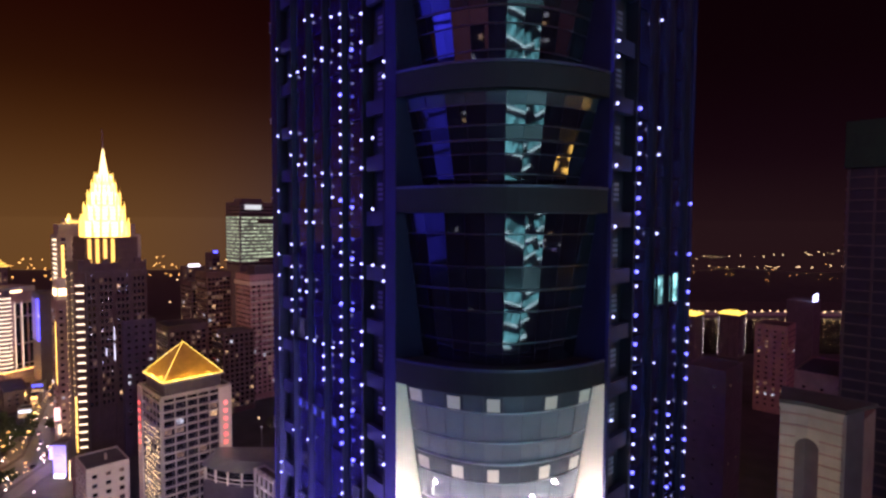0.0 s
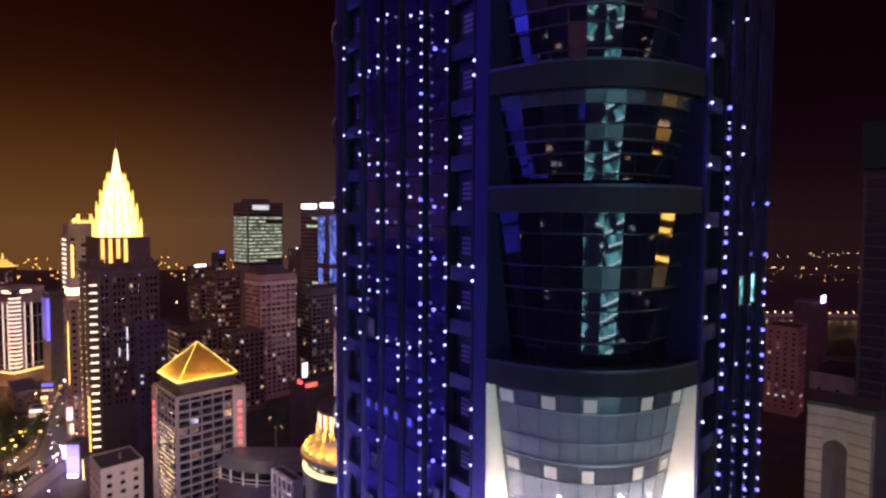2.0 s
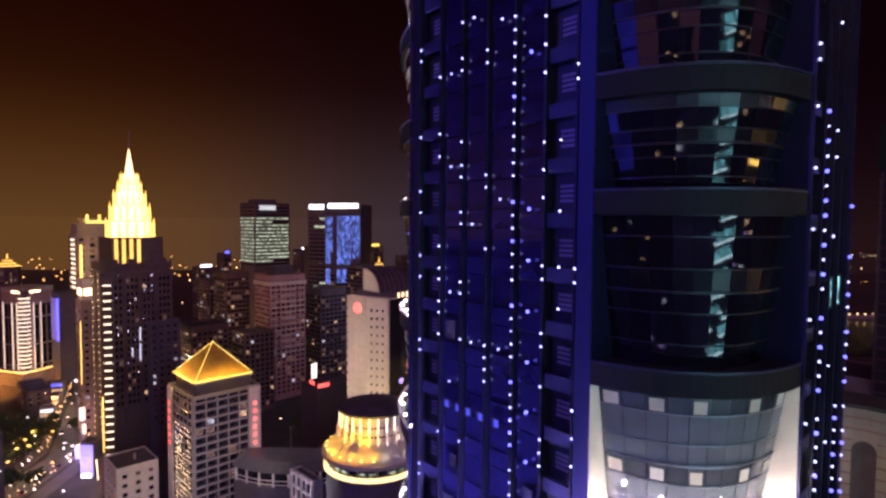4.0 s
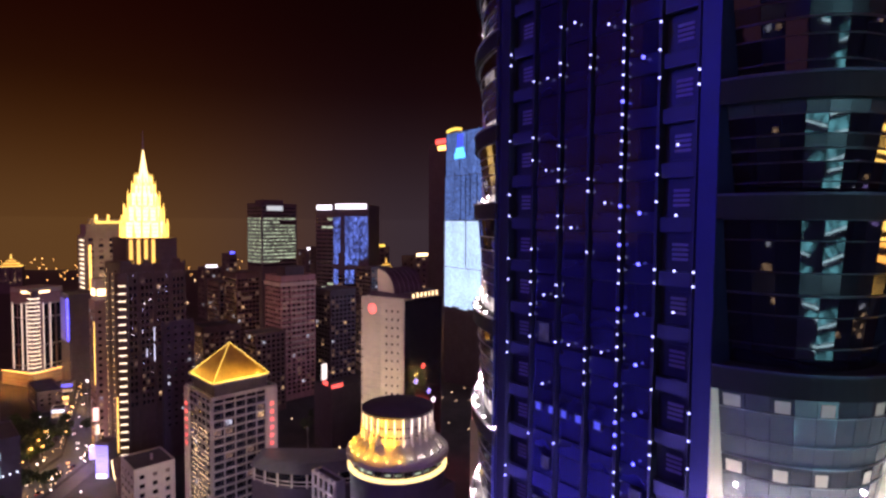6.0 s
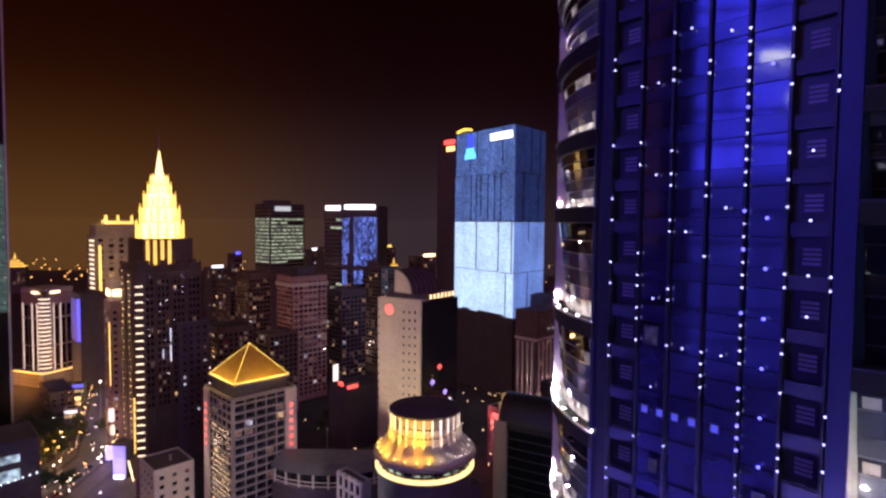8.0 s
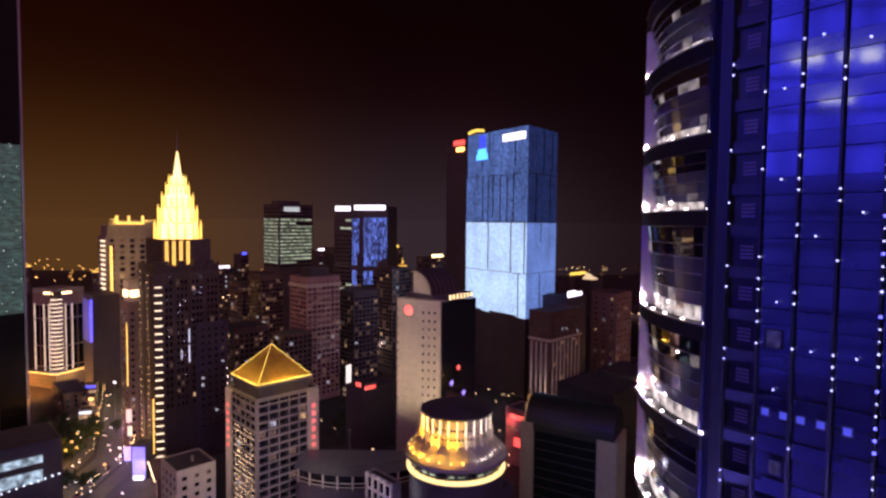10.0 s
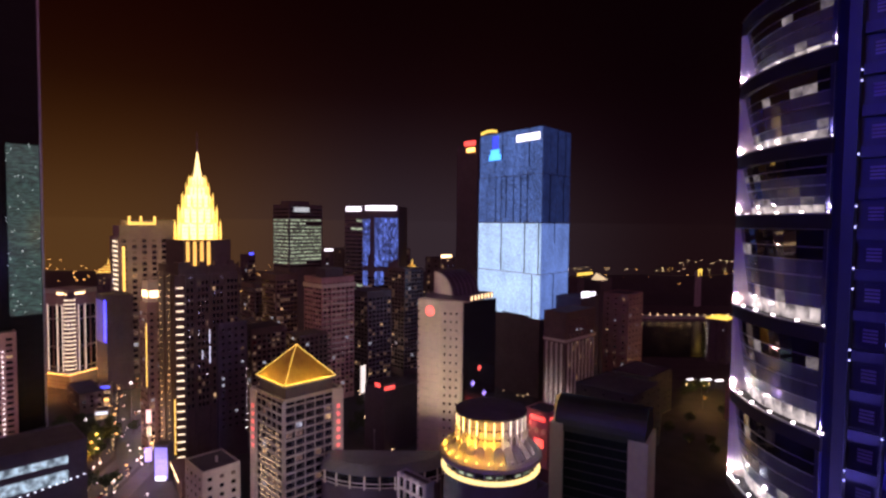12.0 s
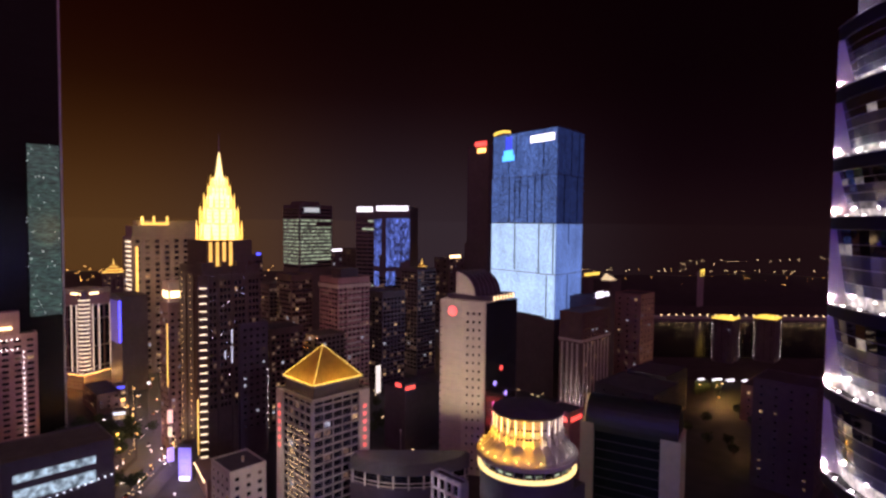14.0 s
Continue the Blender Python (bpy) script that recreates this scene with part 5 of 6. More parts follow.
dots(glass_tower_west, bead(0.35, L_REFLECTFLECK), [(rng.uniform(17, 34), -0.5, rng.uniform(84, 192)) for k in range(40)])
part("edge_fin", boxes((35.2, 36.4, -0.8, 0.4, 0, 300)), M_METAL, glass_tower_west, "metal corner fin")
pink = flats("rose_tower", (-345, 310), 38, 30, 74, M_ROSE, "rose-tiled residential tower edged with white lamps", 34, 6, 3, 3.6, 0.02, dim=0.05, win=(3.2, 1.5))
dots(pink, bead(0.38, G_WHITE), [(31.0, -0.6, z) for z in np.arange(3, 66, 3.2)] + [(x, -0.6, 72) for x in np.arange(2, 30, 2.6)] + [(x, -0.6, 66) for x in np.arange(2, 30, 2.6)])
part("roof_house", boxes((6, 30, 5, 25, 74, 88)), M_ROSE, pink)
part("roof_lamp", boxes((8, 26, 3.4, 4.8, 77.5, 79)), G_WARM, pink, "warm roof lamp")
lamp("roof_light", (-320, 321, 82), 2500, (1.0, 0.8, 0.5), 0.8)
low = block("low_modern_block", (-262, 236), 44, 30, 36, M_DARK, "low dark modern block with bright cyan-white shop bands", "building")
for z0, z1 in ((18, 23.5), (27, 30.5)):
    part("light_band", boxes((4, 36, -0.5, 0, z0, z1)), lit_room("shop_window", (0.6, 0.9, 1.0), 1.0, 0.3, 0.35, 0.7), low, "bright shop band")
dots(low, bead(0.45, G_CYAN), [(x, -1.2, 14.5 + 0.12 * x) for x in np.arange(6, 44, 2.8)])

# ---- nearer low buildings ----
cream = flats("cream_block", (-172, 262), 19, 22, 21.5, M_CREAM, "low cream block with square windows", 41, 3, 4, 4.6, 0.02, 4.0, 0.2, (2.6, 2.4))
part("chimney", boxes((10, 11, 8, 9, 22, 25)), M_CREAM, cream)
podium = block("shop_podium", (-190.8, 280), 7, 28, 9.5, M_BROWN, "low brown shop podium with a row of eave lamps", "building", 34)
part("eave", boxes((-1.2, 6.5, -1.0, 27.5, 9.5, 10.1)), M_BROWN, podium, "overhanging flat eave")
for y in np.arange(0.5, 27.5, 2.2):
    part("eave_lamp", boxes((-1.5, -0.9, y - 0.5, y + 0.5, 9.0, 9.5)), G_WARM, podium, "warm eave lamp")
for y in (4, 15, 24):
    lamp("eave_light", podium.matrix_basis @ Vector((-2.4, y, 8.4)), 900, (1.0, 0.72, 0.4), 0.3)
screen_shop = block("screen_shop", (-215, 300), 7.4, 8, 19.4, M_DARK, "narrow dark shop with a large violet screen", "shop", 0)
screen = part("violet_screen", boxes((0.3, 7.1, -0.5, 0, 1.0, 18.6)), glow("bright_violet_screen", (0.20, 0.17, 1.0), 0.95), screen_shop, "large violet screen")
part("screen_mark", boxes((1.6, 5.6, -0.62, -0.5, 12.5, 13.8), (1.9, 5.2, -0.62, -0.5, 9.6, 10.2)), glow("blue_screen_mark", (0.10, 0.12, 0.9), 0.9), screen, "darker blue bars on the screen")
part("entrance_light", boxes((1.0, 6.4, -1.2, -0.6, 0.6, 2.6)), G_SIGN, screen_shop, "white entrance light")
lamp("screen_light", (-213, 294, 9), 2200, VIOLET, 0.8)


# the mast is added only to hold the round lamp at its height
def mast_lamp(x, y, z):
    t = thing("mast_lamp", Matrix.Translation((x, y, ground_z(x, y))), "round white lamp held up by an added mast", "street lamp", "mast lamps")
    bm = bmesh.new()
    add_prism(bm, circle(0.22, 8), 0, z, circle(0.12, 8))
    part("pole", bm, M_METAL, t)
    part("lamp_globe", bead(1.05, G_SIGN), None, t, "round white lamp", Matrix.Translation((0, 0, z + 0.6)))


mast_lamp(-281, 395, 26)
mast_lamp(-270.6, 395, 27.6)
lamp("shop_light", (-226, 318, 20), 2500, (1.0, 0.75, 0.6), 0.6)

curved = thing("curved_roof_hall", pose(-86, 248, 0), "grey hall with a curved metal roof and a glazed gallery", "building")
bm = bmesh.new()
add_prism(bm, circle(46, 24, 0, 46, math.pi * 1.30, math.pi * 1.72) + [(30, 24), (-28, 24)], 0, 21)
part("wall", bm, M_DARK, curved)
bm = bmesh.new()
add_prism(bm, circle(44, 24, 0, 46, math.pi * 1.30, math.pi * 1.72) + [(30, 24), (-28, 24)], 21, 28)
part("gallery", bm, M_GLASS, curved)
bm = bmesh.new()
add_prism(bm, circle(47, 24, 0, 46, math.pi * 1.30, math.pi * 1.72) + [(31, 25), (-29, 25)], 28, 30.5, circle(40, 24, 0, 46, math.pi * 1.30, math.pi * 1.72) + [(29, 23), (-27, 23)])
part("roof", bm, material("blue_grey_roof", (0.16, 0.18, 0.22), 0.45, 0.3, 0.2, 0.4), curved, "curved blue-grey metal roof")
for i in range(9):
    a = math.pi * (1.31 + 0.05 * i)
    part("column", boxes((-0.4, 0.4, -0.4, 0.4, 21, 28)), M_CREAM, curved, m=Matrix.Translation((45.5 * math.cos(a), 46 + 45.5 * math.sin(a), 0)))

# unseen cool lamp added to lift the hall's front
lamp("hall_light", (-100, 224, 25), 3000, (0.75, 0.82, 1.0), 0.5)

for z in (22.2, 24.0):
    bm = bmesh.new()
    rr = circle(46.3, 24, 0, 46, math.pi * 1.30, math.pi * 1.72)
    add_prism(bm, rr + circle(46.0, 24, 0, 46, math.pi * 1.30, math.pi * 1.72)[::-1], z, z + 0.4)
    part("gallery_rail", bm, M_CREAM, curved, "pale gallery rail")
lattice = block("lattice_building", (-62, 203), 4, 16, 45, M_GREY, "grey building with a white lattice of frames", "building")
for z in (11, 17, 23, 29, 35, 40, 45):
    part("lattice_beam", box_mesh(16, 0.7, 0.9, M_CREAM), None, lattice, m=on_face("l", 8, z, 0.1))
for s in (0.6, 4.3, 8.0, 11.7, 15.4):
    part("lattice_post", box_mesh(0.8, 0.9, 46, M_CREAM), None, lattice, m=on_face("l", s, 23, 0.1))
for z in (14, 20, 26, 32, 37.5, 42.5):
    for s in (2.45, 6.15, 9.85, 13.55):
        part("pane", box_mesh(2.8, 0.2, 4.4, M_GLASS), None, lattice, m=on_face("l", s, z))
# free-hanging lamp added to whiten the lattice
lamp("terrace_light", (-76, 196, 42), 4000, (0.95, 0.95, 1.0), 0.5)
plinth = block("lit_plinth_block", (-36, 176), 26, 26, 50, M_DARK, "dark block under the round roof with a lit glazed side", "building")
for z in np.arange(20, 49, 4):
    for s in steps(1, 25, 6):
        part("window", window_mesh(3.6, 2.8, rng.choice((L_OFFICE, L_DIM, M_GLASS)), M_STONE), None, plinth, m=on_face("l", s, z))

slab = thing("vaulted_slab", pose(8, 222, 0), "dark glass slab block with pale end walls and a barrel roof", "building")
S0 = Matrix.Translation((-8, -222, 0))
SP, SQ = (-9.5, 231.0), (24.5, 211.5)
sl = math.dist(SP, SQ)
part("wall", boxes((0, sl, 0, 16, 0, 58)), material("green_black_glass", (0.014, 0.022, 0.022), 0.25, 0, 0.3, 0.4, 0.05, spec=0.3), slab, "dark glass wall", S0 @ facing(SP, SQ, 0, 0))
part("end_wall", boxes((-0.4, 5.2, -1.6, 16.4, 0, 61)), M_CREAM, slab, "pale end wall", S0 @ facing(SP, SQ, 0, 0))
part("end_wall", boxes((sl - 7.5, sl + 0.2, -1.6, 16.4, 0, 59.5)), M_CREAM, slab, "pale end wall", S0 @ facing(SP, SQ, 0, 0))
bm = bmesh.new()
arc = [(8 - 9.5 * math.cos(math.pi * i / 16), 58 + 13.0 * math.sin(math.pi * i / 16)) for i in range(17)]
lo = [bm.verts.new((1.5, y, z)) for y, z in arc]
hi = [bm.verts.new((sl - 1.0, y, z)) for y, z in arc]
bm.faces.new(lo)
bm.faces.new(hi[::-1])
for i in range(16):
    bm.faces.new((lo[i], lo[i + 1], hi[i + 1], hi[i]))
bm.faces.new((lo[0], hi[0], hi[-1], lo[-1]))
# rim emits faintly in place of gold light falling on the arch
part("arch_rim", boxes((0.9, 1.4, -1.2, 0.6, 58, 63), (0.9, 1.4, 0.6, 3.0, 63, 68), (0.9, 1.4, 3.0, 7.0, 68, 71)), glow("gold_rim_glow", (1.0, 0.6, 0.1), 0.2), slab, "arch rim with dim gold light put into its glow", S0 @ facing(SP, SQ, 0, 0))
part("barrel_roof", bm, material("dark_green_roof", (0.022, 0.03, 0.024), 0.4, 0, 0.3, 0.4), slab, "dark barrel roof", S0 @ facing(SP, SQ, 0, 0))
for z in np.arange(6, 56, 4):
    part("floor_line", box_mesh(sl - 13, 0.15, 0.35, M_DARK), None, slab, m=S0 @ facing(SP, SQ, sl / 2 - 1, z))

red_block = block("red_lit_block", (6, 318), 16, 16, 33, M_ROSE, "low block washed red by its neon signs", "building")
part("red_sign", boxes((-0.5, 0, 2, 12, 28, 30.4), (2, 13, -0.5, 0, 28, 30.4)), G_RED, red_block, "red sign of plain bars")
part("red_sign", boxes((-0.5, 0, 3, 9, 12, 17)), G_RED, red_block, "red sign of plain bars")
for s in (3, 8, 13):
    part("window", window_mesh(3.4, 3.0, L_DIM, M_ROSE), None, red_block, m=on_face("l", s, 22))
lamp("red_light", (-8, 322, 24), 5000, (1.0, 0.16, 0.14), 0.6)

# ---- beyond, towards the river ----
hotel2 = block("ribbed_hotel", (38, 418), 44, 20, 76, M_SEPIA, "rose stone hotel with tall ribs and uplights", "building")
for s in steps(1, 43, 8):
    part("rib", box_mesh(1.4, 0.9, 52, M_CREAM), None, hotel2, m=on_face("r", s, 27))
for s in steps(1, 19, 4):
    part("rib", box_mesh(1.4, 0.9, 52, M_CREAM), None, hotel2, m=on_face("l", s, 27))
part("cornice", boxes((-0.6, 44.6, -0.6, 20.6, 54, 56)), M_CREAM, hotel2)
grid(hotel2, "r", steps(3, 41, 7), np.arange(58, 74, 4), [(8, window_mesh(2, 2.2, M_GLASS, M_ROSE)), (1, window_mesh(2, 2.2, L_COOL, M_ROSE))], rng)
grid(hotel2, "r", steps(4, 40, 7), np.arange(8, 53, 4), [(12, window_mesh(2, 2.2, M_GLASS, M_ROSE)), (1, window_mesh(2, 2.2, L_WARM, M_ROSE))], rng)
for p in ((30, 416, 3), (36, 412, 3)):
    lamp("uplight", p, 9000, WHITE, 0.4)
sign_w = block("sign_building", (60, 460), 30, 26, 82, M_DARK, "dark building with a white roof sign", "building")
part("roof_sign", boxes((0, 12, -0.6, 0, 83, 88), (13, 22, -0.6, 0, 83.5, 86.5)), G_SIGN, sign_w, "white and orange roof sign")
part("sign_frame", boxes((0, 22, 0, 0.5, 82, 88)), M_METAL, sign_w)
flats("dark_flats", (120, 520), 30, 26, 78, M_BROWN, "brown flats near the river with one lit side", 51, 4, 3, 5.2, 0.05)
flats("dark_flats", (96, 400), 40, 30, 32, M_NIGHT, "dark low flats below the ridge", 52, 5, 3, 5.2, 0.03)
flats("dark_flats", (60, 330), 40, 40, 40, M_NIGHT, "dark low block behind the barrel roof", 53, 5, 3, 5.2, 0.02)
flats("dark_flats", (176, 384), 44, 30, 26, M_BROWN, "dark brown block with banded storeys", 54, 6, 3, 5.2, 0.02)
for i, x in enumerate((394, 470)):
    tw = flats("riverside_tower", (x + 20, 905 + 8 * i), 36, 32, -12, M_DARK, "riverside tower outlined by lamps with a gold-lit roof", 55 + i, 3, 3, 5.0, 0.06, z_from=-78, group="riverside towers")
    # roof slabs emit, gold floodlighting put into them
    part("gold_roof", boxes((-1, 37, -1, 33, -11, -9.4), (8, 28, 8, 24, -9.4, -6.5)), G_YELLOW, tw, "gold-lit roof")
    dots(tw, bead(0.4, G_WHITE), [(-0.8, 31, z) for z in np.arange(-76, -14, 8.0)] + [(35, -0.8, z) for z in np.arange(-76, -14, 8.0)])
gate = block("gold_gate", (640, 1500), 26, 8, 20, M_GREY, "small gold-lit gate building on the far bank", "building")
part("gold_light", boxes((-1, 27, -1, -0.2, 20, 26), (0, 6, -1, -0.2, 8, 20), (20, 26, -1, -0.2, 8, 20)), G_YELLOW, gate)
yr = block("gold_roofed_hall", (140, 800), 40, 26, 66, M_DARK, "dark tower with a gold-lit roof edge", "building")
part("gold_edge", boxes((-1, 41, -1, 0, 70, 74)), G_YELLOW, yr)
tri = block("gabled_tower", (128, 640), 26, 22, 80, M_DARK, "dark tower with a small lit gable", "building")
bm = bmesh.new()
add_prism(bm, [(-1, -1), (14, -1), (14, 12), (-1, 12)], 80, 88, [(-1, 5), (-0.5, 5), (-0.5, 6), (-1, 6)])
# gable glows by emission, its lighting put into the surface
part("lit_gable", bm, glow("pale_gold", (1.0, 0.8, 0.4), 0.8), tri)


def light_row(name, places, r, mat, label):
    bm = bmesh.new()
    for p in places:
        m = Matrix.Translation(p)
        add_box(bm, -r, r, -r, r, -r, r, m)
    return tagged(part(name, bm, mat, None), label, "lights", kind="stuff")


rl = random.Random(77)
light_row("far_lights", [(x, 1750 + rl.uniform(-40, 40), 4 + rl.uniform(-3, 3)) for x in np.arange(60, 2200, 22) if rl.random() < 0.85], 0.85, G_WARM, "row of warm lamps along the far bank")
light_row("far_lights", [(rl.uniform(60, 2200), 1650 + rl.uniform(0, 100), rl.uniform(-40, 15)) for _ in range(90)], 0.6, G_AMBER, "scattered amber lamps on the far bank")
light_row("hill_lights", [(700 + 15 * i + rl.uniform(-6, 6), 1760, 28 + 0.55 * i + rl.uniform(-6, 6)) for i in range(70) if rl.random() < 0.6], 0.75, G_WARM, "faint lamps climbing the hill")
light_row("quay_lights", [(x, 1340, -72 + rl.uniform(-1, 1)) for x in np.arange(300, 1400, 19)], 0.95, G_WARM, "row of warm lamps along the quay")
light_row("far_lights", [(rl.uniform(-1600, -420), rl.uniform(1000, 1700), rl.uniform(12, 40)) for _ in range(170)], 0.8, G_AMBER, "scattered amber lamps of the old town")
light_row("far_lights", [(rl.uniform(-420, -20), rl.uniform(760, 1100), rl.uniform(10, 60)) for _ in range(160)], 0.6, G_WARM, "scattered warm lamps between the far towers")
quay = part("quay_wall", boxes((60, 2000, 1342, 1352, -86, -76)), M_GREY, None)
tagged(quay, "long grey quay wall along the river", "quay", kind="structure")
flats("gold_lit_hall", (-178, 700), 40, 30, 110, M_DARK, "dark far tower with a small gold crown", 71, 4, 3, 5.0, 0.06)
for nm, x, y, w, z, m in (("far_tower", -352, 840, 12, 92, G_DEEPBLUE), ("far_tower", -250, 900, 40, 96, G_SIGN), ("far_tower", -120, 760, 26, 108, G_YELLOW), ("far_tower", -60, 690, 30, 100, G_WARM), ("far_tower", -372, 800, 26, 74, G_SIGN), ("far_tower", -20, 720, 44, 118, G_CYAN), ("far_tower", -470, 760, 40, 90, G_YELLOW)):
    t = flats(nm, (x, y), w, 26, z, M_DARK, "distant dark tower with a small lit roof sign", int(z), 3, 2, 7.0, 0.12, win=(3.0, 2.4))
    part("roof_sign", boxes((2, w * 0.7, -0.6, 0, z + 1, z + 4.5)), m, t, "small lit roof sign")


def pagoda_tower(x, y, z, w, label):
    """A dark tower with a stepped gold-lit roof."""
    t = block("pagoda_tower", (x, y), w, w * 0.7, z, M_DARK, label, "building", 30, group="pagoda towers")
    window_field(t, "far_glazing", [(on_face(face, s, zz), 2.4, 1.6, rl.choice((M_GLASS, M_GLASS, M_GLASS, L_DIM, L_WARM))) for face, ln in (("r", w), ("l", w * 0.7)) for zz in np.arange(max(20, z - 50), z - 3, 4.5) for s in steps(1, ln - 1, 5)])
    for i in range(3):
        k, c, d = 0.5 - 0.14 * i, w / 2, w * 0.35
        z0 = z + 1 + w * 0.13 * i
        bm = bmesh.new()
        add_prism(bm, [(c - w * k, d - w * k * 0.7), (c + w * k, d - w * k * 0.7), (c + w * k, d + w * k * 0.7), (c - w * k, d + w * k * 0.7)], z0, z0 + w * 0.05,
                  [(c - w * k * 0.7, d - w * k * 0.5), (c + w * k * 0.7, d - w * k * 0.5), (c + w * k * 0.7, d + w * k * 0.5), (c - w * k * 0.7, d + w * k * 0.5)])
        # tiers and finial emit in place of floodlights on the roof
        part("roof_tier", bm, G_GOLD, t, "gold-lit roof tier")
        part("roof_storey", boxes((c - w * k * 0.66, c + w * k * 0.66, d - w * k * 0.45, d + w * k * 0.45, z0 + w * 0.05, z0 + w * 0.13)), M_GOLDROOF, t)
    bm = bmesh.new()
    add_prism(bm, circle(w * 0.05, 6, w / 2, w * 0.35), z + 1 + w * 0.39, z + 1 + w * 0.7, circle(0.1, 6, w / 2, w * 0.35))
    part("finial", bm, G_GOLD, t)


pagoda_tower(-682, 1000, 47, 36, "distant dark tower with a stepped gold-lit roof")
pagoda_tower(-275, 600, 66, 14, "dark tower with a small stepped gold-lit roof")
pagoda_tower(-98, 640, 86, 22, "dark tower with a stepped gold-lit roof and finial")
pagoda_tower(-878, 1050, 50, 38, "distant dark tower with a stepped gold-lit roof")
# strong bare lamps added to fill the far blocks with street glow
for p, w, c in (((-420, 640, 12), 40000, AMBER), ((-300, 640, 12), 30000, AMBER), ((-170, 540, 12), 20000, (1.0, 0.7, 0.5)), ((-60, 620, 12), 20000, AMBER), ((200, 640, -20), 7000, AMBER), ((420, 840, -70), 3000, AMBER)):
    lamp("square_light", p, w, c, 1.5)

# ---- seen at the start, on the far side of the glass tower ----
arch = thing("arched_building", pose(92, 136, 0), "pale stone building with a tall arched portal and banded walls", "building")
A0 = Matrix.Translation((-92, -136, 0))
AP, AM, AQ = (87.3, 140.6), (92.4, 137.6), (97.0, 131.9)
TOP, ARCH_R, ARCH_Z = 97.4, 2.6, 86.6
for p, q, near_arch in ((AP, AM, 1), (AM, AQ, 0)):
    ln = math.dist(p, q)
    wall_at = A0 @ facing(p, q, 0, 0)
    s0, s1 = (0.0, ln - ARCH_R) if near_arch else (ARCH_R, ln)
    pier = part("pier", boxes((s0, s1, 0, 3.0, 0, TOP)), M_STONE, arch, "", wall_at)
    bm = bmesh.new()
    cx = ln if near_arch else 0.0
    a0 = math.pi / 2 if near_arch else 0.0
    rings = []
    for i in range(9):
        x, z = cx + ARCH_R * math.cos(a0 + math.pi / 2 * i / 8), ARCH_Z + ARCH_R * math.sin(a0 + math.pi / 2 * i / 8)
        rings.append([bm.verts.new(v) for v in ((x, 0, z), (x, 0, TOP), (x, 3.0, TOP), (x, 3.0, z))])
    for r0, r1 in zip(rings, rings[1:]):
        for k in range(4):
            bm.faces.new((r0[k], r0[(k + 1) % 4], r1[(k + 1) % 4], r1[k]))
    part("arch", bm, M_STONE, arch, "", wall_at)
    for z in np.arange(60, TOP - 1, 2.9):
        e0, e1 = (s0 - 0.2, s1) if near_arch else (s0, s1 + 0.2)
        if z > ARCH_Z + ARCH_R:
            e0, e1 = (e0, ln) if near_arch else (0, e1)
        part("band", boxes((e0, e1, -0.22, 0, z, z + 0.45)), M_BROWN, pier)
    part("cornice", boxes((-0.4 if near_arch else 0, ln if near_arch else ln + 0.4, -0.5, 0, TOP - 0.9, TOP)), M_STONE, arch, "", wall_at)
bm = bmesh.new()
add_prism(bm, [(88.5, 143.0), (93.8, 140.4), (98.9, 134.6), (106.5, 137.5), (94.5, 150.0)], 0, TOP - 0.6)
part("body", bm, M_DARK, arch, "", A0)
bm = bmesh.new()
add_prism(bm, [(86.8, 140.6), (92.2, 137.2), (97.2, 131.2), (109.5, 137.0), (94.5, 152.0)], TOP, TOP + 1.0)
part("roof", bm, M_ROOF, arch, "dark flat roof with wide eaves", A0)
bm = bmesh.new()
add_prism(bm, [(106.5, 137.5), (116, 146), (104, 158), (94.5, 150)], 0, TOP - 3.5)
part("rear_wing", bm, M_BROWN, arch, "", A0)
# bare lamp floating before the portal, added to warm its pier
lamp("portal_flood", (84.0, 127.0, 82), 1500, (1.0, 0.72, 0.42), 0.4)
flats("stone_block", (112, 216), 20, 16, 84, M_DARK, "dark stone block with a flat roof", 61, 2, 2, 8.0, 0.0, dim=0.03, win=(1.2, 1.0))
flats("brown_tower", (254, 405), 22, 22, 66, M_BROWN, "brown residential tower with a flat roof", 62, 4, 4, 4.0, 0.05)
flats("brown_block", (196, 262), 40, 24, 68, M_BROWN, "dark brown block with a stepped roof", 63, 5, 3, 5.0, 0.02)
flats("grey_block", (125, 280), 26, 30, 60, M_DARK, "grey block with faint windows", 64, 4, 4, 4.6, 0.01, dim=0.04)
# solid near-black block stands in for the shade inside the open floors
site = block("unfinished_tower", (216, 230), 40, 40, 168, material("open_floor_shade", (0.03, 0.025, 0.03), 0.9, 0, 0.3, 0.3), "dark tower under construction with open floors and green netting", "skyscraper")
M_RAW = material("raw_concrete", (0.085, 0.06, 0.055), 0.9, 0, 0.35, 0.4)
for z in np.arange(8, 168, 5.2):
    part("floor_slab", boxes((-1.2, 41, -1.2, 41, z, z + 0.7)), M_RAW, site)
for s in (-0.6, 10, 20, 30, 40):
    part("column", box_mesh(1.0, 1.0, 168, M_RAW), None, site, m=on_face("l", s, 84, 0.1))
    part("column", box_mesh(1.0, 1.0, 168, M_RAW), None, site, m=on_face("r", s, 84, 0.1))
part("netting", boxes((-1.6, 41.6, -1.6, 41.6, 168.8, 190)), material("green_netting", (0.008, 0.03, 0.012), 0.9, 0, 0.4, 0.5), site, "dark green scaffold netting")
part("jib", boxes((-6, 30, -2, -1, 196, 198), (8, 9.2, -2, -1, 190, 202)), M_METAL, site, "crane jib")
blue_sign = block("blue_sign_building", (470, 700), 40, 30, 42, M_DARK, "dark riverside building with a blue-white roof sign", "building")
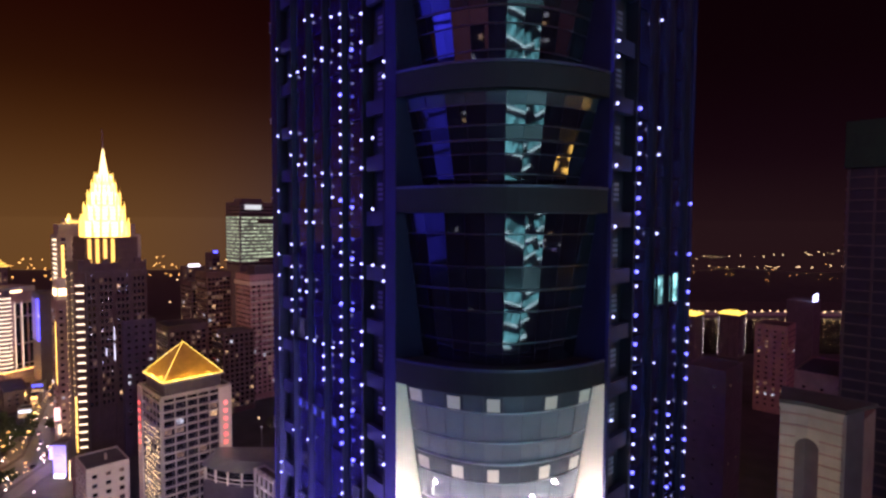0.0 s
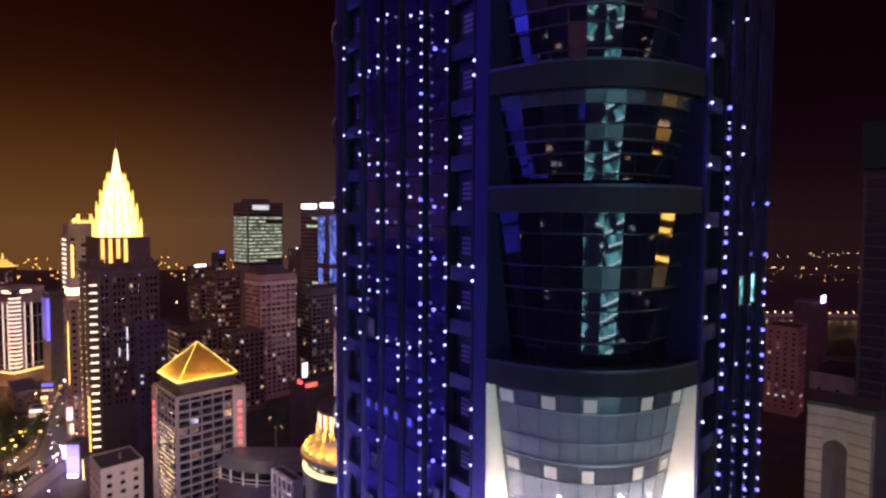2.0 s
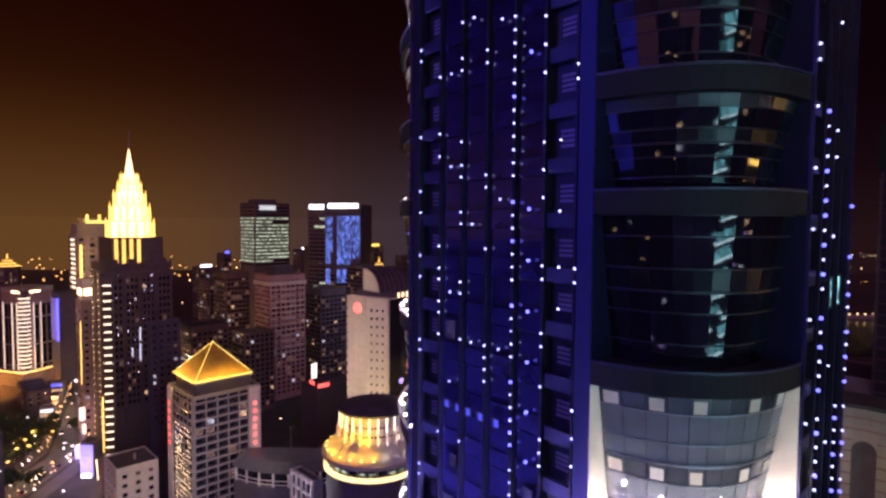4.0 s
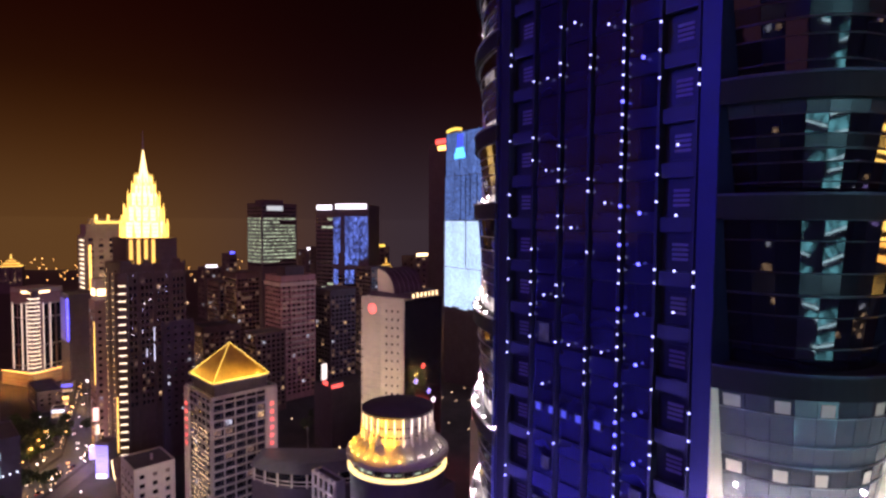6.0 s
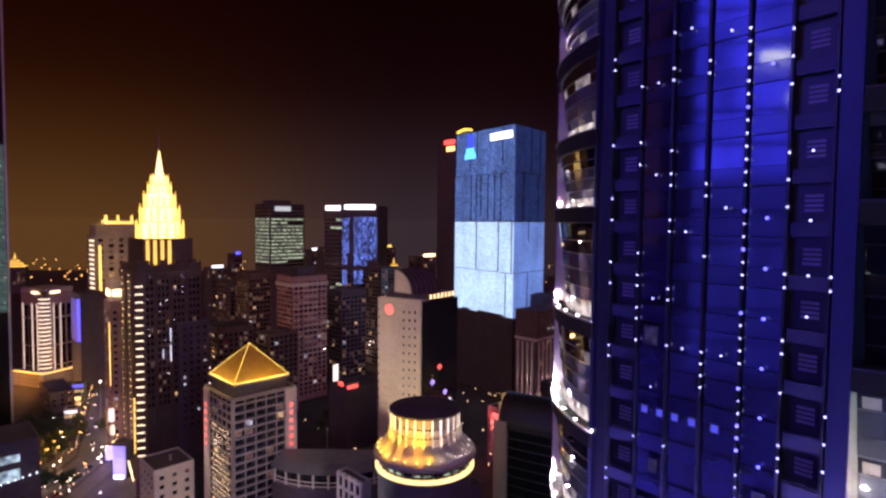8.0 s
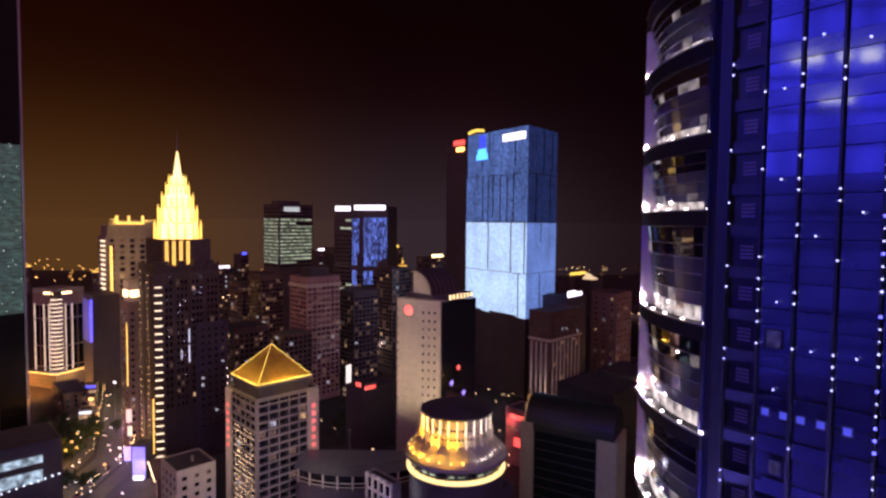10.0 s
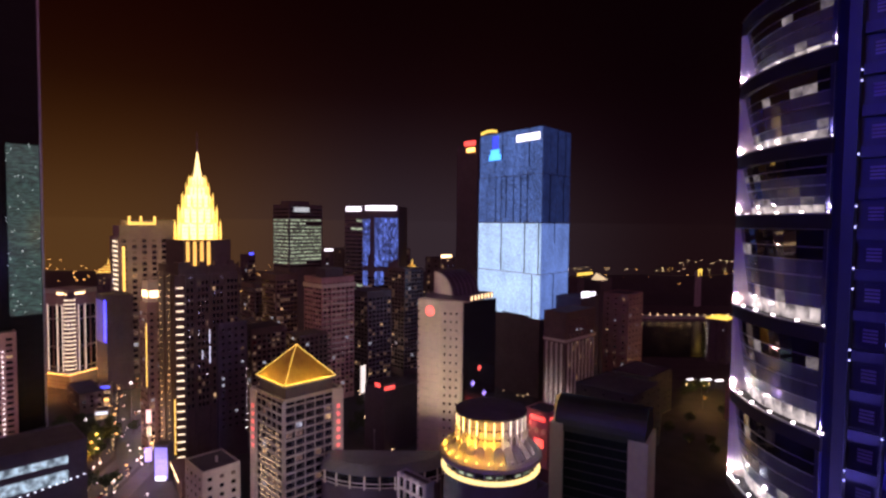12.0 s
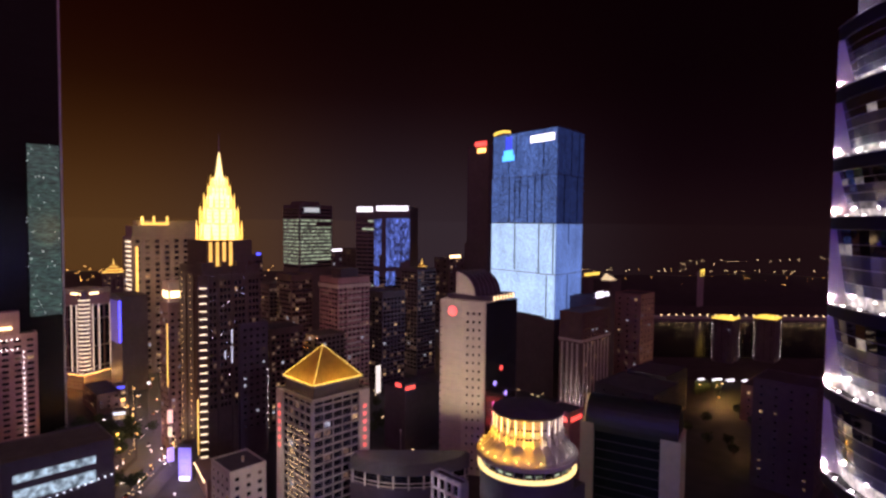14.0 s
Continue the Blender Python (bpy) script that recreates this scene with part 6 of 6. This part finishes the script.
part("roof_sign", boxes((-4, 18, -1, 0, 43, 52)), glow("blue_white_sign", (0.5, 0.55, 1.0), 4), blue_sign, "blue-white roof sign")

board = thing("light_board", pose(-121, 450, 0, 0, 0, 62), "tall narrow white light board on posts", "billboard")
part("board", boxes((-3, 3, -0.3, 0.3, 4, 26.5)), glow("lit_board_face", (1.0, 0.95, 0.8), 1.0), board)
part("board_frame", boxes((-3.3, 3.3, 0.3, 0.6, 3.6, 26.9)), M_METAL, board)
for x in (-2, 2):
    part("post", boxes((x - 0.3, x + 0.3, 0.0, 0.5, 0, 4)), M_METAL, board)
shop = block("red_sign_shop", (-91.8, 338), 30, 20, 39.2, M_DARK, "low dark shop block with red roof signs", "building")
part("red_sign", boxes((0, 8, -0.4, 0, 40.2, 42.2)), G_RED, shop, "red sign of plain bars")
part("red_sign", boxes((-0.4, 0, 4, 9, 41.2, 43.6)), G_RED, shop, "red sign of plain bars")
part("sign_frame", boxes((-0.2, 9, 0, 0.5, 39.2, 43.6)), M_METAL, shop)

# ---- the street ----
STREET = [(-236, 250), (-244, 330), (-300, 430), (-360, 540), (-430, 680)]


def strip(points, w, z0, z1):
    bm = bmesh.new()
    pts = [Vector((*p, 0)) for p in points]
    left, right = [], []
    for i, p in enumerate(pts):
        d = (pts[min(i + 1, len(pts) - 1)] - pts[max(i - 1, 0)]).normalized()
        n = Vector((-d.y, d.x, 0))
        left.append(p + n * w / 2)
        right.append(p - n * w / 2)
    for i in range(len(pts) - 1):
        q = [left[i], right[i], right[i + 1], left[i + 1]]
        lo = [bm.verts.new((v.x, v.y, z0)) for v in q]
        hi = [bm.verts.new((v.x, v.y, z1)) for v in q]
        bm.faces.new(hi)
        for k in range(4):
            bm.faces.new((lo[k], lo[(k + 1) % 4], hi[(k + 1) % 4], hi[k]))
    return bm


road = part("road", strip(STREET, 18, -0.2, 0.02), M_ROAD, None)
tagged(road, "dark asphalt street with headlamps and amber lamps", "road", kind="structure")
pave = part("pavement", strip([(x - 17, y) for x, y in STREET], 10, -0.2, 0.15), M_PAVE, None)
tagged(pave, "paved footway with a raised kerb", "pavement", kind="structure")
pave = part("pavement", strip([(x + 16, y) for x, y in STREET], 9, -0.2, 0.15), M_PAVE, None)
tagged(pave, "paved footway with a raised kerb", "pavement", kind="structure")


def street_lamp(p, mat, color, watts):
    t = thing("street_lamp", Matrix.Translation((p[0], p[1], ground_z(p[0], p[1]))), "tall metal street lamp with a glowing head", "street lamp", "street lamps")
    bm = bmesh.new()
    add_prism(bm, circle(0.12, 8), 0, 9, circle(0.07, 8))
    part("pole", bm, M_METAL, t)
    arm = part("arm", boxes((-0.05, 1.8, -0.05, 0.05, 8.85, 9)), M_METAL, t)
    part("lamp_head", boxes((0.9, 2.1, -0.35, 0.35, 8.5, 8.85)), mat, arm, "glowing lamp head")
    if watts:
        lamp("street_light", (p[0] + 1.5, p[1], 7.9), watts, color, 0.3)


for x, y in ((-266, 318), (-271, 331), (-276, 344)):
    street_lamp((x, y, 0), G_AMBER, (1.0, 0.38, 0.03), 4500)
for x, y in ((-254, 278), (-257, 300), (-262, 322), (-232, 300), (-234, 330), (-286, 380), (-304, 420), (-330, 462), (-300, 398), (-356, 505), (-318, 468)):
    street_lamp((x, y, 0), G_AMBER, AMBER, 1700)
for x, y in ((-264, 345), (-276, 364), (-292, 392), (-318, 440), (-342, 484), (-366, 528), (-246, 350), (-262, 380), (-282, 414)):
    street_lamp((x, y, 0), G_AMBER, AMBER, 0)
for x, y in ((120, 311), (113, 303), (128, 320), (134, 330), (150, 430), (-2, 330)):
    street_lamp((x, y, 0), G_AMBER, AMBER, 9000)


def tree_mesh(seed, h, r):
    rg = random.Random(seed)
    bt = bmesh.new()
    add_prism(bt, circle(0.22, 7), 0, h * 0.55, circle(0.1, 7))
    for i in range(4):
        a = math.tau * i / 4 + rg.uniform(0, 1)
        d = Vector((math.cos(a), math.sin(a), 1.1)).normalized()
        m = Matrix.Translation((0, 0, h * 0.38)) @ d.to_track_quat("X", "Z").to_matrix().to_4x4()
        add_box(bt, 0, h * 0.35, -0.06, 0.06, -0.06, 0.06, m)
    bl = bmesh.new()
    for _ in range(230):
        u = Vector((rg.gauss(0, 1), rg.gauss(0, 1), rg.gauss(0, 1))).normalized() * rg.random() ** 0.4
        c = Vector((u.x * r, u.y * r, h * 0.66 + u.z * h * 0.33))
        c *= 0.9 + 0.25 * noise.noise(c * 0.5)
        s = rg.uniform(0.35, 0.8)
        e = Euler((rg.uniform(0, 6), rg.uniform(0, 6), rg.uniform(0, 6))).to_matrix()
        bl.faces.new([bl.verts.new(c + e @ Vector(v)) for v in ((-s, -s * 0.6, 0), (s * 0.2, -s * 0.8, s * 0.3), (s, s * 0.2, 0), (0, s * 0.9, -s * 0.3))])
    return mesh_of("trunk", bt, M_BARK), mesh_of("crown", bl, M_LEAF)


TREES = [tree_mesh(1, 10, 4.2), tree_mesh(2, 12, 5.0), tree_mesh(3, 8.5, 3.8)]
rt = random.Random(9)


def tree(x, y):
    k = rt.randrange(3)
    t = thing("tree", pose(x, y, ground_z(x, y), 0, 0, rt.uniform(0, 360)), "dark leafy street tree at night", "tree", "street trees")
    part("trunk", TREES[k][0], None, t)
    part("crown", TREES[k][1], None, t)


for i in range(36):
    tree(-284 + rt.uniform(-16, 20), 318 + rt.uniform(-46, 50))
for i in range(22):
    tree(-300 + rt.uniform(-24, 24), 352 + rt.uniform(-28, 34))
for i in range(16):
    tree(-240 + rt.uniform(-12, 10), 270 + rt.uniform(-18, 22))
for i in range(20):
    tree(-90 + rt.uniform(-30, 50), 400 + rt.uniform(-40, 50))
for i in range(10):
    tree(130 + rt.uniform(-30, 40), 360 + rt.uniform(-40, 60))


def car_meshes(color):
    body = boxes((-2.1, 2.1, -0.88, 0.88, 0.3, 0.85))
    bmesh.ops.bevel(body, geom=body.edges[:], offset=0.12, segments=2, affect="EDGES")
    cab = bmesh.new()
    add_prism(cab, [(-1.5, -0.8), (1.2, -0.8), (1.2, 0.8), (-1.5, 0.8)], 0.85, 1.45, [(-1.1, -0.65), (0.5, -0.65), (0.5, 0.65), (-1.1, 0.65)])
    wheel = bmesh.new()
    bmesh.ops.create_cone(wheel, cap_ends=True, segments=14, radius1=0.33, radius2=0.33, depth=0.22, matrix=Matrix.Rotation(math.pi / 2, 4, "X"))
    return mesh_of("body", body, color), mesh_of("cabin", cab, M_GLASS), mesh_of("wheel", wheel, M_DARK)


CARS = [car_meshes(material("car_paint", c, 0.3, 0.3, 0.05, 1, 0)) for c in ((0.5, 0.5, 0.5), (0.05, 0.05, 0.06), (0.35, 0.05, 0.04), (0.6, 0.55, 0.2))]


def car(x, y, yaw):
    b, c, w = rt.choice(CARS)
    t = thing("car", pose(x, y, 0.02, 0, 0, yaw), "car on the street with lit headlamps and red tail lamps", "car", "cars")
    part("body", b, None, t)
    part("cabin", c, None, t)
    for dx in (-1.3, 1.3):
        for dy in (-0.8, 0.8):
            part("wheel", w, None, t, m=Matrix.Translation((dx, dy, 0.33)))
    for dy in (-0.6, 0.6):
        part("headlamp", bead(0.22, G_WHITE), None, t, m=Matrix.Translation((2.08, dy, 0.62)))
        part("tail_lamp", bead(0.16, G_RED), None, t, m=Matrix.Translation((-2.08, dy, 0.66)))


for (ax, ay), (bx, by) in zip(STREET, STREET[1:]):
    d = Vector((bx - ax, by - ay, 0))
    yaw = math.degrees(math.atan2(d.y, d.x))
    n = Vector((-d.y, d.x, 0)).normalized()
    for i in range(7):
        k = (i + rt.uniform(0.1, 0.9)) / 7
        side = rt.choice((-1, 1))
        p = Vector((ax, ay, 0)) + d * k + n * side * rt.choice((2.6, 6.0))
        car(p.x, p.y, yaw + (180 if side > 0 else 0))

# ---- lit shops along the street ----
rs = random.Random(31)
SHOPS = [(-306, 392, G_CYAN), (-322, 420, G_AMBER), (-338, 448, G_DEEPBLUE), (-352, 476, G_AMBER), (-366, 505, G_WARM),
         (-217, 338, G_PINK), (-232, 352, G_WARM), (-254, 376, G_WARM), (-268, 402, G_VIOLET), (-284, 432, G_WARM), (-300, 462, G_RED), (-318, 492, G_WARM)]
for x, y, g in SHOPS:
    h = rs.uniform(6, 11)
    t = block("street_shop", (x, y), 9, 9, h, M_STONE, "low shop with a glowing sign over the street", "shop", 20, group="street shops")
    part("sign", boxes((0.8, 8.2, -0.3, 0, h - 2.2, h - 0.8)), g, t, "glowing sign of plain colour")
    if g in (G_AMBER, G_WARM, G_PINK, G_VIOLET):
        lamp("sign_light", (x - 6, y - 5, h + 5), 6000, {G_AMBER: AMBER, G_WARM: (1.0, 0.68, 0.3), G_PINK: (1.0, 0.3, 0.6), G_VIOLET: (0.5, 0.3, 1.0)}[g], 0.5)
    part("shop_window", boxes((0.8, 8.2, -0.15, 0, 0.4, 3.2)), L_WARM, t)
    part("sign", boxes((-0.3, 0, 1.0, 8.0, h - 2.0, h - 1.0)), g, t, "glowing sign of plain colour")

# ---- behind the walk: what the glass reflects ----
# out of view; its blue panels are added to light and tint the facade
back = block("blue_wash_tower", (-236, -52), 60, 64, 236, M_DARK, "unseen tower added to wash the glass blue, with white signs", "skyscraper", ang=0)
for z in np.arange(90, 232, 12):
    for y in steps(1, 63, 5):
        part("light_panel", boxes((60, 60.5, y - 6.0, y + 6.0, z, z + 10.5)), LED_BLUE if z > 150 else LED_DEEP, back)
part("roof_sign", boxes((60.5, 61, 14, 20, 202, 206), (60.5, 61, 23, 27, 202.5, 205.5), (60.5, 61, 32, 42, 202, 205.5)), G_BIGSIGN, back, "white sign")
part("roof_sign", boxes((60.5, 61, 22, 32, 188, 190.5)), G_BIGSIGN, back, "white sign")
# added out of view, window columns spaced to streak the bay glass teal
teal = thing("teal_reflection_tower", pose(30, -70, 0), "unseen tower with slanting teal windows placed for the bay's reflection", "skyscraper")
T0 = Matrix.Translation((-30, 70, 0))
TP = [(104, -60), (-12, -60), (-4, -92), (96, -92)]
bm = bmesh.new()
add_prism(bm, TP, 0, 210)
part("wall", bm, M_DARK, teal, "", T0)
rk = random.Random(5)
for x0, x1 in ((3.0, 8.6), (12.4, 17.0), (30.0, 40.6), (42.0, 52.0), (52.4, 62.0), (64.0, 71.5), (73.0, 80.5), (82.6, 88.4), (89.0, 96.0)):
    for z in np.arange(78, 190, 5.4):
        if rk.random() < 0.93:
            w = round(x1 - x0, 1)
            m = T0 @ facing(TP[0], TP[1], 104 - (x0 + x1) / 2, z + rk.uniform(-0.5, 0.5)) @ Matrix.Rotation(radians((-22 if x0 < 41 else 22) + rk.uniform(-6, 6)), 4, "Y")
            pane = part("window", window_mesh(w, rk.choice((2.9, 3.4)), L_TEALBRIGHT, M_DARK), None, teal, m=m)
            part("sill_light", box_mesh(w - 0.3, 0.4, 0.35, G_TEALSILL), None, pane, "bright teal sill light", Matrix.Translation((0, -0.1, -1.7)))
red_tower = block("red_sign_tower", (2, -120), 16, 14, 158, M_DARK, "dark tower with a small red roof sign", "skyscraper", ang=0)
part("red_sign", boxes((5, 11, 14, 14.6, 150, 155)), G_PINK, red_tower, "glowing pink-red sign")

# two panel towers out of view, added as violet fill for the walls
for near, b, z1, mat, label in (((-500, -230), 120, 190, LED_VIOLETFILL, "wide unseen tower added as dim violet fill light"), ((365, -170), 120, 160, LED_VIOLETFILL, "wide unseen tower added as dim violet fill light")):
    t = block("violet_fill_tower", near, b, 40, z1, M_DARK, label, "skyscraper", ang=0)
    for x in steps(1, b - 1, 4):
        for z in steps(10, z1 - 4, 4):
            part("light_panel", box_mesh((b - 2) / 4 - 0.8, 0.4, (z1 - 14) / 4 - 0.8, mat), None, t, m=Matrix.Translation((x, 40, z)) @ Matrix.Rotation(math.pi, 4, "Z"))

rb = random.Random(17)
for x, y, w, h in ((-176, -150, 44, 205), (-118, -118, 30, 176), (-34, -230, 52, 232), (32, -190, 40, 214), (96, -128, 34, 188), (140, -96, 40, 205), (196, -60, 44, 180), (-330, -130, 60, 214), (-420, -60, 60, 190), (260, -120, 60, 220), (-30, -150, 30, 150)):
    t = block("office_tower", (x, y), w, 26, h, M_DARK, "dark office tower with scattered lit windows", "skyscraper", ang=0)
    field = []
    for z in np.arange(60, h - 4, 4.0):
        for s in steps(1, w - 1, int(w / 3.4)):
            if rb.random() < 0.16:
                field.append((Matrix.Translation((s, 26, z)) @ Matrix.Rotation(math.pi, 4, "Z"), rb.choice((1.6, 2.6)), rb.choice((1.3, 2.0)), rb.choice((R_WARM, R_WARM, R_COOL, R_VIOLET))))
        for s in steps(1, 25, 6):
            if rb.random() < 0.16:
                side = rb.choice((0, 1))
                m = Matrix.Translation((w if side else 0, s, z)) @ Matrix.Rotation(math.pi / 2 if side else -math.pi / 2, 4, "Z")
                field.append((m, 2.0, 1.6, rb.choice((R_WARM, R_COOL, R_VIOLET))))
    window_field(t, "far_glazing", field, "scattered lit windows")

gold_tower = block("gold_lit_tower", (142, 14), 24, 24, 176, M_DARK, "dark tower with gold light strips", "skyscraper", ang=0)
for z in np.arange(104, 148, 4):
    for y0, y1 in ((2, 7), (8, 13), (14, 22)):
        if rb.random() < 0.7:
            h = rb.uniform(1.2, 3.6)
            part("gold_panel", boxes((-0.4, 0, y0 + rb.uniform(0, 2), y1 - rb.uniform(0, 1), z, z + h)), rb.choice((R_GOLD, R_GOLD, R_WARM, R_AMBER)), gold_tower)
sign_tower = block("sign_tower", (-72, -176), 30, 14, 212, M_DARK, "dark tower with a white sign and violet light columns", "skyscraper", ang=0)
part("roof_sign", boxes((8, 20, 14, 14.5, 196, 203)), G_SIGN, sign_tower, "white sign of plain bars")
part("red_sign", boxes((8, 18, 14, 14.5, 205, 211)), G_PINK, sign_tower, "pink sign")
part("violet_column", boxes((9, 18, 14, 14.4, 120, 194)), LED_DEEP, sign_tower, "column of violet light")

# ---- lit market roofs and trees by the river road ----
for x, y, w in ((205, 545, 12), (214, 534, 9), (226, 528, 12), (196, 556, 8)):
    g = ground_z(x, y)
    t = thing("market_canopy", pose(x, y, g, 0, 0, 24), "white glowing market canopy on thin posts", "canopy", "market canopies")
    bm = bmesh.new()
    add_prism(bm, [(0, 0), (w, 0), (w, 4), (0, 4)], 4.0, 4.9, [(0.4, 1.4), (w - 0.4, 1.4), (w - 0.4, 2.6), (0.4, 2.6)])
    part("roof", bm, G_SIGN, t, "white glowing roof")
    for px, py in ((0.2, 2.0), (w - 0.2, 2.0)):
        part("post", box_mesh(0.2, 0.2, 4.2, M_METAL), None, t, m=Matrix.Translation((px, py, 2.0)))
for x, y in ((158, 470), (164, 476), (171, 473), (160, 482), (168, 486), (152, 464), (176, 484), (147, 458)):
    tree(x, y)
for x, y in ((166, 466), (154, 472), (176, 476)):
    street_lamp((x, y, 0), G_WARM, (1.0, 0.66, 0.14), 6000)

# ---- strings of bulbs along the street ----
rg2 = random.Random(41)
bulbs = []
for off, z in ((12.5, 5.0), (13.5, 9.0), (-12.0, 5.0)):
    for (ax_, ay_), (bx_, by_) in zip(STREET, STREET[1:]):
        n = int(math.dist((ax_, ay_), (bx_, by_)) / 3.4)
        bulbs += [(ax_ + (bx_ - ax_) * i / n + off + rg2.uniform(-0.4, 0.4), ay_ + (by_ - ay_) * i / n, z + rg2.uniform(-0.5, 0.5)) for i in range(n) if rg2.random() < 0.6]
light_row("street_bulbs", bulbs, 0.16, G_WARM, "strings of warm bulbs hung along the street")
light_row("street_bulbs", [(rg2.uniform(-310, -200), rg2.uniform(262, 420), rg2.uniform(3, 9)) for _ in range(46)], 0.24, G_WHITE, "scattered white bulbs among the street trees")
light_row("street_bulbs", [(rg2.uniform(-130, 60), rg2.uniform(300, 460), rg2.uniform(2, 12)) for _ in range(50)], 0.26, G_WARM, "scattered warm lamps between the blocks")

# ---- bright signs where the street meets the shops ----
def sign_pylon(x, y, z0, z1, w, mat, color, watts, label):
    t = thing("sign_pylon", pose(x, y, 0, 0, 0, 25), label, "sign")
    part("sign_panel", boxes((-w / 2, w / 2, -0.4, 0.2, z0, z1)), mat, t)
    part("post", boxes((-0.3, 0.3, -0.1, 0.2, 0, z0)), M_METAL, t)
    lamp("sign_light", (x - 2, y - 5, (z0 + z1) / 2), watts, color, 0.6)


sign_pylon(-236, 334, 20, 28, 3.0, glow("pink_white_sign", (1.0, 0.6, 0.5), 0.9), (1.0, 0.6, 0.5), 5000, "bright pink-white sign panel on a post")
sign_pylon(-238, 338, 10, 16, 2.2, G_BAR, (1.0, 0.62, 0.25), 4000, "warm lit sign panel on a post")
sign_pylon(-228, 318, 3, 11, 3.5, G_VIOLET, (0.45, 0.3, 1.0), 5000, "violet lit sign panel on a post")
sign_pylon(-276, 420, 26, 30, 3.0, G_WHITE, WHITE, 3000, "round white lamp panel on a tall post")
